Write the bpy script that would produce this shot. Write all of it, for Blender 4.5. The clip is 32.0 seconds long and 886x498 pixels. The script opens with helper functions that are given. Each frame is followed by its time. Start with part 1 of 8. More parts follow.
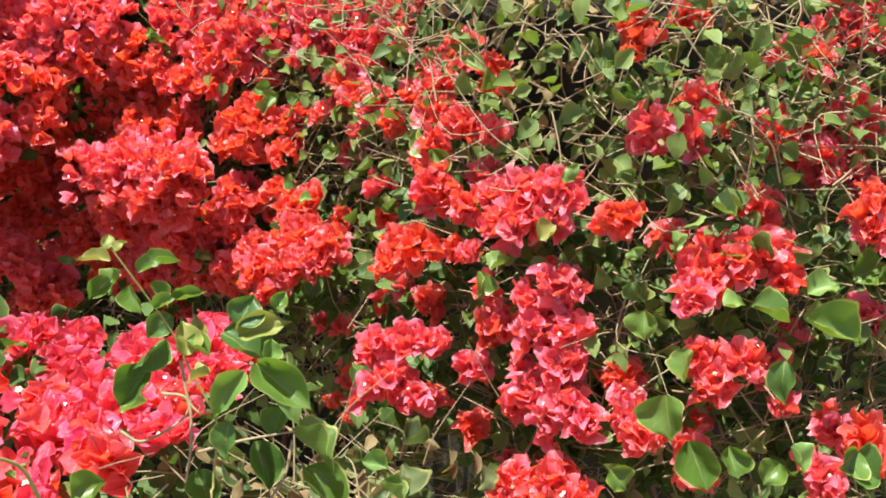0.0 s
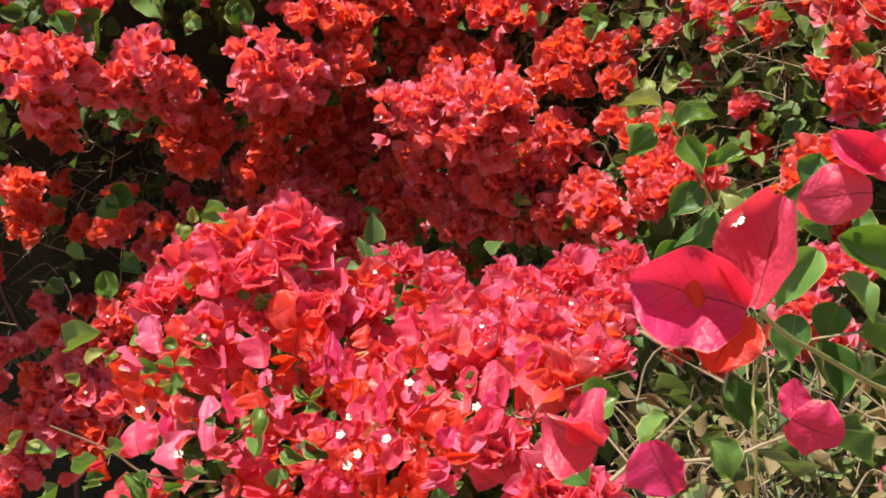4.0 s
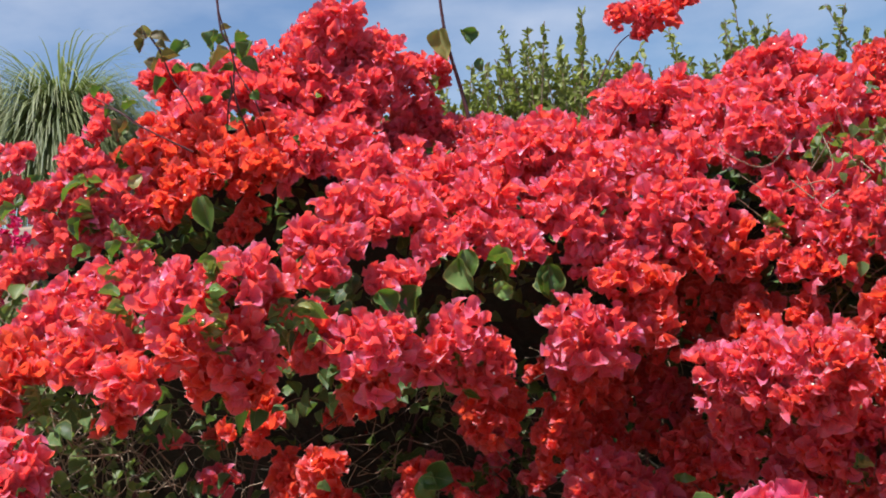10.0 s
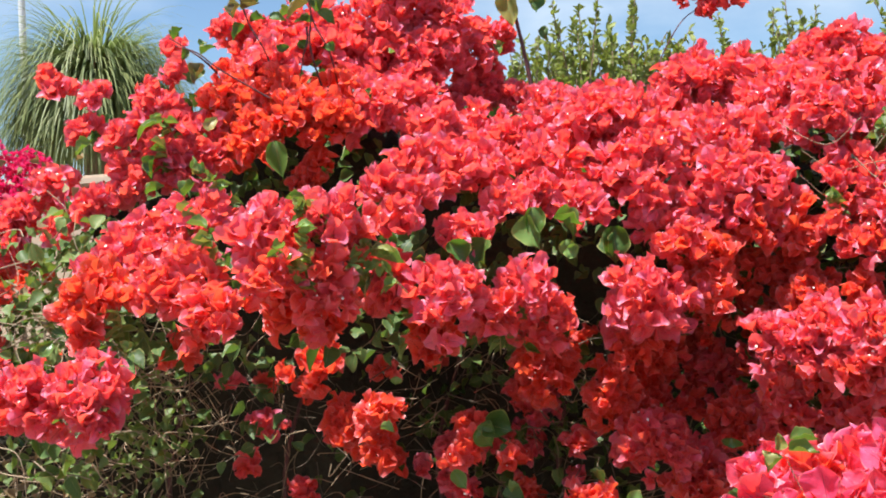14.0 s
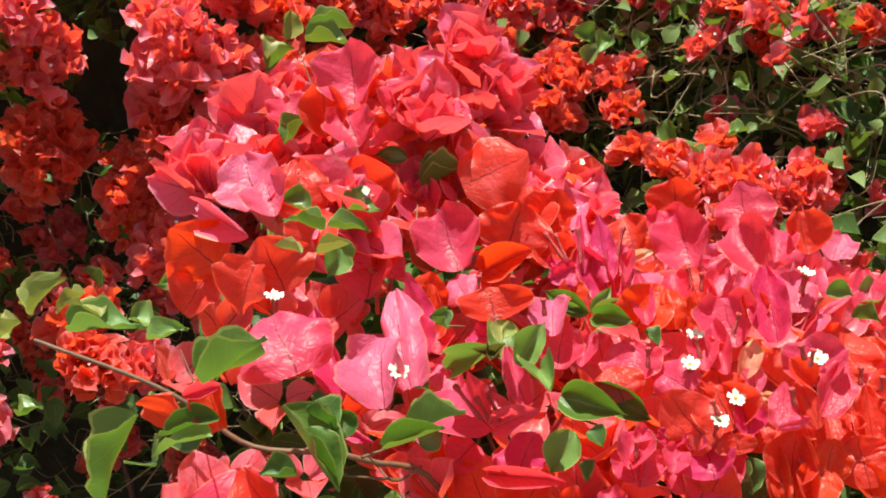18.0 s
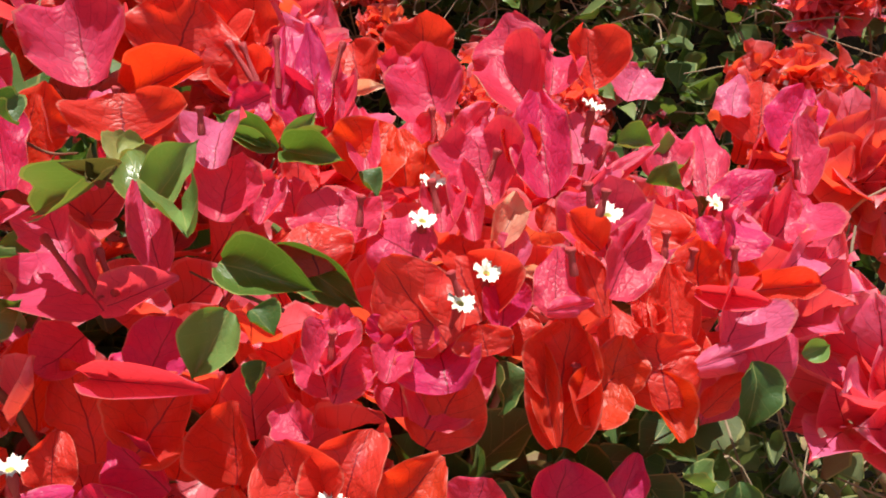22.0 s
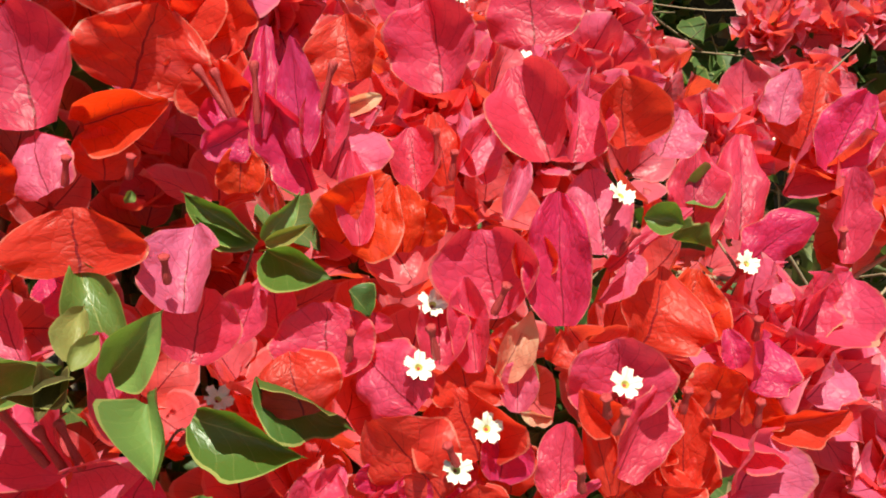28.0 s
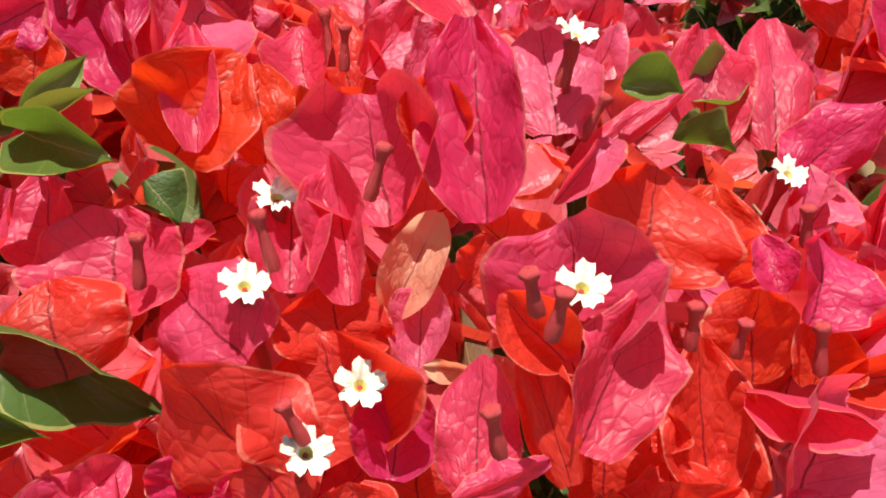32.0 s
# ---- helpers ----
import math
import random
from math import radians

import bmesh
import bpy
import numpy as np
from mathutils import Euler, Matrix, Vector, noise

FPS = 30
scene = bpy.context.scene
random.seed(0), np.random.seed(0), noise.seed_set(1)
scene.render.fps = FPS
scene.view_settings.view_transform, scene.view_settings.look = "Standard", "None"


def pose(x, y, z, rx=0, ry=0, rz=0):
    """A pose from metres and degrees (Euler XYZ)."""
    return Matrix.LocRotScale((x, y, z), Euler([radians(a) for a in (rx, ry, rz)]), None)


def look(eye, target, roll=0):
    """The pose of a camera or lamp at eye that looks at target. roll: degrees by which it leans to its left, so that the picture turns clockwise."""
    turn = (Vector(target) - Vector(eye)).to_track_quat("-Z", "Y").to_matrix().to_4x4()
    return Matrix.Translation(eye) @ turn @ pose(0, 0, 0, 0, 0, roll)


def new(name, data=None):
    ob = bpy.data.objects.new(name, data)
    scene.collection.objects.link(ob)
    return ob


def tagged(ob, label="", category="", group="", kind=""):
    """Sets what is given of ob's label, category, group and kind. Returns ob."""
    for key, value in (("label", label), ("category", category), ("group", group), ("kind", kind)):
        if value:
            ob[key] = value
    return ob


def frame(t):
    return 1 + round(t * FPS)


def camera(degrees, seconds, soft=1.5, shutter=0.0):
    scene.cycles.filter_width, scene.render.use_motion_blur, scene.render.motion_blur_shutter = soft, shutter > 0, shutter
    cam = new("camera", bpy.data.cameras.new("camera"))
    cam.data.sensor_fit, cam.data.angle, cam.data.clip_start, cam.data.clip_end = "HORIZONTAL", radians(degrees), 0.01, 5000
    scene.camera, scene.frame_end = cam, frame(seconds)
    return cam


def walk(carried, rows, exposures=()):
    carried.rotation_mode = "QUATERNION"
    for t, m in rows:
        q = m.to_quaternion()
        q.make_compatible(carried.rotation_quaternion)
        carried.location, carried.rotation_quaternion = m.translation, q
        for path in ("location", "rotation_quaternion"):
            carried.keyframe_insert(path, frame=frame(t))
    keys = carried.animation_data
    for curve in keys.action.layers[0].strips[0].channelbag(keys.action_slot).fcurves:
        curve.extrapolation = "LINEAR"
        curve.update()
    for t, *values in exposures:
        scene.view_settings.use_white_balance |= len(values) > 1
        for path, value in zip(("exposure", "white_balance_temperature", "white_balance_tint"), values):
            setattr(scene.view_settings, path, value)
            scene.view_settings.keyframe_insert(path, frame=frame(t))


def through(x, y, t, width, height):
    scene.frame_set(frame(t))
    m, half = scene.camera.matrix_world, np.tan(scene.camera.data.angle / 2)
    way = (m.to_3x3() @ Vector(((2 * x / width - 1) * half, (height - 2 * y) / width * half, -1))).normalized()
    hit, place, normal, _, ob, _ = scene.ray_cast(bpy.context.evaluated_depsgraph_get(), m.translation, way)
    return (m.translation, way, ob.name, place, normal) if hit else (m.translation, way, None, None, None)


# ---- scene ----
# ---- camera ----
cam = camera(45.2, 32.0, 1.9)
METRES, EYE, TILT, LEAN, TURN = 2.3, 1.5, -12.0, 0.0, 0.0
ROWS = [
    (0.0, 0.0, 0.0, 0.0, 0.0, 0.0, -0.0),
    (0.5, -0.0094, 0.0265, -0.0137, 1.57, -1.0, 0.06),
    (1.0, -0.0198, 0.0441, -0.026, 1.47, -1.21, -0.08),
    (1.5, -0.0567, 0.0457, -0.0217, 2.55, -0.46, 1.13),
    (2.0, -0.081, 0.0544, -0.0293, 5.22, -0.49, 1.16),
    (2.5, -0.0909, 0.0595, -0.0335, 6.32, -0.77, 0.96),
    (3.0, -0.1001, 0.0607, -0.038, 7.01, -0.57, 1.06),
    (3.5, -0.1085, 0.0608, -0.0398, 8.06, -0.34, 0.81),
    (4.0, -0.1244, 0.0684, -0.0421, 9.25, 0.09, 0.74),
    (4.5, -0.1405, 0.0767, -0.0367, 11.01, 1.02, 1.35),
    (6.5, -0.2873, 0.1207, -0.031, 3.77, 6.09, 3.01),
    (7.0, -0.2879, 0.1135, -0.0276, 3.47, 7.72, 2.51),
    (7.5, -0.2923, 0.1018, -0.027, 3.42, 9.2, 1.79),
    (8.0, -0.2992, 0.0907, -0.0267, 3.56, 10.6, 1.57),
    (8.5, -0.3011, 0.0828, -0.0268, 4.01, 11.52, 1.87),
    (9.0, -0.2917, 0.0766, -0.0215, 6.91, 12.43, 2.45),
    (9.5, -0.2763, 0.0715, -0.0164, 11.2, 13.2, 2.69),
    (10.0, -0.2729, 0.0646, -0.0198, 15.5, 13.49, 2.73),
    (10.5, -0.2829, 0.0558, -0.0216, 18.32, 13.43, 2.65),
    (11.0, -0.2937, 0.0547, -0.0279, 19.89, 13.23, 2.36),
    (11.5, -0.3042, 0.0541, -0.0298, 21.15, 12.97, 1.93),
    (12.0, -0.3103, 0.0565, -0.0315, 22.02, 12.35, 2.26),
    (12.5, -0.3163, 0.0552, -0.0307, 22.37, 11.18, 2.69),
    (13.0, -0.3216, 0.0466, -0.0335, 20.26, 11.63, 0.67),
    (13.5, -0.3208, 0.0382, -0.0376, 17.71, 12.23, -0.29),
    (15.5, -0.2966, 0.0575, -0.0803, 6.02, 13.5, -0.4),
    (16.0, -0.297, 0.0764, -0.0871, 3.73, 13.51, -0.27),
    (16.5, -0.2973, 0.1009, -0.096, 1.11, 12.86, -0.54),
    (17.0, -0.2881, 0.1598, -0.1068, -2.2, 12.12, -0.62),
    (17.5, -0.2743, 0.2158, -0.1135, -4.03, 12.07, -0.62),
    (18.0, -0.2857, 0.2509, -0.1243, -6.38, 11.12, -1.37),
    (18.5, -0.2981, 0.2785, -0.1292, -10.99, 9.84, -1.92),
    (19.0, -0.2963, 0.3035, -0.133, -15.12, 9.68, -1.98),
    (19.5, -0.2885, 0.3206, -0.1358, -16.83, 9.6, -2.07),
    (20.0, -0.2793, 0.3271, -0.1354, -17.36, 9.45, -2.38),
    (20.5, -0.2717, 0.3278, -0.1336, -18.35, 9.65, -2.53),
    (21.0, -0.2662, 0.3254, -0.1349, -19.36, 9.66, -2.27),
    (21.5, -0.2583, 0.3215, -0.1359, -19.76, 9.48, -1.92),
    (22.0, -0.2587, 0.3181, -0.1314, -19.31, 9.9, -1.88),
    (22.5, -0.2638, 0.3206, -0.1181, -18.82, 10.55, -2.13),
    (23.0, -0.2616, 0.3224, -0.1135, -18.15, 10.02, -1.43),
    (23.5, -0.2634, 0.3277, -0.1069, -18.05, 7.1, -1.74),
    (24.0, -0.2637, 0.3303, -0.1041, -17.93, 3.56, -2.44),
    (24.5, -0.2622, 0.3293, -0.1011, -18.05, 1.24, -2.56),
    (25.0, -0.2591, 0.3298, -0.0977, -18.94, -1.13, -2.93),
    (25.5, -0.256, 0.3287, -0.0961, -19.62, -3.24, -2.86),
    (27.5, -0.2605, 0.3288, -0.0782, -19.87, -10.29, -4.38),
    (28.0, -0.2571, 0.3328, -0.0742, -19.46, -10.56, -4.21),
    (28.5, -0.2534, 0.341, -0.0802, -19.05, -8.22, -3.1),
    (29.0, -0.2467, 0.3489, -0.0877, -18.42, -6.44, -1.95),
    (29.5, -0.2373, 0.3536, -0.095, -17.79, -5.28, -1.42),
    (30.0, -0.2304, 0.3582, -0.0996, -17.06, -3.29, -1.17),
    (30.5, -0.2277, 0.3629, -0.1028, -15.82, -1.81, -1.2),
    (31.0, -0.2298, 0.3683, -0.104, -15.58, -1.99, -1.85),
    (31.5, -0.2321, 0.3674, -0.1021, -15.97, -2.68, -2.08),
    (32.0, -0.2287, 0.3657, -0.1016, -16.54, -2.24, -1.38),
]
EXPOSURES = [(0.0, 1.12, 6650, -5), (1.0, 1.08, 6700, -7), (2.0, 0.87, 6750, -5), (4.5, 0.66, 6800, 2), (6.5, 0.66, 6650, 45), (8.0, 1.08, 6050, 19), (9.0, 0.70, 5950, 13), (10.0, 0.46, 5950, 13), (11.0, 0.72, 6100, 8), (13.5, 0.78, 6250, 8), (15.5, 1.74, 5650, -11), (16.5, 1.74, 5650, -11), (17.5, 1.14, 6650, -12), (18.5, 0.58, 6700, -4), (19.0, 0.66, 6650, 4), (20.0, 0.60, 6550, 13), (21.0, 0.48, 6600, 18), (22.0, 0.42, 6600, 7), (25.0, 0.35, 6800, 0), (28.0, 0.36, 7050, -6), (32.0, 0.34, 7050, 11)]
walk(cam, [(t, pose(0, 0, EYE, TILT, LEAN, TURN) @ pose(METRES * x, METRES * y, METRES * z, 90 + pitch, roll, yaw)) for t, x, y, z, yaw, pitch, roll in ROWS], EXPOSURES)

# ---- sky and sun ----
SUN_UP, SUN_ROUND = 72.0, 218.0  # degrees above the horizon; compass turn from +y, clockwise


def make_world():
    world = bpy.data.worlds.new("sky")
    scene.world = world
    world.use_nodes = True
    nt = world.node_tree
    bg = nt.nodes["Background"]
    sky = nt.nodes.new("ShaderNodeTexSky")
    sky.sky_type = "NISHITA"
    sky.sun_disc = False
    sky.ozone_density, sky.dust_density = 2.0, 0.4
    sky.sun_elevation, sky.sun_rotation = radians(SUN_UP), radians(SUN_ROUND)
    coord = nt.nodes.new("ShaderNodeTexCoord")
    stretch = nt.nodes.new("ShaderNodeMapping")
    stretch.inputs["Scale"].default_value = (1.6, 1.6, 4.0)
    clouds = nt.nodes.new("ShaderNodeTexNoise")
    clouds.inputs["Scale"].default_value, clouds.inputs["Detail"].default_value = 1.7, 7.0
    ramp = nt.nodes.new("ShaderNodeValToRGB")
    ramp.color_ramp.elements[0].position, ramp.color_ramp.elements[1].position = 0.48, 0.78
    mix = nt.nodes.new("ShaderNodeMix")
    mix.data_type = "RGBA"
    mix.inputs["B"].default_value = (6.6, 6.9, 7.4, 1)
    nt.links.new(coord.outputs["Generated"], stretch.inputs["Vector"])
    nt.links.new(stretch.outputs[0], clouds.inputs["Vector"])
    nt.links.new(clouds.outputs["Fac"], ramp.inputs["Fac"])
    nt.links.new(ramp.outputs["Color"], mix.inputs["Factor"])
    nt.links.new(sky.outputs[0], mix.inputs["A"])
    nt.links.new(mix.outputs["Result"], bg.inputs["Color"])
    bg.inputs["Strength"].default_value = 0.082


make_world()
sun = new("sun", bpy.data.lights.new("sun", "SUN"))
sun.data.energy, sun.data.angle, sun.data.color = 5.8, radians(0.6), (1.0, 0.95, 0.88)
az = radians(SUN_ROUND)
sun_dir = Vector((math.sin(az) * math.cos(radians(SUN_UP)), math.cos(az) * math.cos(radians(SUN_UP)), math.sin(radians(SUN_UP))))
sun.matrix_world = look(sun_dir * 20, (0, 0, 0))

# ---- materials ----


def material(name):
    m = bpy.data.materials.new(name)
    m.use_nodes = True
    nt = m.node_tree
    return m, nt, nt.nodes["Principled BSDF"], nt.nodes["Material Output"]


def node(nt, kind, **values):
    n = nt.nodes.new(kind)
    for key, value in values.items():
        n.inputs[key].default_value = value
    return n


def maths(nt, op, a, b=None):
    n = nt.nodes.new("ShaderNodeMath")
    n.operation = op
    for i, v in enumerate((a, b)):
        if v is None:
            continue
        if isinstance(v, (int, float)):
            n.inputs[i].default_value = v
        else:
            nt.links.new(v, n.inputs[i])
    return n.outputs[0]


def blend(nt, fac, a, b):
    n = nt.nodes.new("ShaderNodeMix")
    n.data_type = "RGBA"
    for key, v in (("Factor", fac), ("A", a), ("B", b)):
        if isinstance(v, (int, float)):
            n.inputs[key].default_value = v
        elif isinstance(v, tuple):
            n.inputs[key].default_value = (*v, 1)
        else:
            nt.links.new(v, n.inputs[key])
    return n.outputs["Result"]


def ramp(nt, fac, *stops):
    n = nt.nodes.new("ShaderNodeValToRGB")
    while len(n.color_ramp.elements) < len(stops):
        n.color_ramp.elements.new(0.5)
    for e, (p, c) in zip(n.color_ramp.elements, stops):
        e.position, e.color = p, (*c, 1)
    nt.links.new(fac, n.inputs["Fac"])
    return n.outputs["Color"]


def veins(nt):
    """Masks over a blade's own u, v: midrib, side veins, net, and distance from the middle."""
    uv = nt.nodes.new("ShaderNodeTexCoord").outputs["UV"]
    sep = nt.nodes.new("ShaderNodeSeparateXYZ")
    nt.links.new(uv, sep.inputs[0])
    bent = node(nt, "ShaderNodeTexNoise", Scale=2.6, Detail=1.0)
    nt.links.new(nt.nodes.new("ShaderNodeTexCoord").outputs["Object"], bent.inputs["Vector"])
    sway = maths(nt, "MULTIPLY", maths(nt, "SUBTRACT", bent.outputs["Fac"], 0.5), 0.16)
    side = maths(nt, "ABSOLUTE", maths(nt, "SUBTRACT", sep.outputs["X"], 0.5))
    bowed = maths(nt, "ABSOLUTE", maths(nt, "ADD", maths(nt, "SUBTRACT", sep.outputs["X"], 0.5), sway))
    mid = maths(nt, "LESS_THAN", bowed, maths(nt, "SUBTRACT", 0.017, maths(nt, "MULTIPLY", sep.outputs["Y"], 0.012)))
    arc = maths(nt, "SUBTRACT", maths(nt, "ADD", sep.outputs["Y"], sway), maths(nt, "MULTIPLY", maths(nt, "POWER", bowed, 0.8), 0.75))
    wave = maths(nt, "FRACT", maths(nt, "MULTIPLY", arc, 5.3))
    ribs = maths(nt, "LESS_THAN", wave, maths(nt, "SUBTRACT", 0.060, maths(nt, "MULTIPLY", side, 0.07)))
    net = node(nt, "ShaderNodeTexVoronoi", Scale=10.0)
    net.feature = "DISTANCE_TO_EDGE"
    nt.links.new(uv, net.inputs["Vector"])
    return mid, ribs, net.outputs["Distance"], side, sep.outputs["Y"]


def petal_material(name, low, high, through_low, through_high, near, edge=None):
    m, nt, p, out = material(name)
    if near:
        pick = nt.nodes.new("ShaderNodeObjectInfo").outputs["Random"]
    else:
        pick = nt.nodes.new("ShaderNodeNewGeometry").outputs["Random Per Island"]
    grain = node(nt, "ShaderNodeTexNoise", Scale=90.0, Detail=4.0)
    nt.links.new(nt.nodes.new("ShaderNodeTexCoord").outputs["Object"], grain.inputs["Vector"])
    mid, ribs, net, side, along = veins(nt)
    soft = maths(nt, "ADD", maths(nt, "MULTIPLY", along, 0.35), maths(nt, "MULTIPLY", grain.outputs["Fac"], 0.2))
    fac = maths(nt, "ADD", maths(nt, "MULTIPLY", pick, 0.5), soft)
    top = ramp(nt, fac, (0.05, low), (0.95, high))
    thru = ramp(nt, fac, (0.05, through_low), (0.95, through_high))
    line = maths(nt, "MAXIMUM", maths(nt, "MULTIPLY", mid, 0.85), maths(nt, "MULTIPLY", ribs, 0.42))
    if near:
        thin = maths(nt, "MULTIPLY", maths(nt, "LESS_THAN", net, 0.026), 0.14)
        line = maths(nt, "MAXIMUM", line, thin)
    top = blend(nt, line, top, (0.30, 0.008, 0.022))
    thru = blend(nt, line, thru, (0.25, 0.004, 0.010))
    if near:
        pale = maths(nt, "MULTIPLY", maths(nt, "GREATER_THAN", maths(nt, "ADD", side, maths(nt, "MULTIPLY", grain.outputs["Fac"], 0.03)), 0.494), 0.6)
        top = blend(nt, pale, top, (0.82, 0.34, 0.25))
        sheen_wear = node(nt, "ShaderNodeTexNoise", Scale=2.2, Detail=5.0)
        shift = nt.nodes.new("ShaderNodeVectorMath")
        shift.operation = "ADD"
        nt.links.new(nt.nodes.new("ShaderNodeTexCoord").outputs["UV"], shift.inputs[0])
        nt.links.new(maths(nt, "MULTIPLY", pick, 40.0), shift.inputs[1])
        nt.links.new(shift.outputs[0], sheen_wear.inputs["Vector"])
        # pale pink patches painted in to stand for sheen
        sheen_patch = maths(nt, "MULTIPLY", maths(nt, "MAXIMUM", maths(nt, "SUBTRACT", sheen_wear.outputs["Fac"], 0.55), 0.0), 0.9)
        top = blend(nt, sheen_patch, top, (0.83, 0.18, 0.32))
        dry = maths(nt, "MULTIPLY", maths(nt, "GREATER_THAN", maths(nt, "ADD", maths(nt, "MULTIPLY", side, 1.6), sheen_wear.outputs["Fac"]), 1.42), 0.8)
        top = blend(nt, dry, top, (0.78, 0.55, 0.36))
    else:
        # rims and tips paled as though they caught the light
        pale = maths(nt, "MULTIPLY", maths(nt, "MAXIMUM", maths(nt, "GREATER_THAN", side, 0.452), maths(nt, "GREATER_THAN", along, 0.945)), 0.55)
        top = blend(nt, pale, top, (0.88, 0.42, 0.44))
    if edge:
        rim = maths(nt, "MULTIPLY", maths(nt, "GREATER_THAN", maths(nt, "ADD", maths(nt, "MULTIPLY", grain.outputs["Fac"], 0.35), along), 0.88), 0.9)
        top = blend(nt, rim, top, edge)
        thru = blend(nt, rim, thru, edge)
    nt.links.new(top, p.inputs["Base Color"])
    p.inputs["Roughness"].default_value = 0.46 if near else 0.38
    p.inputs["Specular IOR Level"].default_value = 0.6 if near else 0.5
    if near:
        p.inputs["Sheen Weight"].default_value = 0.05
        p.inputs["Sheen Roughness"].default_value = 0.4
        p.inputs["Sheen Tint"].default_value = (1.0, 0.62, 0.70, 1)
        bump = node(nt, "ShaderNodeBump", Strength=0.26, Distance=0.0011)
        pucker = node(nt, "ShaderNodeTexNoise", Scale=3.2, Detail=1.5)
        nt.links.new(nt.nodes.new("ShaderNodeTexCoord").outputs["UV"], pucker.inputs["Vector"])
        broad = node(nt, "ShaderNodeBump", Strength=0.32, Distance=0.004)
        nt.links.new(pucker.outputs["Fac"], broad.inputs["Height"])
        nt.links.new(broad.outputs[0], bump.inputs["Normal"])
        relief = maths(nt, "SUBTRACT", maths(nt, "MULTIPLY", maths(nt, "MINIMUM", net, 0.25), 2.5), maths(nt, "MULTIPLY", maths(nt, "MAXIMUM", mid, ribs), 0.5))
        nt.links.new(relief, bump.inputs["Height"])
        nt.links.new(bump.outputs[0], p.inputs["Normal"])
    else:
        crease = node(nt, "ShaderNodeBump", Strength=0.6, Distance=0.004)
        nt.links.new(grain.outputs["Fac"], crease.inputs["Height"])
        nt.links.new(crease.outputs[0], p.inputs["Normal"])
    tl = nt.nodes.new("ShaderNodeBsdfTranslucent")
    nt.links.new(thru, tl.inputs["Color"])
    mixer = node(nt, "ShaderNodeMixShader", Fac=0.58 if near else 0.57)
    nt.links.new(p.outputs[0], mixer.inputs[1])
    nt.links.new(tl.outputs[0], mixer.inputs[2])
    nt.links.new(mixer.outputs[0], out.inputs["Surface"])
    return m


def leaf_material(name, low, high, through, near, gloss=0.5):
    m, nt, p, out = material(name)
    if near:
        pick = nt.nodes.new("ShaderNodeObjectInfo").outputs["Random"]
    else:
        pick = nt.nodes.new("ShaderNodeNewGeometry").outputs["Random Per Island"]
    blotch = node(nt, "ShaderNodeTexNoise", Scale=60.0, Detail=3.0)
    nt.links.new(nt.nodes.new("ShaderNodeTexCoord").outputs["Object"], blotch.inputs["Vector"])
    fac = maths(nt, "ADD", maths(nt, "MULTIPLY", pick, 0.8), maths(nt, "MULTIPLY", blotch.outputs["Fac"], 0.25))
    top = ramp(nt, fac, (0.1, low), (0.95, high))
    mid, ribs, net, side, along = veins(nt)
    line = maths(nt, "MAXIMUM", maths(nt, "MULTIPLY", mid, 0.55), maths(nt, "MULTIPLY", ribs, 0.22))
    rim = maths(nt, "MULTIPLY", maths(nt, "GREATER_THAN", side, 0.472 if near else 0.455), 0.75 if near else 0.5)
    top = blend(nt, maths(nt, "MAXIMUM", line, rim), top, (0.42, 0.40, 0.13))
    nt.links.new(top, p.inputs["Base Color"])
    p.inputs["Roughness"].default_value = gloss
    p.inputs["Specular IOR Level"].default_value = 0.5 if near else 0.3
    bump = node(nt, "ShaderNodeBump", Strength=0.35, Distance=0.0008)
    nt.links.new(maths(nt, "SUBTRACT", maths(nt, "MINIMUM", net, 0.2), maths(nt, "MULTIPLY", maths(nt, "MAXIMUM", mid, ribs), 0.6)), bump.inputs["Height"])
    nt.links.new(bump.outputs[0], p.inputs["Normal"])
    tl = node(nt, "ShaderNodeBsdfTranslucent", Color=(*through, 1))
    mixer = node(nt, "ShaderNodeMixShader", Fac=0.28)
    nt.links.new(p.outputs[0], mixer.inputs[1])
    nt.links.new(tl.outputs[0], mixer.inputs[2])
    nt.links.new(mixer.outputs[0], out.inputs["Surface"])
    return m


def plain_material(name, low, high, rough=0.7, scale=40.0, bump_by=0.4, depth=0.002):
    m, nt, p, out = material(name)
    n1 = node(nt, "ShaderNodeTexNoise", Scale=scale, Detail=6.0)
    n2 = node(nt, "ShaderNodeTexNoise", Scale=scale * 0.12, Detail=3.0)
    coord = nt.nodes.new("ShaderNodeTexCoord").outputs["Object"]
    nt.links.new(coord, n1.inputs["Vector"])
    nt.links.new(coord, n2.inputs["Vector"])
    fac = maths(nt, "ADD", maths(nt, "MULTIPLY", n1.outputs["Fac"], 0.5), maths(nt, "MULTIPLY", n2.outputs["Fac"], 0.5))
    nt.links.new(ramp(nt, fac, (0.3, low), (0.7, high)), p.inputs["Base Color"])
    p.inputs["Roughness"].default_value = rough
    b = node(nt, "ShaderNodeBump", Strength=bump_by, Distance=depth)
    nt.links.new(n1.outputs["Fac"], b.inputs["Height"])
    nt.links.new(b.outputs[0], p.inputs["Normal"])
    return m


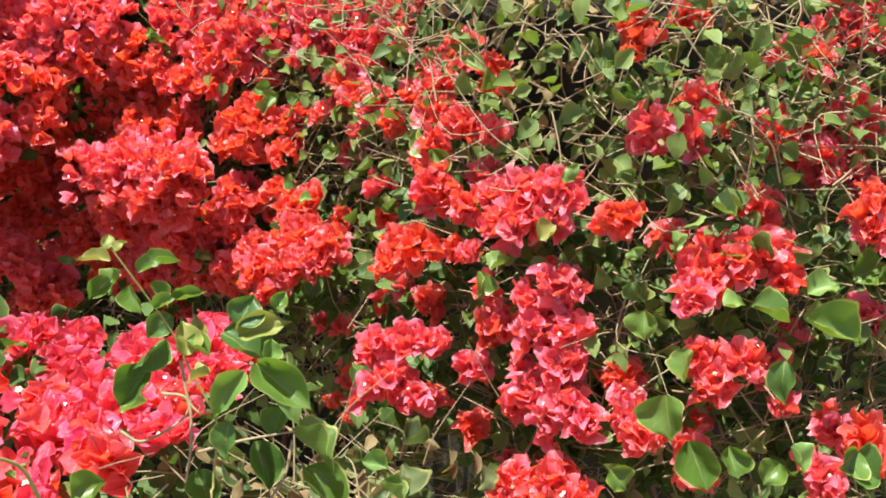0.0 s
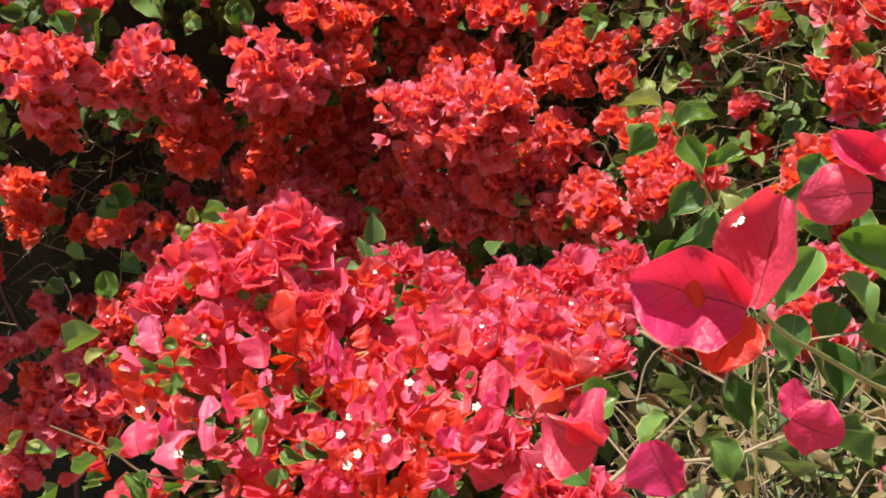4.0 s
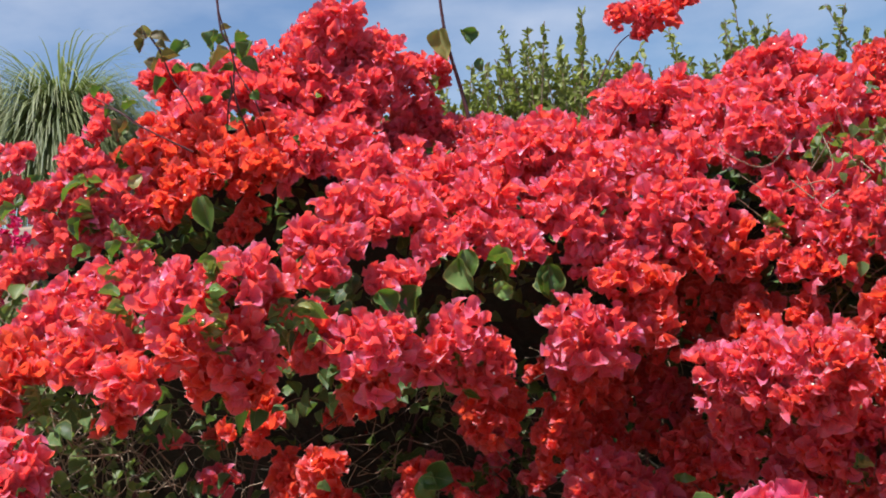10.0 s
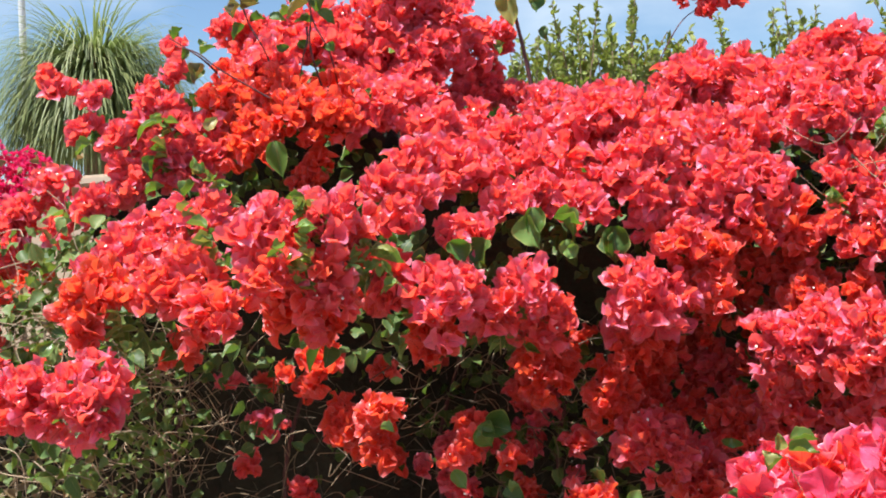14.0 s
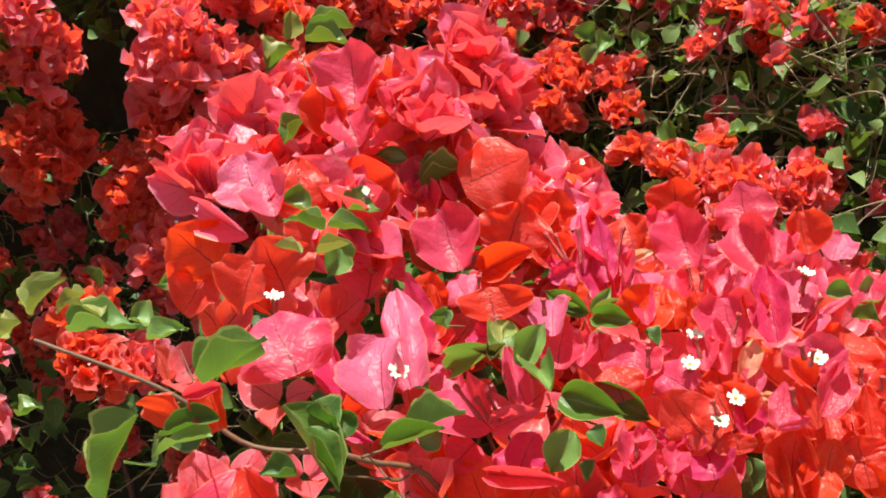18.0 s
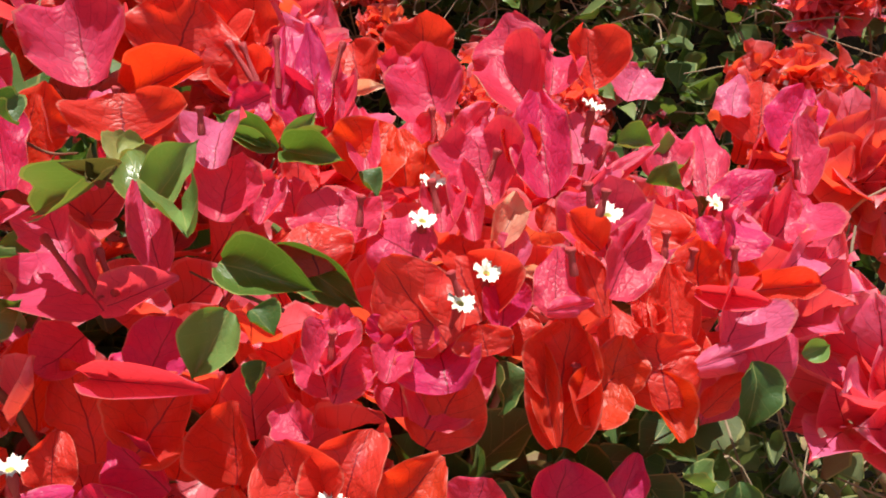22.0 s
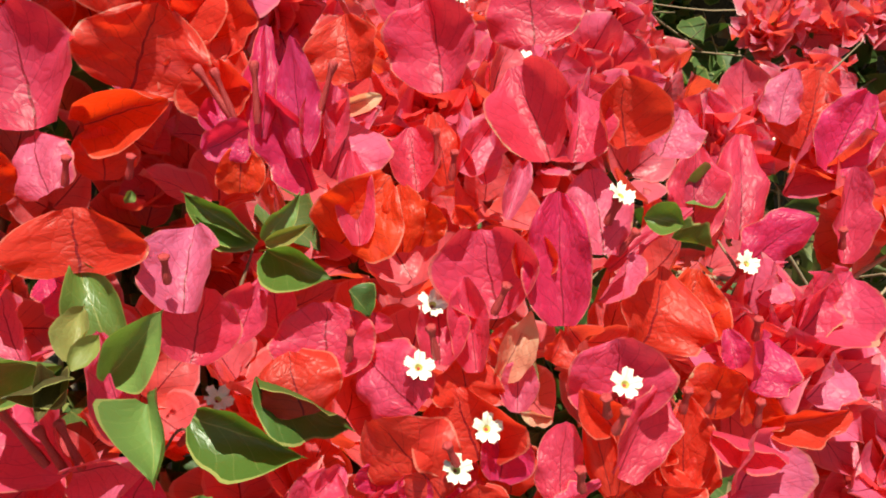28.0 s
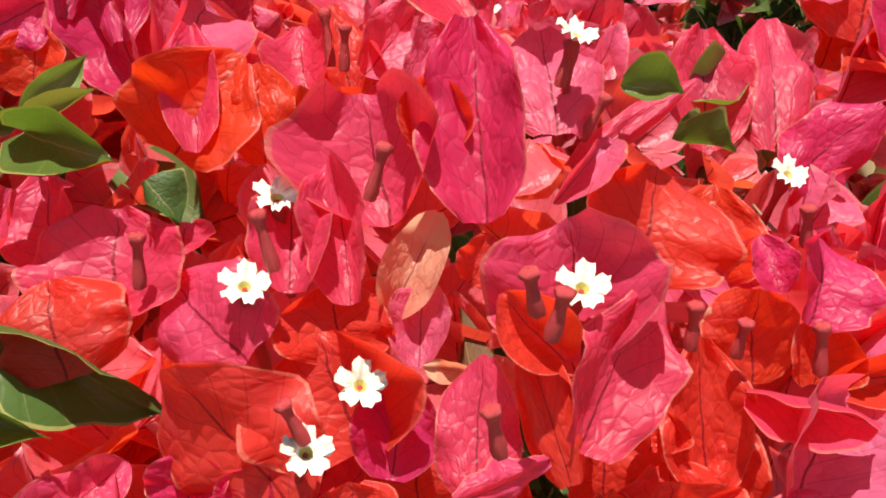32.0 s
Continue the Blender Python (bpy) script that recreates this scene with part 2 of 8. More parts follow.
PETALS = [
    petal_material("bract_vermilion", (0.79, 0.092, 0.052), (0.84, 0.160, 0.175), (0.93, 0.122, 0.020), (0.92, 0.098, 0.046), False),
    petal_material("bract_coral", (0.80, 0.105, 0.082), (0.87, 0.205, 0.330), (0.93, 0.122, 0.026), (0.92, 0.098, 0.058), False),
    petal_material("bract_rose", (0.81, 0.118, 0.135), (0.88, 0.255, 0.470), (0.92, 0.112, 0.034), (0.92, 0.102, 0.090), False),
    petal_material("bract_hot_pink", (0.80, 0.082, 0.120), (0.87, 0.210, 0.460), (0.90, 0.085, 0.040), (0.90, 0.080, 0.120), False),
]
# tones carry light as well: pink and pale sunlit, red and orange backlit
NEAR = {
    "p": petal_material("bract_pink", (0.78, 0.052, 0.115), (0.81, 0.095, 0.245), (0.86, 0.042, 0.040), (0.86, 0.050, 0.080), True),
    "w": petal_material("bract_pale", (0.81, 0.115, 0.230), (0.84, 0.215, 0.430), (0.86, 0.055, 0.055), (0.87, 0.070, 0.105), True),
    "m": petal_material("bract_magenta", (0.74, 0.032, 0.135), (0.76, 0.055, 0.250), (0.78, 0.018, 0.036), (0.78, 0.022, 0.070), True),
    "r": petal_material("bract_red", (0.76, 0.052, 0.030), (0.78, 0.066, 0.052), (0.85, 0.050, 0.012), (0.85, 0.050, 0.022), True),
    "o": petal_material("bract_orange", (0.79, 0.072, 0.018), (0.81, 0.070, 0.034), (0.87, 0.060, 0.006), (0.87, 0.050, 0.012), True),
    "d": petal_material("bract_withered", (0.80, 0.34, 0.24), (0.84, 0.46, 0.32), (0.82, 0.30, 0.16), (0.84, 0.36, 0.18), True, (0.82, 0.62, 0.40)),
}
MAGENTA = petal_material("bract_cerise", (0.62, 0.012, 0.11), (0.78, 0.030, 0.24), (0.68, 0.008, 0.08), (0.74, 0.012, 0.13), False)
LEAVES = {
    "g": leaf_material("leaf_green", (0.070, 0.130, 0.024), (0.130, 0.205, 0.046), (0.20, 0.34, 0.03), True, 0.36),
    "l": leaf_material("leaf_light", (0.11, 0.20, 0.05), (0.19, 0.29, 0.08), (0.26, 0.40, 0.05), True),
    "y": leaf_material("leaf_young", (0.22, 0.25, 0.06), (0.30, 0.26, 0.09), (0.35, 0.36, 0.05), True),
    "b": leaf_material("leaf_bronze", (0.075, 0.065, 0.024), (0.14, 0.11, 0.04), (0.20, 0.16, 0.03), True),
    # the green leaf darkened, for leaves that hang in shade
    "k": leaf_material("leaf_shaded", (0.045, 0.100, 0.022), (0.075, 0.150, 0.030), (0.14, 0.26, 0.02), True),
}
# one leaf twice: darkened for the shaded inside, paler for sunlit stretches
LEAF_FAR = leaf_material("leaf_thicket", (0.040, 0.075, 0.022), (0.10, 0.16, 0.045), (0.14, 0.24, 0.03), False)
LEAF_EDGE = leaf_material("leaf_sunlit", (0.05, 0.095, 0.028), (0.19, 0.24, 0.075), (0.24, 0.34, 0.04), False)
LEAF_DUSTY = leaf_material("leaf_dusty", (0.035, 0.065, 0.028), (0.22, 0.25, 0.12), (0.18, 0.24, 0.05), False)
LEAF_SHRUB = leaf_material("leaf_shrub", (0.13, 0.17, 0.035), (0.30, 0.32, 0.09), (0.32, 0.38, 0.06), False)
DRY = leaf_material("leaf_withered", (0.16, 0.10, 0.055), (0.34, 0.25, 0.14), (0.30, 0.18, 0.06), False, 0.8)
BLADE = leaf_material("grass_blade", (0.08, 0.115, 0.045), (0.28, 0.29, 0.12), (0.25, 0.32, 0.08), False)
BROAD = leaf_material("broad_leaf", (0.08, 0.17, 0.03), (0.12, 0.24, 0.05), (0.25, 0.42, 0.03), True)
TWIG = plain_material("twig_bark", (0.20, 0.135, 0.085), (0.38, 0.28, 0.18), 0.8, 120.0)
STEM = plain_material("green_stem", (0.20, 0.20, 0.06), (0.32, 0.24, 0.09), 0.55, 150.0)
# twig bark again, darkened for twigs in the hedge's shade
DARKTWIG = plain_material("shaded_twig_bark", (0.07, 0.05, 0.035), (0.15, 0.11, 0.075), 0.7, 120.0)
DARKSTEM = plain_material("dark_stem", (0.055, 0.018, 0.022), (0.11, 0.035, 0.035), 0.6, 150.0)
PEDICEL = plain_material("pedicel_bark", (0.10, 0.040, 0.025), (0.19, 0.095, 0.045), 0.6, 200.0)
TUBE = plain_material("flower_tube", (0.34, 0.026, 0.032), (0.58, 0.055, 0.060), 0.55, 300.0)
CREAM = plain_material("floret_cream", (0.74, 0.69, 0.54), (0.82, 0.79, 0.70), 0.5, 300.0)
THROAT = plain_material("floret_throat", (0.45, 0.40, 0.08), (0.55, 0.48, 0.14), 0.6, 300.0)
# far darker than wood or litter, so that gaps read as deep shade
SHADE_CORE = plain_material("thicket_shade", (0.012, 0.010, 0.006), (0.034, 0.028, 0.018), 0.95, 30.0, 1.0, 0.02)
SOIL = plain_material("soil", (0.14, 0.10, 0.07), (0.26, 0.20, 0.14), 0.95, 12.0, 0.8, 0.02)
PLASTER = plain_material("beige_plaster", (0.55, 0.44, 0.33), (0.62, 0.50, 0.38), 0.9, 25.0)
METAL = plain_material("pale_painted_pole", (0.55, 0.56, 0.57), (0.66, 0.67, 0.68), 0.5, 20.0, 0.1)

# ---- mesh tools ----
rng = np.random.RandomState(7)


def mesh(name, verts, quads, uvs=None, mat=None):
    me = bpy.data.meshes.new(name)
    verts, quads = np.asarray(verts, np.float32), np.asarray(quads, np.int32)
    n = quads.shape[1]
    me.vertices.add(len(verts))
    me.vertices.foreach_set("co", verts.ravel())
    me.loops.add(quads.size)
    me.loops.foreach_set("vertex_index", quads.ravel())
    me.polygons.add(len(quads))
    me.polygons.foreach_set("loop_start", np.arange(0, quads.size, n, dtype=np.int32))
    me.polygons.foreach_set("use_smooth", np.ones(len(quads), bool))
    if uvs is not None:
        layer = me.uv_layers.new(name="UVMap")
        layer.data.foreach_set("uv", np.asarray(uvs, np.float32)[quads.ravel()].ravel())
    me.update(calc_edges=True)
    if mat:
        me.materials.append(mat)
    return me


def part(name, me, parent, label="", kind=""):
    ob = new(name, me)
    ob.parent = parent
    return tagged(ob, label, kind=kind)


def blade(nu, nv, cup, curl, wave, phase, belly=0.84, full=0.50, twist=0.0):
    """A bract or leaf, 1 long along y and about 1 wide, hollow towards +z."""
    verts, uvs, quads = [], [], []
    for j in range(nv + 1):
        v = j / nv
        sharp = full + (0.42 * v ** 3 if nu > 5 else 0.0)
        w = 0.5 * max(math.sin(math.pi * min(max(v, 0.012), 0.992) ** belly), 0) ** sharp
        tip = (0.06 if nu > 6 else 0.02) * max(0, (v - 0.8) / 0.2) ** 2
        for i in range(nu + 1):
            u = 2 * i / nu - 1
            ww = w * (1 + wave * 0.35 * math.sin(9 * v + phase + 2 * u))
            z = cup * (u * u) * w + curl * (v * v - 0.25 * v) + wave * u * u * math.sin(11 * v + phase * 1.7 + (2 if u > 0 else 0)) * 0.5
            z += 0.03 * u ** 4 * math.sin(23 * v + 3 * phase) if nu > 8 else 0
            z += 0.045 * math.sin(3.1 * u + 4.3 * v + phase) + 0.03 * math.sin(5.2 * v - 4.1 * u + 2 * phase)
            x = u * ww
            a = twist * v
            verts.append((x * math.cos(a) - z * math.sin(a), v * 0.95 + tip * (1 - abs(u)) ** 2, x * math.sin(a) + z * math.cos(a)))
            uvs.append((i / nu, v))
    for j in range(nv):
        for i in range(nu):
            a = j * (nu + 1) + i
            quads.append((a, a + 1, a + nu + 2, a + nu + 1))
    return np.array(verts), np.array(quads), np.array(uvs)


def petal(nu, nv, cup, curl, ruffle, phase, fold, roll):
    """A broad bract, 1 long along y and 1 wide: short point, wavy rim, edges that roll over, hollow towards +z."""
    verts, uvs, quads = [], [], []
    for j in range(nv + 1):
        v = j / nv
        blunt = 0.022 if nu > 6 else 0.055
        w = 0.5 * math.sin(math.pi * min(max(v, blunt), 1 - blunt) ** 0.86) ** (0.44 + 0.04 * v * v)
        for i in range(nu + 1):
            u = 2 * i / nu - 1
            e = abs(u)
            side = 1.0 if u > 0 else -0.6
            ww = w * (1 + 0.05 * math.sin(7 * v + phase + 1.7 * side))
            z = (cup * u * u + fold * e) * w + curl * (v * v - 0.3 * v)
            z += ruffle * e ** 3 * math.sin(9.5 * v + 1.3 * phase + 1.9 * side) * (0.3 + v)
            z += 0.5 * ruffle * e ** 2 * math.sin(19 * v + 2.1 * phase + side)
            z -= roll * max(0.0, e - 0.72) ** 1.5 * (0.4 + v) * (1.0 if math.sin(phase + side) > -0.3 else -0.6)
            z += 0.035 * math.sin(3.1 * u + 4.3 * v + phase) * (0.2 + v)
            y = v * 0.97 + 0.03 * max(0.0, (v - 0.82) / 0.18) ** 2 * (1 - e) ** 2
            verts.append((u * ww, y, z))
            uvs.append((i / nu, v))
    for j in range(nv):
        for i in range(nu):
            a = j * (nu + 1) + i
            quads.append((a, a + 1, a + nu + 2, a + nu + 1))
    return np.array(verts), np.array(quads), np.array(uvs)


FAR_BRACTS = [petal(4, 5, *c) for c in [
    (0.60, 0.20, 0.16, 0.3, 0.10, 0.6), (0.95, -0.35, 0.20, 1.7, 0.00, 0.3), (-0.40, 0.35, 0.18, 2.9, 0.25, 0.2),
    (1.10, 0.25, 0.15, 4.1, 0.05, 0.8), (0.65, -0.50, 0.22, 5.2, 0.25, 0.4), (0.30, 0.50, 0.20, 0.9, 0.30, 0.5)]]
DOT = [blade(2, 2, 0.3, 0.1, 0.1, 0.4, 0.9, 0.5)]
FAR_LEAVES = [blade(2, 4, 0.35 + 0.2 * i, -0.25 + 0.1 * i, 0.06, i * 2.1, 0.70, 0.85) for i in range(3)]
NARROW = [blade(2, 3, 0.3, -0.1 + 0.1 * i, 0.03, i, 0.8, 0.8) for i in range(2)]


def frames(d, n):
    """Rotation matrices with y along d and z near n, for rows of directions."""
    d = d / np.linalg.norm(d, axis=1, keepdims=True)
    x = np.cross(d, n)
    x /= np.linalg.norm(x, axis=1, keepdims=True) + 1e-9
    z = np.cross(x, d)
    return np.stack([x, d, z], axis=2)


def scatter(name, mat, shapes, at, rot, size):
    """One mesh of many blades: at (n,3), rot (n,3,3), size (n,3) for width, length, depth."""
    which = rng.randint(0, len(shapes), len(at))
    allv, allq, alluv, off = [], [], [], 0
    for k, (v, q, uv) in enumerate(shapes):
        sel = np.where(which == k)[0]
        if not len(sel):
            continue
        pts = np.einsum("nij,nkj->nki", rot[sel], v[None] * size[sel][:, None, :]) + at[sel][:, None, :]
        allv.append(pts.reshape(-1, 3))
        allq.append((q[None] + (np.arange(len(sel)) * len(v))[:, None, None] + off).reshape(-1, 4))
        alluv.append(np.tile(uv, (len(sel), 1)))
        off += len(sel) * len(v)
    return mesh(name, np.vstack(allv), np.vstack(allq), np.vstack(alluv), mat)


def unit(a):
    return a / (np.linalg.norm(a, axis=-1, keepdims=True) + 1e-9)


def flowers(centres, axes, size_low, size_high, spread=(0.7, 1.25)):
    """Three bracts round every flower axis; returns at, rot, size."""
    n = len(centres)
    axes = unit(axes)
    side = unit(np.cross(axes, unit(rng.normal(size=(n, 3)))))
    other = np.cross(axes, side)
    at, d, nn, s = [], [], [], []
    for k in range(3):
        a = 2.094 * k + rng.uniform(-0.35, 0.35, n)[:, None]
        radial = side * np.cos(a) + other * np.sin(a)
        t = rng.uniform(*spread, n)[:, None]
        d.append(axes * np.cos(t) + radial * np.sin(t))
        nn.append(axes * np.sin(t) - radial * np.cos(t))
        length = rng.uniform(size_low, size_high, n)
        s.append(np.stack([length * rng.uniform(0.75, 1.0, n), length, length * 0.9], axis=1))
        at.append(centres + radial * 0.002 - axes * 0.010)
    return np.vstack(at), frames(np.vstack(d), np.vstack(nn)), np.vstack(s)


def tubes(paths, radii, sides=5):
    """One mesh of bent round stems that taper along their way."""
    verts, quads, off = [], [], 0
    for path, (r0, r1) in zip(paths, radii):
        path = np.asarray(path, float)
        n = len(path)
        tang = unit(np.gradient(path, axis=0))
        ref = np.array([0.3, 0.2, 1.0]) if abs(tang[0][2]) < 0.8 else np.array([1.0, 0.1, 0.0])
        a = unit(np.cross(tang, ref))
        b = np.cross(tang, a)
        for j in range(n):
            r = r0 + (r1 - r0) * j / (n - 1)
            for i in range(sides):
                t = 2 * math.pi * i / sides
                verts.append(path[j] + r * (a[j] * math.cos(t) + b[j] * math.sin(t)))
        for j in range(n - 1):
            for i in range(sides):
                k = (i + 1) % sides
                quads.append((off + j * sides + i, off + j * sides + k, off + (j + 1) * sides + k, off + (j + 1) * sides + i))
        off += n * sides
    return np.array(verts), np.array(quads)


def bend(points, steps=6):
    """A smooth way through a few points."""
    p = [np.array(q, float) for q in points]
    p = [2 * p[0] - p[1], *p, 2 * p[-1] - p[-2]]
    way = []
    for i in range(1, len(p) - 2):
        for s in np.linspace(0, 1, steps, endpoint=False):
            a, b, c, e = p[i - 1], p[i], p[i + 1], p[i + 2]
            way.append(0.5 * (2 * b + (c - a) * s + (2 * a - 5 * b + 4 * c - e) * s * s + (3 * b - a - 3 * c + e) * s ** 3))
    way.append(p[-2])
    return way


# ---- the ground and what closes the place ----
def ground():
    n = 40
    verts, quads = [], []
    for j in range(n + 1):
        for i in range(n + 1):
            a, b = (2 * i / n - 1), (2 * j / n - 1)
            x, y = 400 * a * abs(a) ** 2, 400 * b * abs(b) ** 2
            verts.append((x, y, 0.04 * noise.noise((x * 0.7, y * 0.7, 3.0)) if abs(x) < 60 else 0))
    for j in range(n):
        for i in range(n):
            k = j * (n + 1) + i
            quads.append((k, k + 1, k + n + 2, k + n + 1))
    tagged(new("ground", mesh("ground", verts, quads, None, SOIL)), "bare brown garden soil under the shrubs", "ground", kind="structure")


ground()


def shrub(name, x, y, label, category="shrub"):
    ob = new(name)
    ob.location = (0, 0, 0)
    return tagged(ob, label, category)


hedge = shrub("bougainvillea_hedge", -0.7, 2.3, "tall bougainvillea hedge covered in coral red bracts", "bougainvillea")
mound = shrub("bougainvillea_bush", -0.5, 1.0, "coral pink bougainvillea bush in full bloom with small white florets", "bougainvillea")
spray = shrub("bougainvillea_spray", -0.25, 0.56, "arching bougainvillea spray with loose pink bracts", "bougainvillea")
green = shrub("green_shoot", -0.2, 0.98, "leafy green bougainvillea shoot with curled leaves", "bougainvillea")


def hedge_face(x):
    """How far back the middle of the hedge's face stands at x."""
    s = np.clip((x + 0.45) / 0.75, 0, 1)
    t = np.clip((-1.25 - x) / 0.5, 0, 1)
    return 2.08 - 0.85 * s * s * (3 - 2 * s) - 0.38 * t * t * (3 - 2 * t)


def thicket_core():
    """Stand-in solid for the hedge's inside, lumpy, its colour blackened to read as shade."""
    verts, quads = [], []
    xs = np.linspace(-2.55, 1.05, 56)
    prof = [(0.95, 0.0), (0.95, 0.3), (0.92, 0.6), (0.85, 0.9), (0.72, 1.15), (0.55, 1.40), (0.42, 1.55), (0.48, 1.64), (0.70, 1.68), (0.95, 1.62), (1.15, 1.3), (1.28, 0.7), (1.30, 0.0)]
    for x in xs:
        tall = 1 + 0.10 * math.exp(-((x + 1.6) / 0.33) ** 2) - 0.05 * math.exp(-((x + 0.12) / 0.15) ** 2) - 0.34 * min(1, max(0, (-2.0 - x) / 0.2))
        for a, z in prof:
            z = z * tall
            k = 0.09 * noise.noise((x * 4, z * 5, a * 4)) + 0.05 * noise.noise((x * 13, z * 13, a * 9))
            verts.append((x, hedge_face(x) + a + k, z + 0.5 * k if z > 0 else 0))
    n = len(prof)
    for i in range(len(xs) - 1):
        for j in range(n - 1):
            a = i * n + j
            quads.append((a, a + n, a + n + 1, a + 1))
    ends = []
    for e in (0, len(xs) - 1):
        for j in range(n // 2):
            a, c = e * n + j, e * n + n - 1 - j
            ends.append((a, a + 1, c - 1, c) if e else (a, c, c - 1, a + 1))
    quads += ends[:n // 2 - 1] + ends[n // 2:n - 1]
    # leaves and sparse flowers over the top, the back and the ends
    m = 9000
    px = rng.uniform(-2.6, 1.1, m)
    seg = rng.randint(6, n - 1, m)
    f = rng.rand(m)
    pr = np.array(prof)
    tall = 1 + 0.10 * np.exp(-((px + 1.6) / 0.33) ** 2) - 0.05 * np.exp(-((px + 0.12) / 0.15) ** 2) - 0.34 * np.clip((-2.0 - px) / 0.2, 0, 1)
    pa = pr[seg] * (1 - f)[:, None] + pr[seg + 1] * f[:, None]
    p = np.stack([px, hedge_face(px) + pa[:, 0] + 0.05 * rng.normal(size=m), pa[:, 1] * tall + 0.04 * rng.normal(size=m)], 1)
    side = rng.rand(m) < 0.16
    p[side, 0] = np.where(rng.rand(side.sum()) < 0.5, -2.56, 1.06) + 0.04 * rng.normal(size=side.sum())
    p[side, 1] = hedge_face(p[side, 0]) + rng.uniform(0.4, 1.15, side.sum())
    p[side, 2] = rng.uniform(0, 1.2, side.sum())
    p = p[(p[:, 1] > hedge_face(p[:, 0]) + 0.55) | (p[:, 0] < -2.45) | (p[:, 0] > 0.98)]
    d = unit(rng.normal(size=p.shape) + np.array([0, 0.2, -0.2]))
    rot = frames(d, np.array([0, 0.3, 0.9]) + 0.5 * rng.normal(size=p.shape))
    s = rng.uniform(0.030, 0.060, len(p))
    part("outer_foliage", scatter("outer_foliage", LEAF_FAR, FAR_LEAVES, p, rot, np.stack([s * 0.75, s, s], 1)), hedge, "green leaves over the hedge's top and back", "stuff")
    pick = p[rng.randint(0, len(p), 1500)]
    at, rot, size = flowers(pick + np.array([0, 0.02, 0.03]), np.array([0, 0.3, 0.8]) + 0.5 * rng.normal(size=pick.shape), 0.024, 0.034)
    part("outer_bloom", scatter("outer_bloom", PETALS[1], FAR_BRACTS, at, rot, size), hedge, "coral bracts over the hedge's top and back", "stuff")
    part("inner_wood", mesh("inner_wood", verts, quads, None, SHADE_CORE), hedge, "lumpy stand-in for the hedge's inside, near black as its shade")


thicket_core()

OUT = np.array([0.0, -0.62, 0.62])
all_clusters, dots = [], []


def cluster(x, y, z, r, owner=None, tone=None):
    all_clusters.append((x, y, z, r))
    c = np.array([x, y, z])
    n = int((11500 if x > -0.35 else 9800) * r * r * (1.0 + 0.3 * rng.rand())) + 6
    low, high = (0.018, 0.029) if x > -0.35 and not owner else (0.021, 0.034)
    d = unit(rng.normal(size=(n * 4, 3)) + OUT * 0.55)
    d = d[(d @ OUT) > -0.35][:n]
    grow = rng.uniform(0.62, 1.10, len(d))[:, None]
    lobes = unit(rng.normal(size=(4, 3))) * r * 0.44
    spot = c + lobes[rng.randint(0, 4, len(d))] + d * r * 0.70 * grow
    at, rot, size = flowers(spot, d + np.array([0, -0.15, 0.55]) + 0.35 * rng.normal(size=d.shape), low, high, (0.25, 0.95))
    # pinker bracts high up and where clusters jut out stand for sunlight
    k = rng.rand() + (0.28 if z > 1.40 else 0.10 if y < hedge_face(x) - 0.15 else -0.12) + (0.35 if owner else 0)
    white = rng.rand(len(d)) < 0.15
    dots.append((spot[white] + d[white] * 0.012, d[white]))
    part("bloom", scatter("bloom", PETALS[tone if tone is not None else 0 if k < 0.16 else 1 if k < 0.58 else 3 if owner else 2], MID_SHAPES if owner else FAR_BRACTS, at, rot, size), owner or hedge, kind="stuff")


near_bases = []
MID_SHAPES = [blade(6, 6, 0.4 + 0.15 * (i % 3), -0.2 + 0.1 * i, 0.07, i * 1.9) for i in range(5)]
LEAF_MESH = {}
LEAF_SHAPES = [blade(10, 14, 0.65 + 0.15 * i, -0.40 + 0.14 * i, 0.10 + 0.04 * (i % 3), i * 2.3, 0.76, 0.60, -0.35 + 0.15 * i) for i in range(6)]
count = [0]


def place_blade(name, store, shapes, mats, owner, x0, y0, z0, x1, y1, z1, width, tone, hint):
    count[0] += 1
    i = count[0] * 7 % len(shapes)
    if (i, tone) not in store:
        v, q, uv = shapes[i]
        store[i, tone] = mesh(name, v, q, uv, mats[tone])
    a, b = np.array([x0, y0, z0]), np.array([x1, y1, z1])
    d = b - a
    length = np.linalg.norm(d)
    r = frames(d[None], (hint + 0.35 * rng.normal(size=3))[None])[0]
    ob = part(name, store[i, tone], owner)
    rows = [[r[k, 0] * width * 1.08, r[k, 1] * length, r[k, 2] * 0.5 * (length + width), a[k]] for k in range(3)]
    ob.matrix_basis = Matrix((*rows, (0, 0, 0, 1)))
    return ob


def leaf(x0, y0, z0, x1, y1, z1, width, tone, owner=None):
    place_blade("leaf", LEAF_MESH, LEAF_SHAPES, LEAVES, owner or mound, x0, y0, z0, x1, y1, z1, width, tone, np.array([0.0, -0.6, 0.8]))


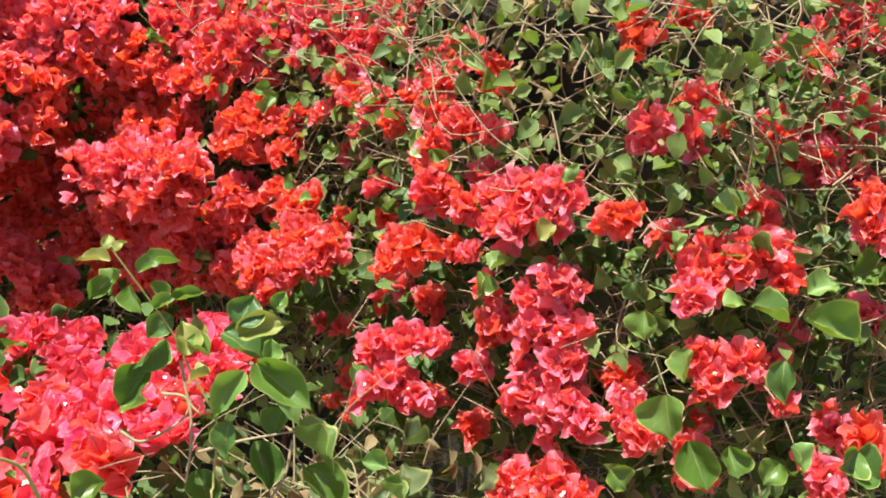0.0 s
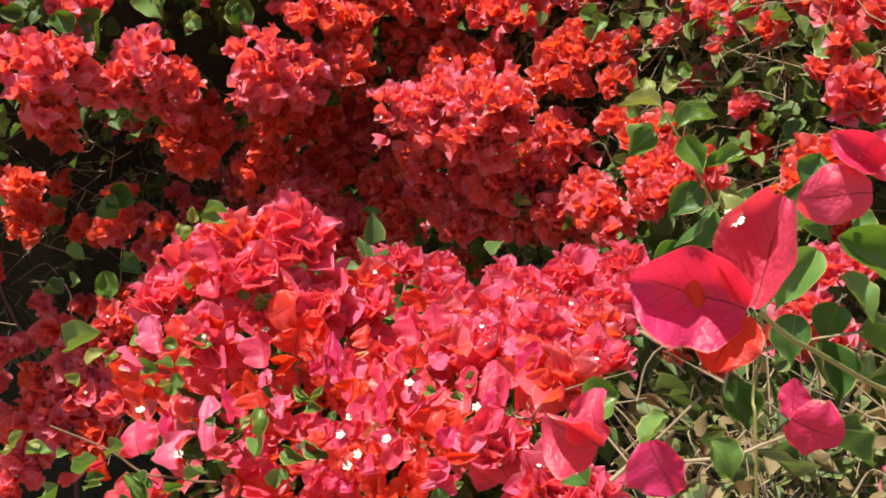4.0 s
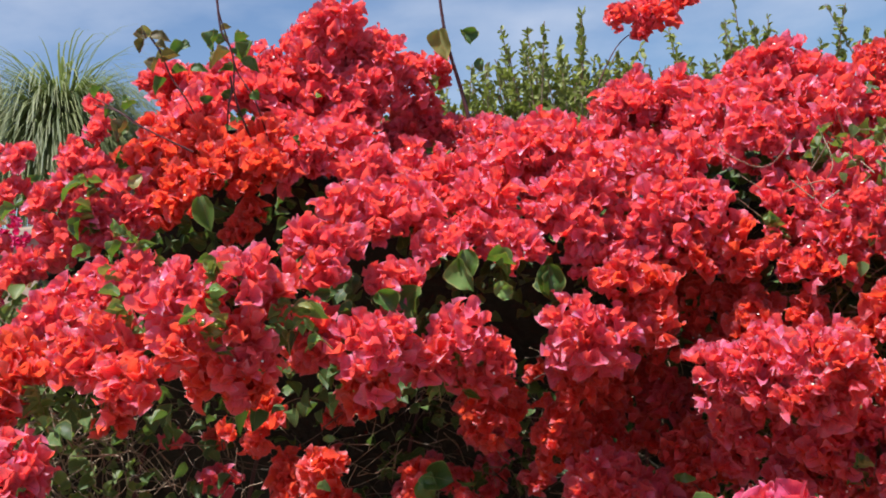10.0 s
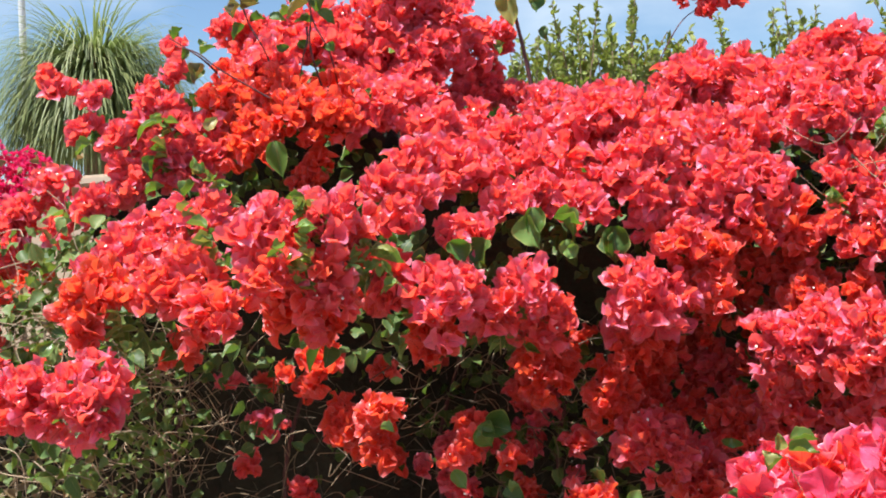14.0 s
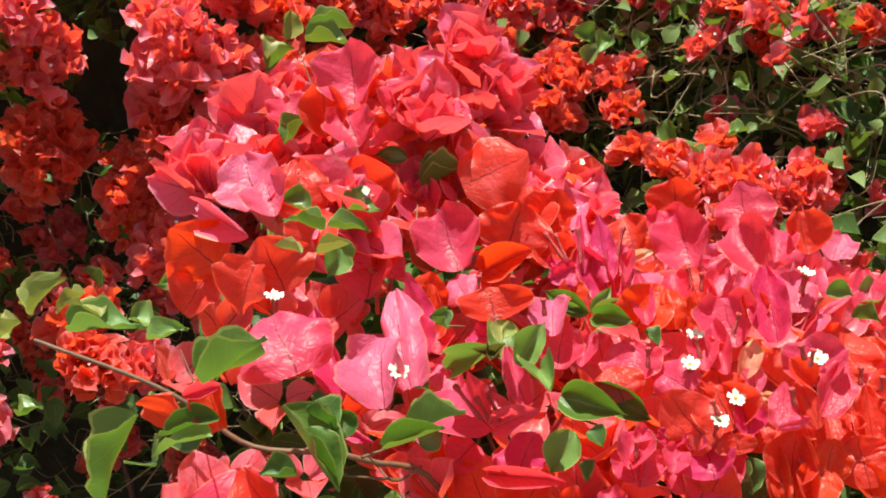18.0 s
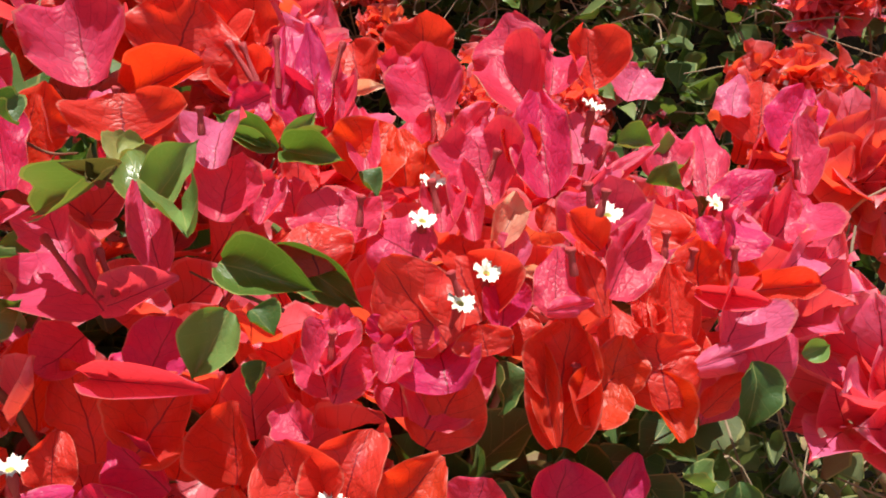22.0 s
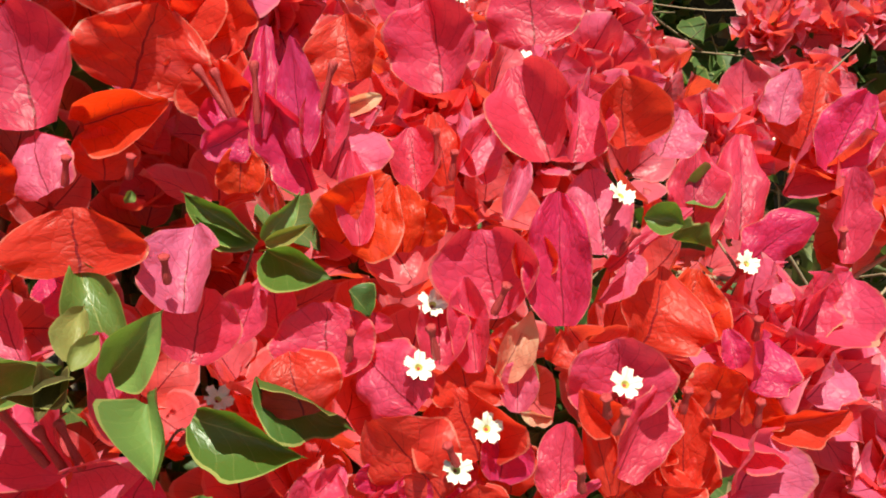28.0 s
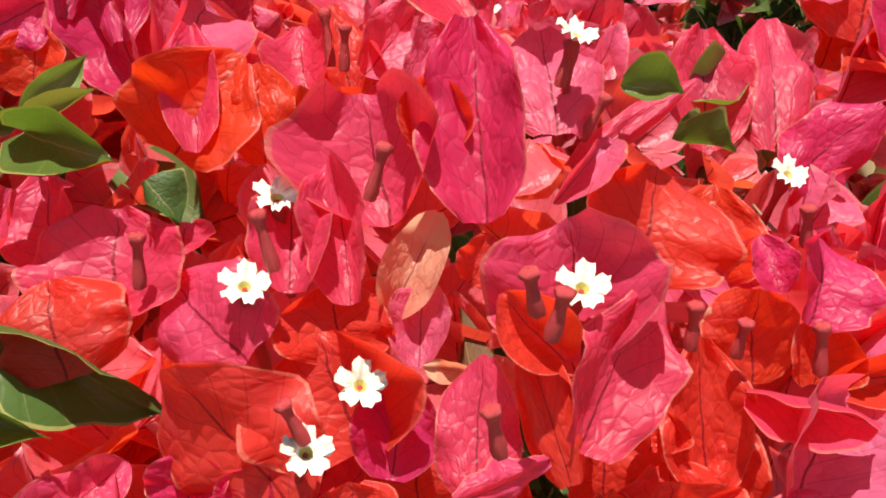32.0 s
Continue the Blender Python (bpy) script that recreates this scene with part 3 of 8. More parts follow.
def floret_mesh():
    """A flat five-lobed star with notched, crinkled lobes; the throat is a mesh of its own."""
    rings, n = [0.13, 0.30, 0.62, 1.0], 40
    verts, quads = [], []
    for k, r in enumerate(rings):
        for i in range(n):
            a = 2 * math.pi * i / n
            lobe = abs(math.cos(2.5 * a))
            edge = 1 if k < 2 else 0.85 + 0.15 * lobe if k == 2 else 0.52 + 0.48 * lobe ** 0.7 - 0.15 * max(0, (lobe - 0.88) / 0.12)
            z = (-0.25, 0.0, 0.10, 0.16)[k] + (0.10 * math.sin(5 * a + 1) + 0.13 * math.sin(15 * a) if k > 1 else 0)
            verts.append((r * edge * math.cos(a) * 0.0043, r * edge * math.sin(a) * 0.0043, z * 0.0043))
    for k in range(len(rings) - 1):
        for i in range(n):
            j = (i + 1) % n
            quads.append((k * n + i, k * n + j, (k + 1) * n + j, (k + 1) * n + i))
    return mesh("floret", verts, quads, None, CREAM)


def tube_mesh():
    """A slim flower tube, 1 long, waisted and swollen below its tip."""
    verts, quads, n = [], [], 10
    rings = [(0, 0.085), (0.15, 0.10), (0.35, 0.085), (0.6, 0.065), (0.76, 0.075), (0.86, 0.115), (0.94, 0.12), (0.985, 0.085), (1.0, 0.01)]
    for v, r in rings:
        for i in range(n):
            a = 2 * math.pi * i / n
            k = 1 + 0.10 * math.cos(5 * a)
            verts.append((r * k * math.cos(a), v, r * k * math.sin(a)))
    for j in range(len(rings) - 1):
        for i in range(n):
            k = (i + 1) % n
            quads.append((j * n + i, j * n + k, (j + 1) * n + k, (j + 1) * n + i))
    return mesh("flower_tube", verts, quads, None, TUBE)


FLORET, FTUBE = floret_mesh(), tube_mesh()
THROAT_ME = mesh("throat", *tubes([[(0, 0, -0.0016), (0, 0, -0.0010), (0, 0, -0.0003)]], [(0.0001, 0.0010)], 8), None, THROAT)


def tube(x0, y0, z0, x1, y1, z1, owner=None, thick=0.0125):
    a, d = Vector((x0, y0, z0)), Vector((x1 - x0, y1 - y0, z1 - z0))
    ob = part("flower_tube", FTUBE, owner or mound)
    q = Vector((0, 1, 0)).rotation_difference(d)
    ob.matrix_basis = Matrix.LocRotScale(a, q, Vector((thick * 0.9, d.length, thick * 0.9)))
    return ob


def pedicel(*way):
    part("pedicel", mesh("pedicel", *tubes([bend(way, 5)], [(0.0003, 0.0006)], 7), None, PEDICEL), mound)


def twig(*way):
    part("stem", mesh("stem", *tubes([bend(way)], [(0.0006, 0.0011)], 7), None, STEM), spray)


def floret(x, y, z, owner=None, big=1.0):
    axis = Vector((0.12 * rng.normal(), -0.58 + 0.2 * rng.normal(), 0.85)).normalized()
    p = Vector((x, y, z))
    ob = part("floret", FLORET, owner or mound, "cream white five-lobed floret")
    q = Vector((0, 0, 1)).rotation_difference(axis)
    ob.matrix_basis = Matrix.LocRotScale(p, q, Vector((big, big, big))) @ Matrix.Rotation(6 * rng.rand(), 4, "Z")
    part("throat", THROAT_ME, ob, "yellow-green throat")
    base = p + big * (Vector((0.003 * rng.normal(), 0.004, -0.006)) - axis * 0.016)
    tube(*base, *(p - axis * 0.001 * big), owner, 0.0125 * big)


PETAL_SHAPES = [petal(12, 14, *c) for c in [
    (0.55, 0.15, 0.10, 0.3, 0.15, 0.9), (0.95, -0.35, 0.13, 1.7, 0.00, 0.5), (-0.55, 0.30, 0.12, 2.9, 0.30, 0.2),
    (1.15, 0.20, 0.09, 4.1, 0.10, 1.0), (0.65, -0.50, 0.15, 5.2, 0.30, 0.5), (-0.50, -0.25, 0.12, 0.9, 0.45, 0.8),
    (0.80, 0.45, 0.14, 2.2, 0.05, 0.3), (1.30, -0.15, 0.10, 3.6, -0.10, 0.8)]]
PETAL_MESH = {}
FRONT = np.array([-0.30, -0.93, 0.15])


def near_blade(name, store, shapes, mats, at, to, width, tone, lean, owner=None):
    """One bract or leaf from its base to its tip, its face turned to the garden path and then by lean degrees."""
    count[0] += 1
    i = count[0] * 5 % len(shapes)
    if (i, tone) not in store:
        v, q, uv = shapes[i]
        store[i, tone] = mesh(name, v, q, uv, mats[tone])
    a, d = np.array(at), np.array(to) - np.array(at)
    length = np.linalg.norm(d)
    r = frames(d[None], FRONT[None])[0]
    c, sn = math.cos(radians(lean + 9 * rng.normal())), math.sin(radians(lean + 9 * rng.normal()))
    x, z = r[:, 0] * c - r[:, 2] * sn, r[:, 0] * sn + r[:, 2] * c
    deep = 0.5 * (length + width)
    ob = part(name, store[i, tone], owner or mound)
    ob.matrix_basis = Matrix((*[[x[k] * width, r[k, 1] * length, z[k] * deep, a[k]] for k in range(3)], (0, 0, 0, 1)))
    return ob


def near_bract(x0, y0, z0, x1, y1, z1, width, tone, lean=0, owner=None):
    near_blade("bract", PETAL_MESH, PETAL_SHAPES, NEAR, (x0, y0, z0), (x1, y1, z1), width, tone, lean, owner)
    if owner is None:
        near_bases.append((0.6 * x0 + 0.4 * x1, 0.6 * y0 + 0.4 * y1, 0.6 * z0 + 0.4 * z1))


def near_leaf(x0, y0, z0, x1, y1, z1, width, tone, lean=0):
    near_blade("leaf", LEAF_MESH, LEAF_SHAPES, LEAVES, (x0, y0, z0), (x1, y1, z1), width, tone, lean)


# ---- the near bush ----
near_bract(-0.5085, 0.9237, 1.0408, -0.5212, 0.9383, 1.0495, 0.0221, "p")
near_bract(-0.5019, 0.9157, 1.0198, -0.5189, 0.9261, 1.0401, 0.0241, "r")
near_bract(-0.4909, 0.9219, 1.0263, -0.4978, 0.9283, 1.0435, 0.0287, "r")
near_bract(-0.4938, 0.9290, 1.0385, -0.4948, 0.9323, 1.0502, 0.0190, "r")
near_bract(-0.5020, 0.9308, 1.0491, -0.5003, 0.9427, 1.0652, 0.0133, "p")
near_bract(-0.4926, 0.9289, 1.0478, -0.4928, 0.9435, 1.0664, 0.0103, "p")
near_bract(-0.4851, 0.9376, 1.0585, -0.4869, 0.9520, 1.0763, 0.0290, "p")
near_bract(-0.4725, 0.9262, 1.0619, -0.4727, 0.9416, 1.0920, 0.0173, "m")
near_bract(-0.4551, 0.9440, 1.0735, -0.4532, 0.9616, 1.0937, 0.0205, "w")
near_bract(-0.4495, 0.9491, 1.0669, -0.4248, 0.9573, 1.0825, 0.0062, "p")
near_bract(-0.4568, 0.9381, 1.0628, -0.4435, 0.9460, 1.0737, 0.0058, "w")
near_bract(-0.4402, 0.9382, 1.0499, -0.4337, 0.9413, 1.0698, 0.0289, "r")
near_bract(-0.4186, 0.9513, 1.0451, -0.4175, 0.9522, 1.0641, 0.0219, "o")
near_bract(-0.4643, 0.9040, 1.0472, -0.4630, 0.9156, 1.0624, 0.0260, "p")
near_bract(-0.4690, 0.8994, 1.0490, -0.4778, 0.9042, 1.0571, 0.0099, "r")
near_bract(-0.4671, 0.8964, 1.0371, -0.4537, 0.9085, 1.0567, 0.0169, "p", 30)
near_bract(-0.4676, 0.8958, 1.0324, -0.4738, 0.9027, 1.0520, 0.0085, "r")
near_bract(-0.4816, 0.8948, 1.0320, -0.4787, 0.9059, 1.0468, 0.0129, "p")
near_bract(-0.4880, 0.9145, 1.0251, -0.4849, 0.9205, 1.0383, 0.0135, "m")
near_bract(-0.4864, 0.9282, 1.0462, -0.4780, 0.9319, 1.0629, 0.0093, "d")
near_bract(-0.4756, 0.9165, 1.0410, -0.4832, 0.9196, 1.0409, 0.0038, "d")
near_bract(-0.4830, 0.9216, 1.0401, -0.4806, 0.9304, 1.0497, 0.0101, "w")
near_bract(-0.4301, 0.8981, 1.0254, -0.4174, 0.9082, 1.0383, 0.0204, "w")
near_bract(-0.4374, 0.9097, 1.0227, -0.4394, 0.9165, 1.0468, 0.0152, "r")
near_bract(-0.4348, 0.9068, 1.0211, -0.4328, 0.9098, 1.0350, 0.0089, "r")
near_bract(-0.4265, 0.9181, 1.0373, -0.4284, 0.9198, 1.0543, 0.0177, "o")
near_bract(-0.4196, 0.9115, 1.0397, -0.4193, 0.9121, 1.0510, 0.0118, "o")
near_bract(-0.4229, 0.9110, 1.0499, -0.4161, 0.9164, 1.0643, 0.0162, "m")
near_bract(-0.4246, 0.9172, 1.0532, -0.4261, 0.9224, 1.0622, 0.0078, "m")
near_bract(-0.3972, 0.9305, 1.0534, -0.3902, 0.9408, 1.0699, 0.0145, "p")
near_bract(-0.4341, 0.9083, 1.0404, -0.4176, 0.8974, 1.0398, 0.0065, "p")
near_bract(-0.5378, 0.9533, 1.0461, -0.5384, 0.9639, 1.0596, 0.0151, "p")
near_bract(-0.5295, 0.9413, 1.0366, -0.5348, 0.9459, 1.0482, 0.0206, "r")
near_bract(-0.5253, 0.9498, 1.0472, -0.5250, 0.9522, 1.0571, 0.0102, "r")
near_bract(-0.5177, 0.9424, 1.0521, -0.5167, 0.9458, 1.0569, 0.0108, "p")
near_bract(-0.5463, 1.0048, 1.0808, -0.5489, 1.0121, 1.0936, 0.0136, "m")
near_bract(-0.5436, 0.9958, 1.0696, -0.5435, 0.9966, 1.0836, 0.0142, "o")
near_bract(-0.5229, 0.9947, 1.0708, -0.5326, 1.0105, 1.0950, 0.0148, "m")
near_bract(-0.5213, 0.9983, 1.0762, -0.5145, 1.0114, 1.0966, 0.0139, "p")
near_bract(-0.5136, 0.9726, 1.0635, -0.5143, 0.9889, 1.0850, 0.0111, "p")
near_bract(-0.5012, 0.9721, 1.0619, -0.5038, 0.9740, 1.0805, 0.0142, "o")
near_bract(-0.4956, 0.9746, 1.0628, -0.4941, 0.9750, 1.0768, 0.0123, "o")
near_bract(-0.4898, 1.0000, 1.0695, -0.4900, 1.0127, 1.0866, 0.0165, "p")
near_bract(-0.4681, 0.9987, 1.0732, -0.4715, 1.0179, 1.0927, 0.0119, "w")
near_bract(-0.4763, 0.9623, 1.0760, -0.4679, 0.9736, 1.0913, 0.0068, "w")
near_bract(-0.4817, 0.9702, 1.0716, -0.4869, 0.9732, 1.0768, 0.0069, "r")
near_bract(-0.4782, 0.9382, 1.0697, -0.4792, 0.9417, 1.0821, 0.0119, "r")
near_bract(-0.4112, 0.9686, 1.0681, -0.4072, 0.9849, 1.0918, 0.0197, "p")
near_bract(-0.3972, 0.9656, 1.0692, -0.3899, 0.9853, 1.0991, 0.0186, "p")
near_bract(-0.3966, 0.9592, 1.0645, -0.3781, 0.9625, 1.0793, 0.0174, "m")
near_bract(-0.3700, 0.9846, 1.0775, -0.3515, 0.9983, 1.0986, 0.0179, "w")
near_bract(-0.3648, 1.0007, 1.0853, -0.3584, 1.0030, 1.1019, 0.0151, "r")
near_bract(-0.5327, 0.9195, 1.0215, -0.5251, 0.9229, 1.0261, 0.0077, "p")
near_bract(-0.5169, 0.9224, 1.0182, -0.5161, 0.9260, 1.0256, 0.0127, "m")
near_bract(-0.5088, 0.9194, 1.0174, -0.5063, 0.9222, 1.0241, 0.0093, "m")
near_bract(-0.4927, 0.9103, 1.0185, -0.4944, 0.9128, 1.0263, 0.0164, "r")
near_bract(-0.4856, 0.8922, 1.0328, -0.4700, 0.8949, 1.0358, 0.0055, "p")
near_bract(-0.4449, 0.9039, 1.0186, -0.4466, 0.9067, 1.0276, 0.0224, "r")
near_bract(-0.4469, 0.9122, 1.0288, -0.4470, 0.9140, 1.0357, 0.0097, "r")
near_bract(-0.3991, 0.9478, 1.0577, -0.3873, 0.9541, 1.0669, 0.0106, "w")
near_bract(-0.4750, 0.9248, 1.0527, -0.4709, 0.9254, 1.0599, 0.0096, "r")
near_bract(-0.5972, 1.0042, 1.0829, -0.6020, 1.0257, 1.1061, 0.0341, "p")
near_bract(-0.5849, 1.0107, 1.0828, -0.5624, 1.0005, 1.0952, 0.0172, "o")
near_bract(-0.5701, 1.0208, 1.0891, -0.5668, 1.0344, 1.1060, 0.0280, "w")
near_bract(-0.5936, 0.9883, 1.0706, -0.6000, 1.0055, 1.0826, 0.0190, "w")
near_bract(-0.5795, 1.0035, 1.0694, -0.5801, 1.0072, 1.0841, 0.0184, "r")
near_bract(-0.5866, 0.9535, 1.0641, -0.5885, 0.9576, 1.0789, 0.0316, "r")
near_bract(-0.5834, 0.9588, 1.0559, -0.5967, 0.9673, 1.0575, 0.0132, "m")
near_bract(-0.5639, 0.9398, 1.0599, -0.5618, 0.9557, 1.0779, 0.0186, "w")
near_bract(-0.5615, 0.9406, 1.0462, -0.5574, 0.9501, 1.0606, 0.0211, "p")
near_bract(-0.5492, 0.9502, 1.0464, -0.5433, 0.9572, 1.0580, 0.0121, "p")
near_bract(-0.5280, 0.9392, 1.0415, -0.5269, 0.9507, 1.0569, 0.0277, "p")
near_bract(-0.5343, 0.9337, 1.0346, -0.5389, 0.9386, 1.0488, 0.0240, "r")
near_bract(-0.6134, 1.0034, 1.0609, -0.6082, 1.0024, 1.0824, 0.0208, "o")
near_bract(-0.6083, 0.9709, 1.0474, -0.6063, 0.9776, 1.0572, 0.0171, "p")
near_bract(-0.5882, 0.9357, 1.0208, -0.6060, 0.9609, 1.0374, 0.0276, "p")
near_bract(-0.6042, 0.9672, 1.0066, -0.6113, 0.9871, 1.0225, 0.0177, "w")
near_bract(-0.5920, 0.9551, 1.0116, -0.6033, 0.9518, 1.0005, 0.0181, "p")
near_bract(-0.5878, 0.9327, 1.0226, -0.5703, 0.9231, 1.0323, 0.0109, "w")
near_bract(-0.5754, 0.9299, 1.0310, -0.5827, 0.9431, 1.0542, 0.0110, "p")
near_bract(-0.5825, 0.9395, 1.0006, -0.5724, 0.9426, 1.0122, 0.0171, "m")
near_bract(-0.6085, 0.9562, 0.9933, -0.6102, 0.9573, 1.0049, 0.0126, "o")
near_bract(-0.5359, 0.9160, 1.0106, -0.5284, 0.9249, 1.0247, 0.0153, "p")
near_bract(-0.5186, 0.9136, 1.0097, -0.5135, 0.9208, 1.0207, 0.0114, "p")
near_bract(-0.5013, 0.9136, 1.0076, -0.5032, 0.9215, 1.0217, 0.0240, "m")
near_bract(-0.5300, 0.9164, 1.0073, -0.5268, 0.9219, 1.0154, 0.0147, "p")
near_bract(-0.4746, 0.9033, 1.0087, -0.4715, 0.9068, 1.0283, 0.0204, "r")
near_bract(-0.4598, 0.9054, 1.0100, -0.4568, 0.9051, 1.0273, 0.0173, "o")
near_bract(-0.4427, 0.9012, 1.0084, -0.4463, 0.9072, 1.0287, 0.0217, "r")
near_bract(-0.4239, 0.8936, 1.0191, -0.4108, 0.8984, 1.0294, 0.0168, "p")
near_bract(-0.3959, 0.9301, 1.0565, -0.3771, 0.9367, 1.0718, 0.0222, "p")
near_bract(-0.4049, 0.9110, 1.0467, -0.3885, 0.9174, 1.0573, 0.0134, "w")
near_bract(-0.4192, 0.9089, 1.0409, -0.3948, 0.9016, 1.0463, 0.0094, "r")
near_bract(-0.3774, 0.9419, 1.0722, -0.3735, 0.9572, 1.0949, 0.0125, "p")
near_bract(-0.5443, 1.0132, 1.0864, -0.5497, 1.0187, 1.1016, 0.0211, "r")
near_bract(-0.5416, 0.9994, 1.0875, -0.5544, 0.9982, 1.0802, 0.0129, "m")
near_bract(-0.5380, 0.9994, 1.0845, -0.5349, 1.0129, 1.1148, 0.0105, "m", 25)
near_bract(-0.5274, 0.9934, 1.0813, -0.5295, 1.0086, 1.1110, 0.0128, "m")
near_bract(-0.5153, 1.0094, 1.0915, -0.5018, 1.0074, 1.0966, 0.0055, "d")
near_bract(-0.5181, 0.9944, 1.0752, -0.5079, 1.0079, 1.0938, 0.0218, "w")
near_bract(-0.5176, 0.9776, 1.0621, -0.5075, 0.9744, 1.0818, 0.0252, "o")
near_bract(-0.4674, 1.0511, 1.0875, -0.4676, 1.0697, 1.1131, 0.0314, "p")
near_bract(-0.4726, 1.0695, 1.1007, -0.4750, 1.0820, 1.1165, 0.0250, "p")
near_bract(-0.4778, 0.9988, 1.0771, -0.4624, 1.0099, 1.0939, 0.0150, "w")
near_bract(-0.4793, 1.0027, 1.0710, -0.4836, 1.0092, 1.0923, 0.0132, "r")
near_bract(-0.4463, 1.0296, 1.1106, -0.4454, 1.0438, 1.1309, 0.0318, "p")
near_bract(-0.4598, 0.9754, 1.0891, -0.4670, 0.9960, 1.1116, 0.0242, "p")
near_bract(-0.4621, 0.9577, 1.0948, -0.4560, 0.9697, 1.1147, 0.0149, "p")
near_bract(-0.5054, 1.0253, 1.0962, -0.5113, 1.0318, 1.1151, 0.0243, "r")
near_bract(-0.4658, 1.0814, 1.1130, -0.4668, 1.0870, 1.1356, 0.0297, "r")
near_bract(-0.4456, 0.9603, 1.0989, -0.4494, 0.9659, 1.1172, 0.0206, "r")
near_bract(-0.4344, 0.9601, 1.0966, -0.4265, 0.9676, 1.1080, 0.0186, "w")
near_bract(-0.3655, 0.9883, 1.0922, -0.3596, 0.9922, 1.1178, 0.0289, "r")
near_bract(-0.3778, 0.9864, 1.1008, -0.3715, 0.9963, 1.1150, 0.0138, "w")
near_bract(-0.5791, 1.0457, 1.0962, -0.5887, 1.0494, 1.1210, 0.0255, "o")
near_bract(-0.5721, 1.0245, 1.0986, -0.5742, 1.0279, 1.1101, 0.0134, "r")
near_bract(-0.5603, 1.0286, 1.1011, -0.5582, 1.0342, 1.1282, 0.0266, "r")
near_bract(-0.5499, 1.0288, 1.1004, -0.5427, 1.0316, 1.1233, 0.0269, "r")
near_bract(-0.6104, 1.0371, 1.1021, -0.6117, 1.0514, 1.1215, 0.0245, "p")
near_bract(-0.3631, 0.9761, 1.0888, -0.3497, 0.9834, 1.1131, 0.0219, "m")
near_bract(-0.6235, 0.9187, 1.0392, -0.6334, 0.9459, 1.0789, 0.0193, "w")
near_bract(-0.6152, 0.9574, 1.0488, -0.6227, 0.9689, 1.0823, 0.0139, "m")
near_bract(-0.6128, 0.9882, 1.0532, -0.6120, 0.9841, 1.0773, 0.0256, "o")
near_bract(-0.6320, 0.9427, 1.0368, -0.6190, 0.9474, 1.0427, 0.0057, "w")
near_bract(-0.5993, 0.9656, 1.0327, -0.6078, 0.9794, 1.0480, 0.0177, "w")
near_bract(-0.5766, 0.9358, 1.0033, -0.5700, 0.9402, 1.0192, 0.0175, "m")
near_bract(-0.5906, 0.9254, 1.0053, -0.5615, 0.9071, 1.0069, 0.0086, "p")
near_bract(-0.6022, 0.9605, 0.9843, -0.6062, 0.9576, 1.0118, 0.0201, "o")
near_bract(-0.6069, 0.9457, 0.9884, -0.6192, 0.9471, 0.9991, 0.0092, "o")
near_bract(-0.5864, 0.9484, 0.9786, -0.5946, 0.9521, 1.0071, 0.0242, "r")
near_bract(-0.5773, 0.9319, 0.9855, -0.5660, 0.9287, 1.0064, 0.0258, "r")
near_bract(-0.5363, 0.9151, 0.9936, -0.5436, 0.9236, 1.0018, 0.0118, "p")
near_bract(-0.5319, 0.9191, 1.0044, -0.5354, 0.9281, 1.0190, 0.0135, "p")
near_bract(-0.5264, 0.9223, 1.0042, -0.5217, 0.9267, 1.0158, 0.0123, "p")
near_bract(-0.5307, 0.9177, 1.0030, -0.5273, 0.9223, 1.0116, 0.0106, "w")
near_bract(-0.5047, 0.9202, 0.9970, -0.4930, 0.9310, 1.0263, 0.0260, "p")
near_bract(-0.5108, 0.9214, 0.9994, -0.5108, 0.9324, 1.0212, 0.0155, "p")
near_bract(-0.5037, 0.9212, 0.9916, -0.4939, 0.9186, 1.0141, 0.0227, "r")
near_bract(-0.4700, 0.9081, 0.9958, -0.4720, 0.9100, 1.0325, 0.0197, "r")
near_bract(-0.4508, 0.9183, 1.0140, -0.4512, 0.9191, 1.0343, 0.0177, "r")
near_bract(-0.4315, 0.9224, 1.0130, -0.4319, 0.9232, 1.0340, 0.0215, "r")
near_bract(-0.4604, 0.9008, 1.0162, -0.4709, 0.8998, 1.0033, 0.0178, "o")
near_bract(-0.4452, 0.9084, 1.0158, -0.4385, 0.9002, 0.9992, 0.0116, "o")
near_bract(-0.4803, 0.9083, 1.0237, -0.4757, 0.8984, 0.9973, 0.0085, "o")
near_bract(-0.4393, 0.8956, 1.0207, -0.4069, 0.9000, 1.0302, 0.0091, "w")
near_bract(-0.4284, 0.9075, 1.0062, -0.4166, 0.9040, 1.0201, 0.0084, "r")
near_bract(-0.5361, 0.9094, 0.9770, -0.5454, 0.9131, 0.9939, 0.0224, "r")
near_bract(-0.5286, 0.9063, 0.9780, -0.5254, 0.9058, 0.9987, 0.0203, "r")
near_bract(-0.5164, 0.9076, 0.9765, -0.5059, 0.9008, 0.9927, 0.0185, "o")
near_bract(-0.4938, 0.9093, 0.9722, -0.4884, 0.9140, 0.9845, 0.0180, "p")
near_bract(-0.4704, 0.9077, 0.9716, -0.4672, 0.9121, 0.9917, 0.0228, "m")
near_bract(-0.4519, 0.9083, 0.9747, -0.4451, 0.9114, 0.9942, 0.0113, "m")
near_bract(-0.6213, 0.9394, 0.9613, -0.6210, 0.9401, 0.9863, 0.0184, "r")
near_bract(-0.6113, 0.9181, 0.9703, -0.5910, 0.9171, 0.9802, 0.0083, "m")
near_bract(-0.5686, 0.9281, 0.9765, -0.5841, 0.9387, 0.9883, 0.0161, "m")
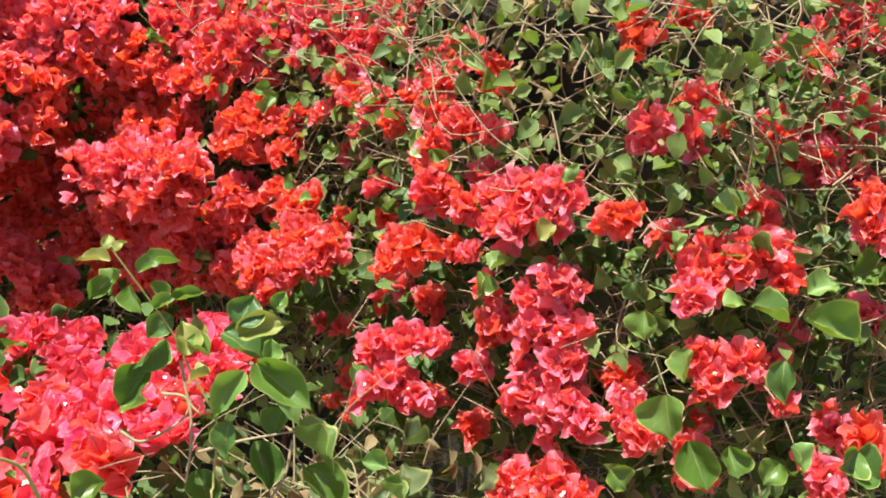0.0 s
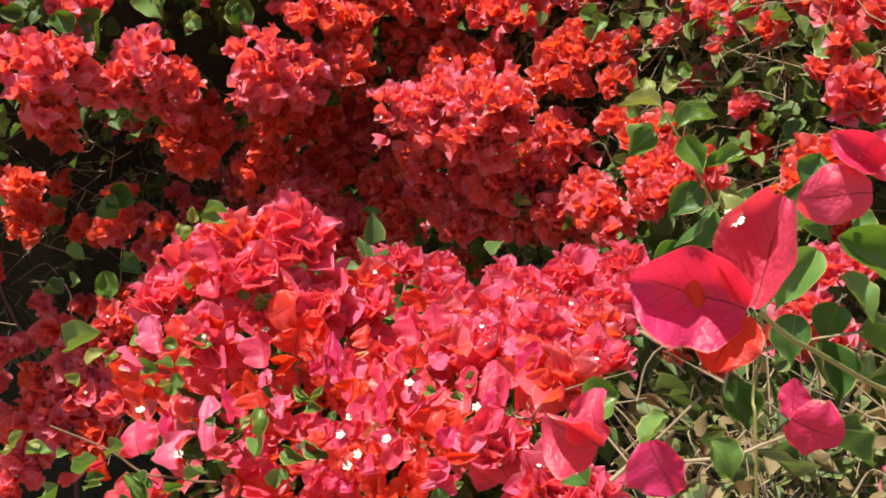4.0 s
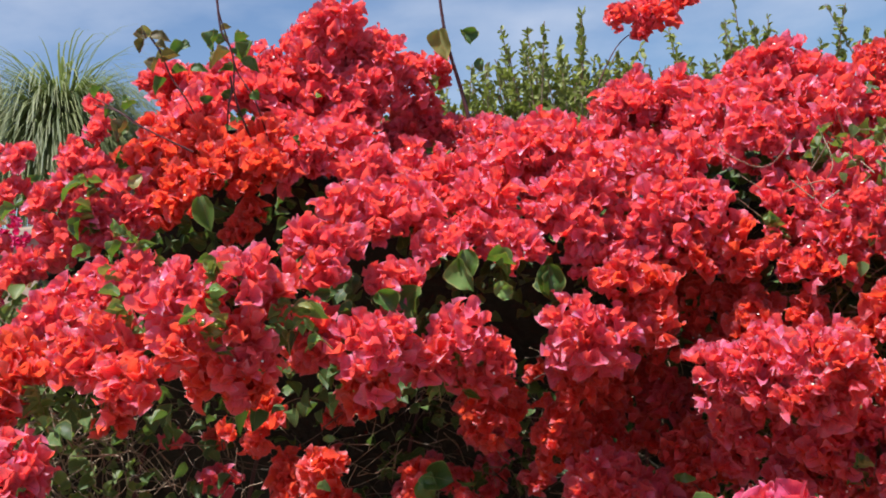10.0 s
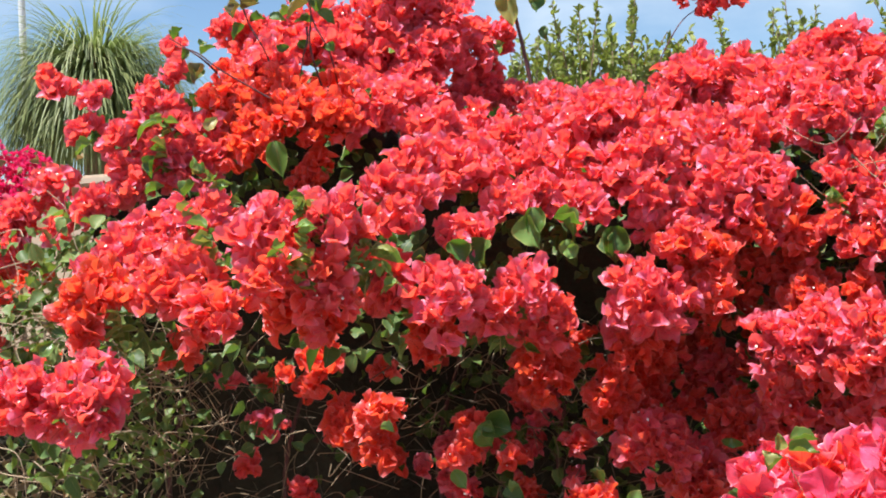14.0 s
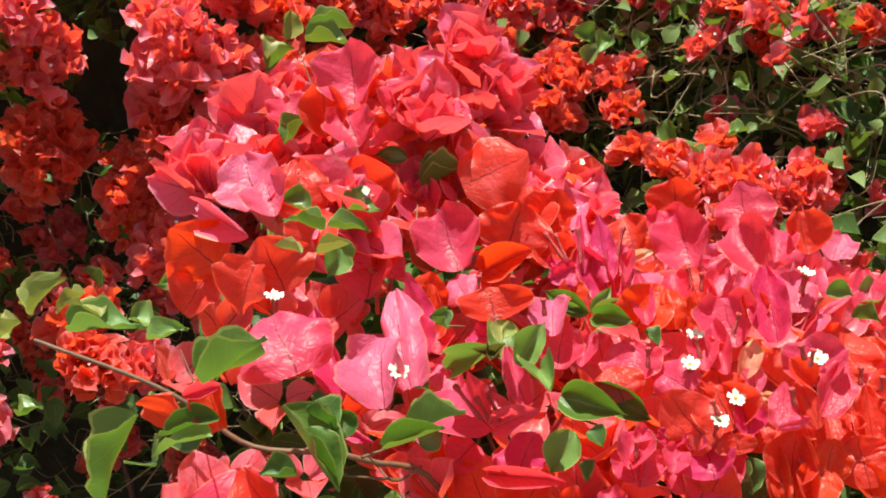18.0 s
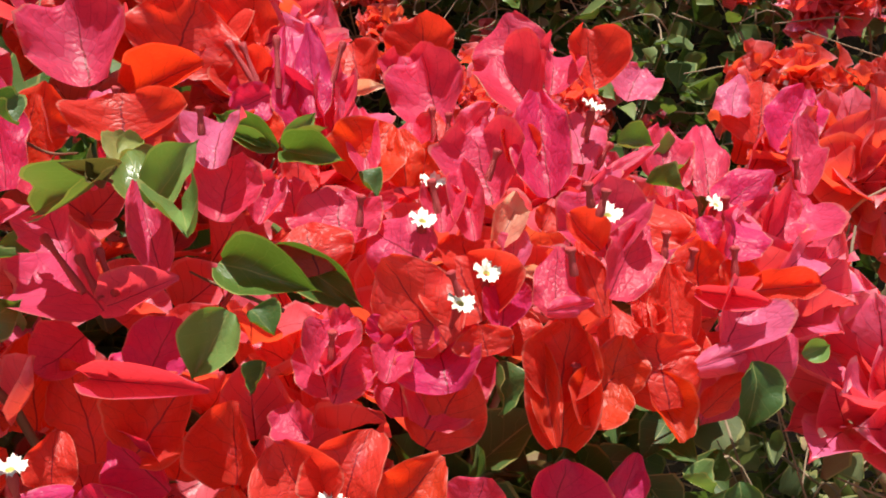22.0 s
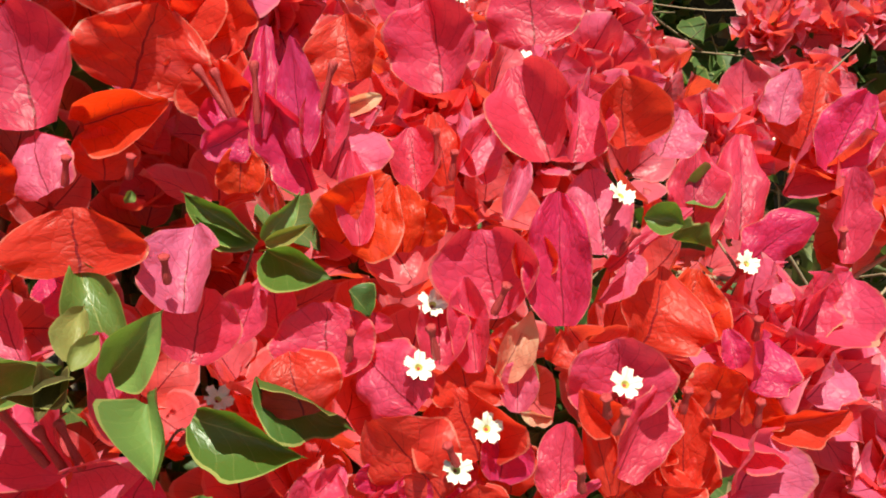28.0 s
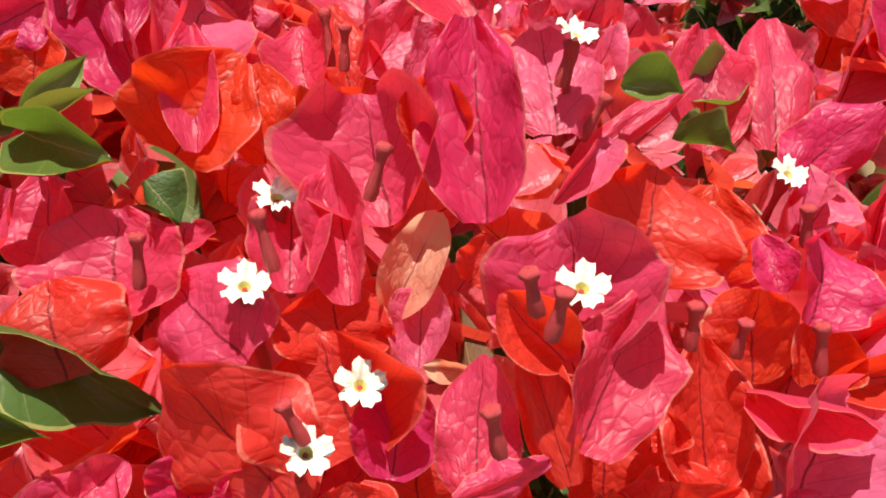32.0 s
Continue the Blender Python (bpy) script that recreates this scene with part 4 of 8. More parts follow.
near_bract(-0.5971, 0.9243, 0.9782, -0.5971, 0.9247, 0.9916, 0.0126, "r")
near_bract(-0.6052, 0.9281, 0.9568, -0.6027, 0.9276, 0.9708, 0.0280, "r")
near_bract(-0.5791, 0.9295, 0.9593, -0.5869, 0.9372, 0.9754, 0.0223, "m")
near_bract(-0.5517, 0.9284, 0.9787, -0.5538, 0.9299, 1.0013, 0.0185, "r")
near_bract(-0.5537, 0.9262, 0.9663, -0.5528, 0.9238, 0.9798, 0.0120, "o")
near_bract(-0.4822, 0.9183, 1.0179, -0.4835, 0.9191, 1.0315, 0.0171, "r")
near_bract(-0.5663, 0.9353, 0.9780, -0.5649, 0.9353, 0.9925, 0.0172, "r")
near_bract(-0.6398, 0.9979, 1.0686, -0.6364, 1.0084, 1.0883, 0.0294, "w")
near_bract(-0.6355, 0.8874, 1.0365, -0.6386, 0.9050, 1.0642, 0.0254, "w")
near_bract(-0.6477, 0.9242, 1.0338, -0.6654, 0.9399, 1.0692, 0.0136, "m")
near_bract(-0.6336, 0.9442, 1.0356, -0.6095, 0.9518, 1.0440, 0.0069, "w")
near_bract(-0.6493, 0.9086, 1.0291, -0.6303, 0.9032, 1.0368, 0.0078, "r")
near_bract(-0.6534, 0.8784, 1.0311, -0.6389, 0.8698, 1.0275, 0.0043, "m")
near_bract(-0.6673, 0.8906, 1.0470, -0.6793, 0.9059, 1.0701, 0.0367, "p")
near_bract(-0.6719, 0.9135, 0.9861, -0.7059, 0.9373, 0.9830, 0.0415, "p")
near_bract(-0.6735, 0.9138, 0.9878, -0.6884, 0.9183, 1.0068, 0.0207, "r")
near_bract(-0.6451, 0.9378, 0.9656, -0.6132, 0.9230, 0.9842, 0.0346, "o")
near_bract(-0.6927, 0.8853, 1.0278, -0.7008, 0.8840, 1.0481, 0.0128, "o")
near_bract(-0.7120, 0.8992, 1.0240, -0.7074, 0.8957, 1.0386, 0.0231, "o")
near_bract(-0.7060, 0.8808, 1.0396, -0.6935, 0.8837, 1.0431, 0.0056, "p")
near_bract(-0.6897, 0.9881, 1.1075, -0.6988, 1.0036, 1.1316, 0.0328, "w")
near_bract(-0.6703, 0.9899, 1.1035, -0.6743, 0.9911, 1.1321, 0.0279, "r")
near_bract(-0.7057, 0.9752, 1.0804, -0.7255, 0.9733, 1.0982, 0.0312, "o")
near_bract(-0.6927, 0.9656, 1.0950, -0.7181, 0.9846, 1.1084, 0.0150, "w")
near_bract(-0.6872, 0.9515, 1.0851, -0.6957, 0.9466, 1.0650, 0.0253, "r")
near_bract(-0.7088, 0.9808, 1.0789, -0.7218, 0.9766, 1.0620, 0.0269, "r")
near_bract(-0.6489, 1.0431, 1.1634, -0.6498, 1.0548, 1.1910, 0.0369, "p")
near_bract(-0.6613, 1.0525, 1.1473, -0.6654, 1.0537, 1.1730, 0.0234, "r")
near_bract(-0.6254, 1.0513, 1.1476, -0.6210, 1.0470, 1.1699, 0.0262, "o")
near_bract(-0.6021, 1.0522, 1.1354, -0.5976, 1.0522, 1.1642, 0.0349, "r")
near_bract(-0.5952, 1.0211, 1.1249, -0.5633, 1.0172, 1.1392, 0.0382, "r")
near_bract(-0.6213, 1.0411, 1.1544, -0.6161, 1.0498, 1.1763, 0.0315, "p")
near_bract(-0.6457, 1.0318, 1.1414, -0.6544, 1.0435, 1.1641, 0.0254, "p")
near_bract(-0.6780, 1.0580, 1.1522, -0.6851, 1.0674, 1.1708, 0.0237, "p")
near_bract(-0.6397, 1.0114, 1.1040, -0.6464, 1.0131, 1.1349, 0.0371, "r")
near_bract(-0.6362, 1.0065, 1.0812, -0.6347, 1.0067, 1.0996, 0.0228, "r")
near_bract(-0.5726, 1.0167, 1.0919, -0.5661, 1.0165, 1.1171, 0.0356, "r")
near_bract(-0.6025, 1.0346, 1.0988, -0.6035, 1.0352, 1.1182, 0.0325, "r")
near_bract(-0.6756, 0.9509, 1.0731, -0.6856, 0.9528, 1.0956, 0.0355, "r")
near_bract(-0.6822, 0.9789, 1.1048, -0.6881, 0.9902, 1.1226, 0.0226, "w")
near_bract(-0.6674, 0.9735, 1.0896, -0.6615, 0.9732, 1.1091, 0.0234, "r")
near_bract(-0.5507, 1.0165, 1.0858, -0.5466, 1.0165, 1.1077, 0.0265, "r")
near_leaf(-0.5784, 0.9425, 1.0478, -0.5892, 0.9531, 1.0700, 0.0138, "g")
near_leaf(-0.5801, 0.9315, 1.0488, -0.5680, 0.9318, 1.0663, 0.0120, "l")
near_leaf(-0.5728, 0.9188, 1.0494, -0.5721, 0.8968, 1.0408, 0.0127, "l")
near_leaf(-0.5604, 0.9346, 1.0355, -0.5359, 0.9199, 1.0313, 0.0158, "g")
near_leaf(-0.5456, 0.9410, 1.0411, -0.5189, 0.9381, 1.0255, 0.0127, "k")
near_leaf(-0.5436, 0.9628, 1.0682, -0.5629, 0.9719, 1.0780, 0.0098, "g")
near_leaf(-0.5420, 0.9638, 1.0686, -0.5327, 0.9638, 1.0813, 0.0065, "l")
near_leaf(-0.5427, 0.9571, 1.0683, -0.5261, 0.9470, 1.0652, 0.0110, "g")
near_leaf(-0.5459, 0.9623, 1.0684, -0.5593, 0.9681, 1.0739, 0.0043, "l")
near_leaf(-0.5419, 0.9604, 1.0692, -0.5307, 0.9575, 1.0763, 0.0043, "y")
near_leaf(-0.5911, 0.9226, 1.0564, -0.6092, 0.9509, 1.0424, 0.0121, "l")
near_leaf(-0.5891, 0.9205, 1.0585, -0.5862, 0.9326, 1.0674, 0.0074, "y")
near_leaf(-0.5886, 0.9135, 1.0604, -0.5827, 0.9200, 1.0663, 0.0050, "y")
near_leaf(-0.5913, 0.9218, 1.0528, -0.5963, 0.9064, 1.0507, 0.0068, "b")
near_leaf(-0.5904, 0.9211, 1.0545, -0.6031, 0.9105, 1.0569, 0.0056, "b")
near_leaf(-0.5588, 0.9176, 1.0248, -0.5670, 0.9177, 1.0070, 0.0151, "l")
tube(-0.5051, 0.9251, 1.0544, -0.5082, 0.9251, 1.0635)
tube(-0.5466, 1.0001, 1.0902, -0.5568, 1.0035, 1.1034)
tube(-0.5459, 0.9999, 1.0903, -0.5522, 1.0018, 1.1032)
tube(-0.5222, 0.9990, 1.0925, -0.5197, 0.9986, 1.1082)
tube(-0.5397, 0.9973, 1.0896, -0.5418, 0.9988, 1.1068)
tube(-0.4911, 0.9279, 1.0648, -0.4895, 0.9262, 1.0738)
tube(-0.5933, 0.9317, 1.0256, -0.6046, 0.9373, 1.0390)
tube(-0.5893, 0.9303, 1.0245, -0.5958, 0.9339, 1.0349)
tube(-0.5857, 0.9293, 1.0256, -0.5913, 0.9327, 1.0371)
tube(-0.4499, 0.9457, 1.0728, -0.4467, 0.9433, 1.0813)
tube(-0.4549, 0.9457, 1.0818, -0.4542, 0.9441, 1.0898)
tube(-0.4776, 0.8850, 1.0573, -0.4772, 0.8832, 1.0642)
tube(-0.4783, 0.8882, 1.0594, -0.4806, 0.8871, 1.0654)
tube(-0.5899, 0.9862, 1.0740, -0.5896, 0.9848, 1.0825)
tube(-0.5679, 0.9386, 1.0684, -0.5692, 0.9375, 1.0759)
tube(-0.5739, 0.9882, 1.0756, -0.5737, 0.9865, 1.0828)
tube(-0.4824, 0.8851, 1.0425, -0.4847, 0.8843, 1.0493)
tube(-0.4800, 0.9012, 1.0302, -0.4798, 0.8994, 1.0365)
tube(-0.4811, 0.9022, 1.0312, -0.4834, 0.9014, 1.0385)
tube(-0.4853, 0.9966, 1.0787, -0.4876, 0.9970, 1.0906)
tube(-0.4847, 0.9857, 1.0789, -0.4853, 0.9849, 1.0882)
tube(-0.4467, 0.9052, 1.0484, -0.4475, 0.9040, 1.0560)
tube(-0.4363, 0.9091, 1.0456, -0.4364, 0.9074, 1.0521)
tube(-0.4266, 0.9015, 1.0455, -0.4282, 0.9008, 1.0538)
tube(-0.5240, 0.9355, 1.0486, -0.5246, 0.9345, 1.0575)
tube(-0.4202, 0.9186, 1.0608, -0.4217, 0.9176, 1.0679)
tube(-0.5328, 0.9166, 1.0145, -0.5333, 0.9153, 1.0222)
tube(-0.4713, 0.9014, 1.0147, -0.4723, 0.8996, 1.0193)
tube(-0.3804, 0.9411, 1.0773, -0.3828, 0.9403, 1.0840)
tube(-0.5017, 0.9104, 1.0336, -0.5055, 0.9101, 1.0400)
floret(-0.5094, 0.9252, 1.0521)
floret(-0.4933, 0.9154, 1.0400)
floret(-0.5014, 0.9108, 1.0319)
floret(-0.4660, 0.9030, 1.0585)
floret(-0.5037, 0.9372, 1.0630)
floret(-0.5531, 0.9476, 1.0319)
floret(-0.4542, 1.0833, 1.1159)
floret(-0.4010, 0.9540, 1.0668)
floret(-0.6056, 0.9003, 0.9890)
floret(-0.5325, 0.9006, 0.9821)
floret(-0.5238, 0.8976, 0.9794)
floret(-0.6313, 0.8837, 1.0507)
floret(-0.6025, 1.0304, 1.1105)
floret(-0.6782, 0.9212, 1.0731)
floret(-0.6358, 1.0063, 1.0814)
floret(-0.4540, 0.9430, 1.0910)
leaf(-0.4412, 0.9502, 1.0826, -0.4306, 0.9460, 1.0813, 0.0086, "g")
leaf(-0.4235, 0.9611, 1.0723, -0.4125, 0.9560, 1.0680, 0.0083, "g")
leaf(-0.5882, 1.0556, 1.1114, -0.5813, 1.0497, 1.0983, 0.0072, "k")
leaf(-0.5232, 0.9447, 1.0635, -0.5174, 0.9411, 1.0577, 0.0078, "k")
leaf(-0.5741, 0.9755, 1.0769, -0.5754, 0.9750, 1.0732, 0.0029, "l")
leaf(-0.5557, 0.9068, 1.0265, -0.5498, 0.9033, 1.0214, 0.0085, "k")
leaf(-0.6181, 0.9959, 1.0323, -0.6088, 0.9925, 1.0277, 0.0084, "g")
leaf(-0.6150, 0.9846, 1.0046, -0.6034, 0.9819, 1.0148, 0.0098, "g")
leaf(-0.4249, 0.8923, 1.0237, -0.4222, 0.8902, 1.0045, 0.0135, "k")
leaf(-0.4896, 0.9108, 1.0172, -0.4857, 0.9087, 1.0029, 0.0089, "k")
leaf(-0.5485, 0.9211, 1.0124, -0.5518, 0.9217, 1.0035, 0.0057, "k")
leaf(-0.4104, 0.8906, 1.0262, -0.4033, 0.8886, 1.0300, 0.0061, "l")
leaf(-0.4393, 0.8963, 0.9921, -0.4318, 0.8934, 0.9869, 0.0090, "l")
leaf(-0.6270, 0.8835, 1.0303, -0.6057, 0.8765, 1.0343, 0.0085, "g")
leaf(-0.4290, 0.8860, 0.9930, -0.4281, 0.8850, 0.9818, 0.0099, "k")
leaf(-0.6623, 0.8608, 1.0336, -0.6498, 0.8557, 1.0146, 0.0084, "g")
leaf(-0.6527, 0.8654, 1.0100, -0.6572, 0.8652, 0.9872, 0.0107, "g")
leaf(-0.6488, 0.8650, 1.0300, -0.6535, 0.8679, 1.0398, 0.0093, "k")
leaf(-0.6367, 0.8654, 1.0271, -0.6148, 0.8597, 1.0347, 0.0070, "g")
leaf(-0.6101, 0.9738, 1.0082, -0.6139, 0.9762, 1.0173, 0.0067, "l")
leaf(-0.6101, 0.9738, 1.0082, -0.6014, 0.9721, 1.0155, 0.0051, "l")
leaf(-0.6294, 0.8709, 1.0091, -0.6373, 0.8731, 1.0052, 0.0026, "l")
leaf(-0.6790, 0.8874, 1.0558, -0.6995, 0.8920, 1.0438, 0.0110, "g")
leaf(-0.6716, 0.8683, 1.0389, -0.6502, 0.8610, 1.0131, 0.0117, "g")
leaf(-0.6628, 0.8660, 1.0397, -0.6522, 0.8627, 1.0317, 0.0104, "k")
leaf(-0.6652, 0.8618, 1.0181, -0.6774, 0.8648, 1.0157, 0.0076, "k")
leaf(-0.6946, 0.8739, 1.0278, -0.7169, 0.8794, 1.0231, 0.0078, "l")
leaf(-0.6927, 0.8777, 1.0328, -0.7165, 0.8836, 1.0266, 0.0079, "k")
leaf(-0.7090, 1.0280, 1.0716, -0.7429, 1.0369, 1.0696, 0.0165, "g")
leaf(-0.6687, 0.9314, 1.0899, -0.6799, 0.9348, 1.0930, 0.0045, "y")
leaf(-0.6625, 0.9298, 1.0905, -0.6486, 0.9265, 1.0942, 0.0052, "y")
leaf(-0.6129, 1.0410, 1.1237, -0.5936, 1.0367, 1.1300, 0.0090, "g")
leaf(-0.8228, 1.1050, 1.0510, -0.8042, 1.1051, 1.0703, 0.0169, "y")
leaf(-0.7921, 1.1139, 1.0579, -0.8089, 1.1153, 1.0492, 0.0126, "y")
leaf(-0.6760, 1.0837, 1.2013, -0.6488, 1.0808, 1.2011, 0.0121, "g")
leaf(-0.6817, 1.0802, 1.1958, -0.6960, 1.0810, 1.1815, 0.0121, "g")
leaf(-0.6733, 1.0546, 1.1560, -0.6827, 1.0549, 1.1411, 0.0101, "g")
leaf(-0.6138, 1.0399, 1.1295, -0.5898, 1.0374, 1.1306, 0.0114, "g")
leaf(-0.6207, 1.0488, 1.1382, -0.6381, 1.0509, 1.1403, 0.0087, "g")
leaf(-0.6590, 0.9557, 1.1015, -0.6412, 0.9539, 1.1023, 0.0083, "g")
leaf(-0.6601, 0.9518, 1.1002, -0.6779, 0.9542, 1.1041, 0.0083, "g")
leaf(-0.6540, 0.9350, 1.0926, -0.6580, 0.9349, 1.0810, 0.0114, "l")
leaf(-0.8251, 1.0931, 1.0457, -0.8304, 1.0931, 1.0334, 0.0181, "y")
leaf(-0.6185, 0.9108, 1.0686, -0.6118, 0.9098, 1.0624, 0.0087, "k")
leaf(-0.6185, 0.9342, 1.0161, -0.6073, 0.9335, 1.0211, 0.0115, "g")
leaf(-0.7145, 0.8440, 1.0395, -0.7297, 0.8444, 1.0116, 0.0176, "g")
leaf(-0.7376, 0.8468, 1.0649, -0.7153, 0.8448, 1.0682, 0.0109, "l")
leaf(-0.7483, 0.8480, 1.0688, -0.7409, 0.8489, 1.0835, 0.0106, "y")
leaf(-0.7526, 0.8484, 1.0668, -0.7584, 0.8488, 1.0612, 0.0088, "y")
leaf(-0.6957, 0.8422, 1.0509, -0.6729, 0.8410, 1.0619, 0.0120, "g")
leaf(-0.7273, 0.8458, 1.0697, -0.7383, 0.8478, 1.0762, 0.0079, "y")
leaf(-0.7129, 0.8442, 1.0634, -0.7009, 0.8435, 1.0683, 0.0071, "l")
leaf(-0.6943, 1.0780, 1.1884, -0.6979, 1.0795, 1.2027, 0.0143, "y")
leaf(-0.6745, 1.0893, 1.2096, -0.6497, 1.0885, 1.2109, 0.0124, "g")
leaf(-0.6866, 1.0857, 1.2010, -0.6849, 1.0873, 1.2176, 0.0103, "y")
leaf(-0.6288, 1.0678, 1.1532, -0.6003, 1.0663, 1.1377, 0.0182, "g")
leaf(-0.6004, 1.0668, 1.1425, -0.5841, 1.0661, 1.1371, 0.0121, "g")
leaf(-0.6132, 1.0553, 1.1381, -0.6109, 1.0547, 1.1223, 0.0119, "l")
leaf(-0.6532, 0.9847, 1.1095, -0.6353, 0.9841, 1.1106, 0.0136, "g")
leaf(-0.6675, 0.9812, 1.1079, -0.6818, 0.9822, 1.1129, 0.0114, "g")
leaf(-0.6568, 0.9488, 1.0964, -0.6524, 0.9483, 1.0823, 0.0102, "l")
leaf(-0.4007, 0.9778, 1.0798, -0.4151, 0.9783, 1.0770, 0.0130, "l")
leaf(-0.4018, 0.9749, 1.0749, -0.3892, 0.9742, 1.0644, 0.0129, "g")
leaf(-0.6732, 1.0653, 1.1606, -0.6811, 1.0654, 1.1544, 0.0120, "g")
pedicel((-0.6531, 0.8775, 0.9935), (-0.6384, 0.8816, 0.9976), (-0.6245, 0.9367, 0.9916), (-0.6150, 0.9621, 0.9922))
pedicel((-0.6450, 0.8721, 1.0270), (-0.6373, 0.8736, 1.0182), (-0.6306, 0.8756, 1.0132), (-0.6108, 0.9736, 0.9985))
pedicel((-0.6497, 0.8689, 1.0162), (-0.6379, 0.8737, 1.0145), (-0.6293, 0.8794, 1.0127))
pedicel((-0.6253, 0.8781, 1.0145), (-0.6213, 0.9388, 1.0047), (-0.6149, 0.9650, 0.9995))
pedicel((-0.6244, 0.8858, 0.9989), (-0.6192, 0.9535, 0.9899), (-0.6114, 0.9667, 0.9918))
pedicel((-0.7192, 0.9693, 1.0454), (-0.7067, 0.9196, 1.0384), (-0.7008, 0.8988, 1.0334))
pedicel((-0.6319, 0.8755, 1.0314), (-0.6336, 0.8756, 1.0254), (-0.6435, 0.8685, 1.0227))
pedicel((-0.6143, 1.0469, 1.1211), (-0.6153, 1.0347, 1.1094), (-0.6161, 1.0286, 1.0981))
pedicel((-0.6788, 1.0839, 1.1951), (-0.6685, 1.0744, 1.1703), (-0.6541, 1.0524, 1.1453))
pedicel((-0.7011, 1.0817, 1.1602), (-0.6735, 1.0626, 1.1568), (-0.6556, 1.0525, 1.1453))
pedicel((-0.5691, 0.9215, 1.0336), (-0.5629, 0.9366, 1.0306), (-0.5565, 0.9284, 1.0288), (-0.5442, 0.9249, 1.0252))
pedicel((-0.5439, 0.9657, 1.0657), (-0.5458, 0.9627, 1.0610), (-0.5491, 0.9549, 1.0569))
pedicel((-0.5981, 0.9625, 1.0608), (-0.6060, 0.9692, 1.0602), (-0.6146, 0.9628, 1.0633))
for c in [
    (-0.491, 1.332, 1.079, 0.034),
    (-0.425, 1.401, 1.078, 0.034),
    (-0.391, 1.370, 1.077, 0.034),
    (-0.338, 1.412, 1.077, 0.034),
    (-0.281, 1.457, 1.078, 0.034),
    (-0.307, 1.308, 1.077, 0.034),
    (-0.368, 1.250, 1.080, 0.032),
    (-0.419, 1.214, 1.082, 0.031),
    (-0.473, 1.175, 1.091, 0.030),
    (-0.528, 1.104, 1.110, 0.027),
    (-0.358, 1.156, 1.082, 0.029),
    (-0.409, 1.128, 1.087, 0.023),
    (-0.686, 1.154, 1.165, 0.029),
    (-0.648, 1.123, 1.171, 0.028),
    (-0.614, 1.143, 1.174, 0.029),
    (-0.510, 1.444, 1.079, 0.032),
    (-0.673, 1.089, 1.143, 0.027),
    (-0.701, 1.104, 1.144, 0.023),
    (-0.719, 1.080, 1.123, 0.023),
    (-0.259, 1.347, 1.077, 0.034),
    (-0.309, 1.186, 1.081, 0.030),
    (-0.653, 1.019, 1.103, 0.025),
    (-0.609, 1.067, 1.123, 0.032),
    (-0.565, 1.086, 1.118, 0.032),
    (-0.534, 1.138, 1.115, 0.033),
    (-0.551, 1.382, 1.079, 0.034),
    (-0.503, 1.094, 1.093, 0.032),
    (-0.444, 1.133, 1.082, 0.033),
    (-0.484, 1.313, 1.081, 0.032),
    (-0.402, 1.102, 1.080, 0.032),
    (-0.392, 1.290, 1.080, 0.031),
    (-0.351, 1.234, 1.081, 0.030),
    (-0.350, 1.476, 1.082, 0.029),
    (-0.303, 1.101, 1.084, 0.026),
    (-0.575, 1.092, 1.176, 0.032),
    (-0.607, 1.062, 1.140, 0.031),
    (-0.384, 0.951, 1.024, 0.028),
    (-0.347, 0.937, 1.006, 0.027),
    (-0.311, 0.928, 0.997, 0.022),
    (-0.329, 0.978, 1.072, 0.028),
]:
    cluster(c[0], c[1], c[2] - (0.026 if c[1] > 1.09 and c[0] > -0.52 else 0), c[3], mound)


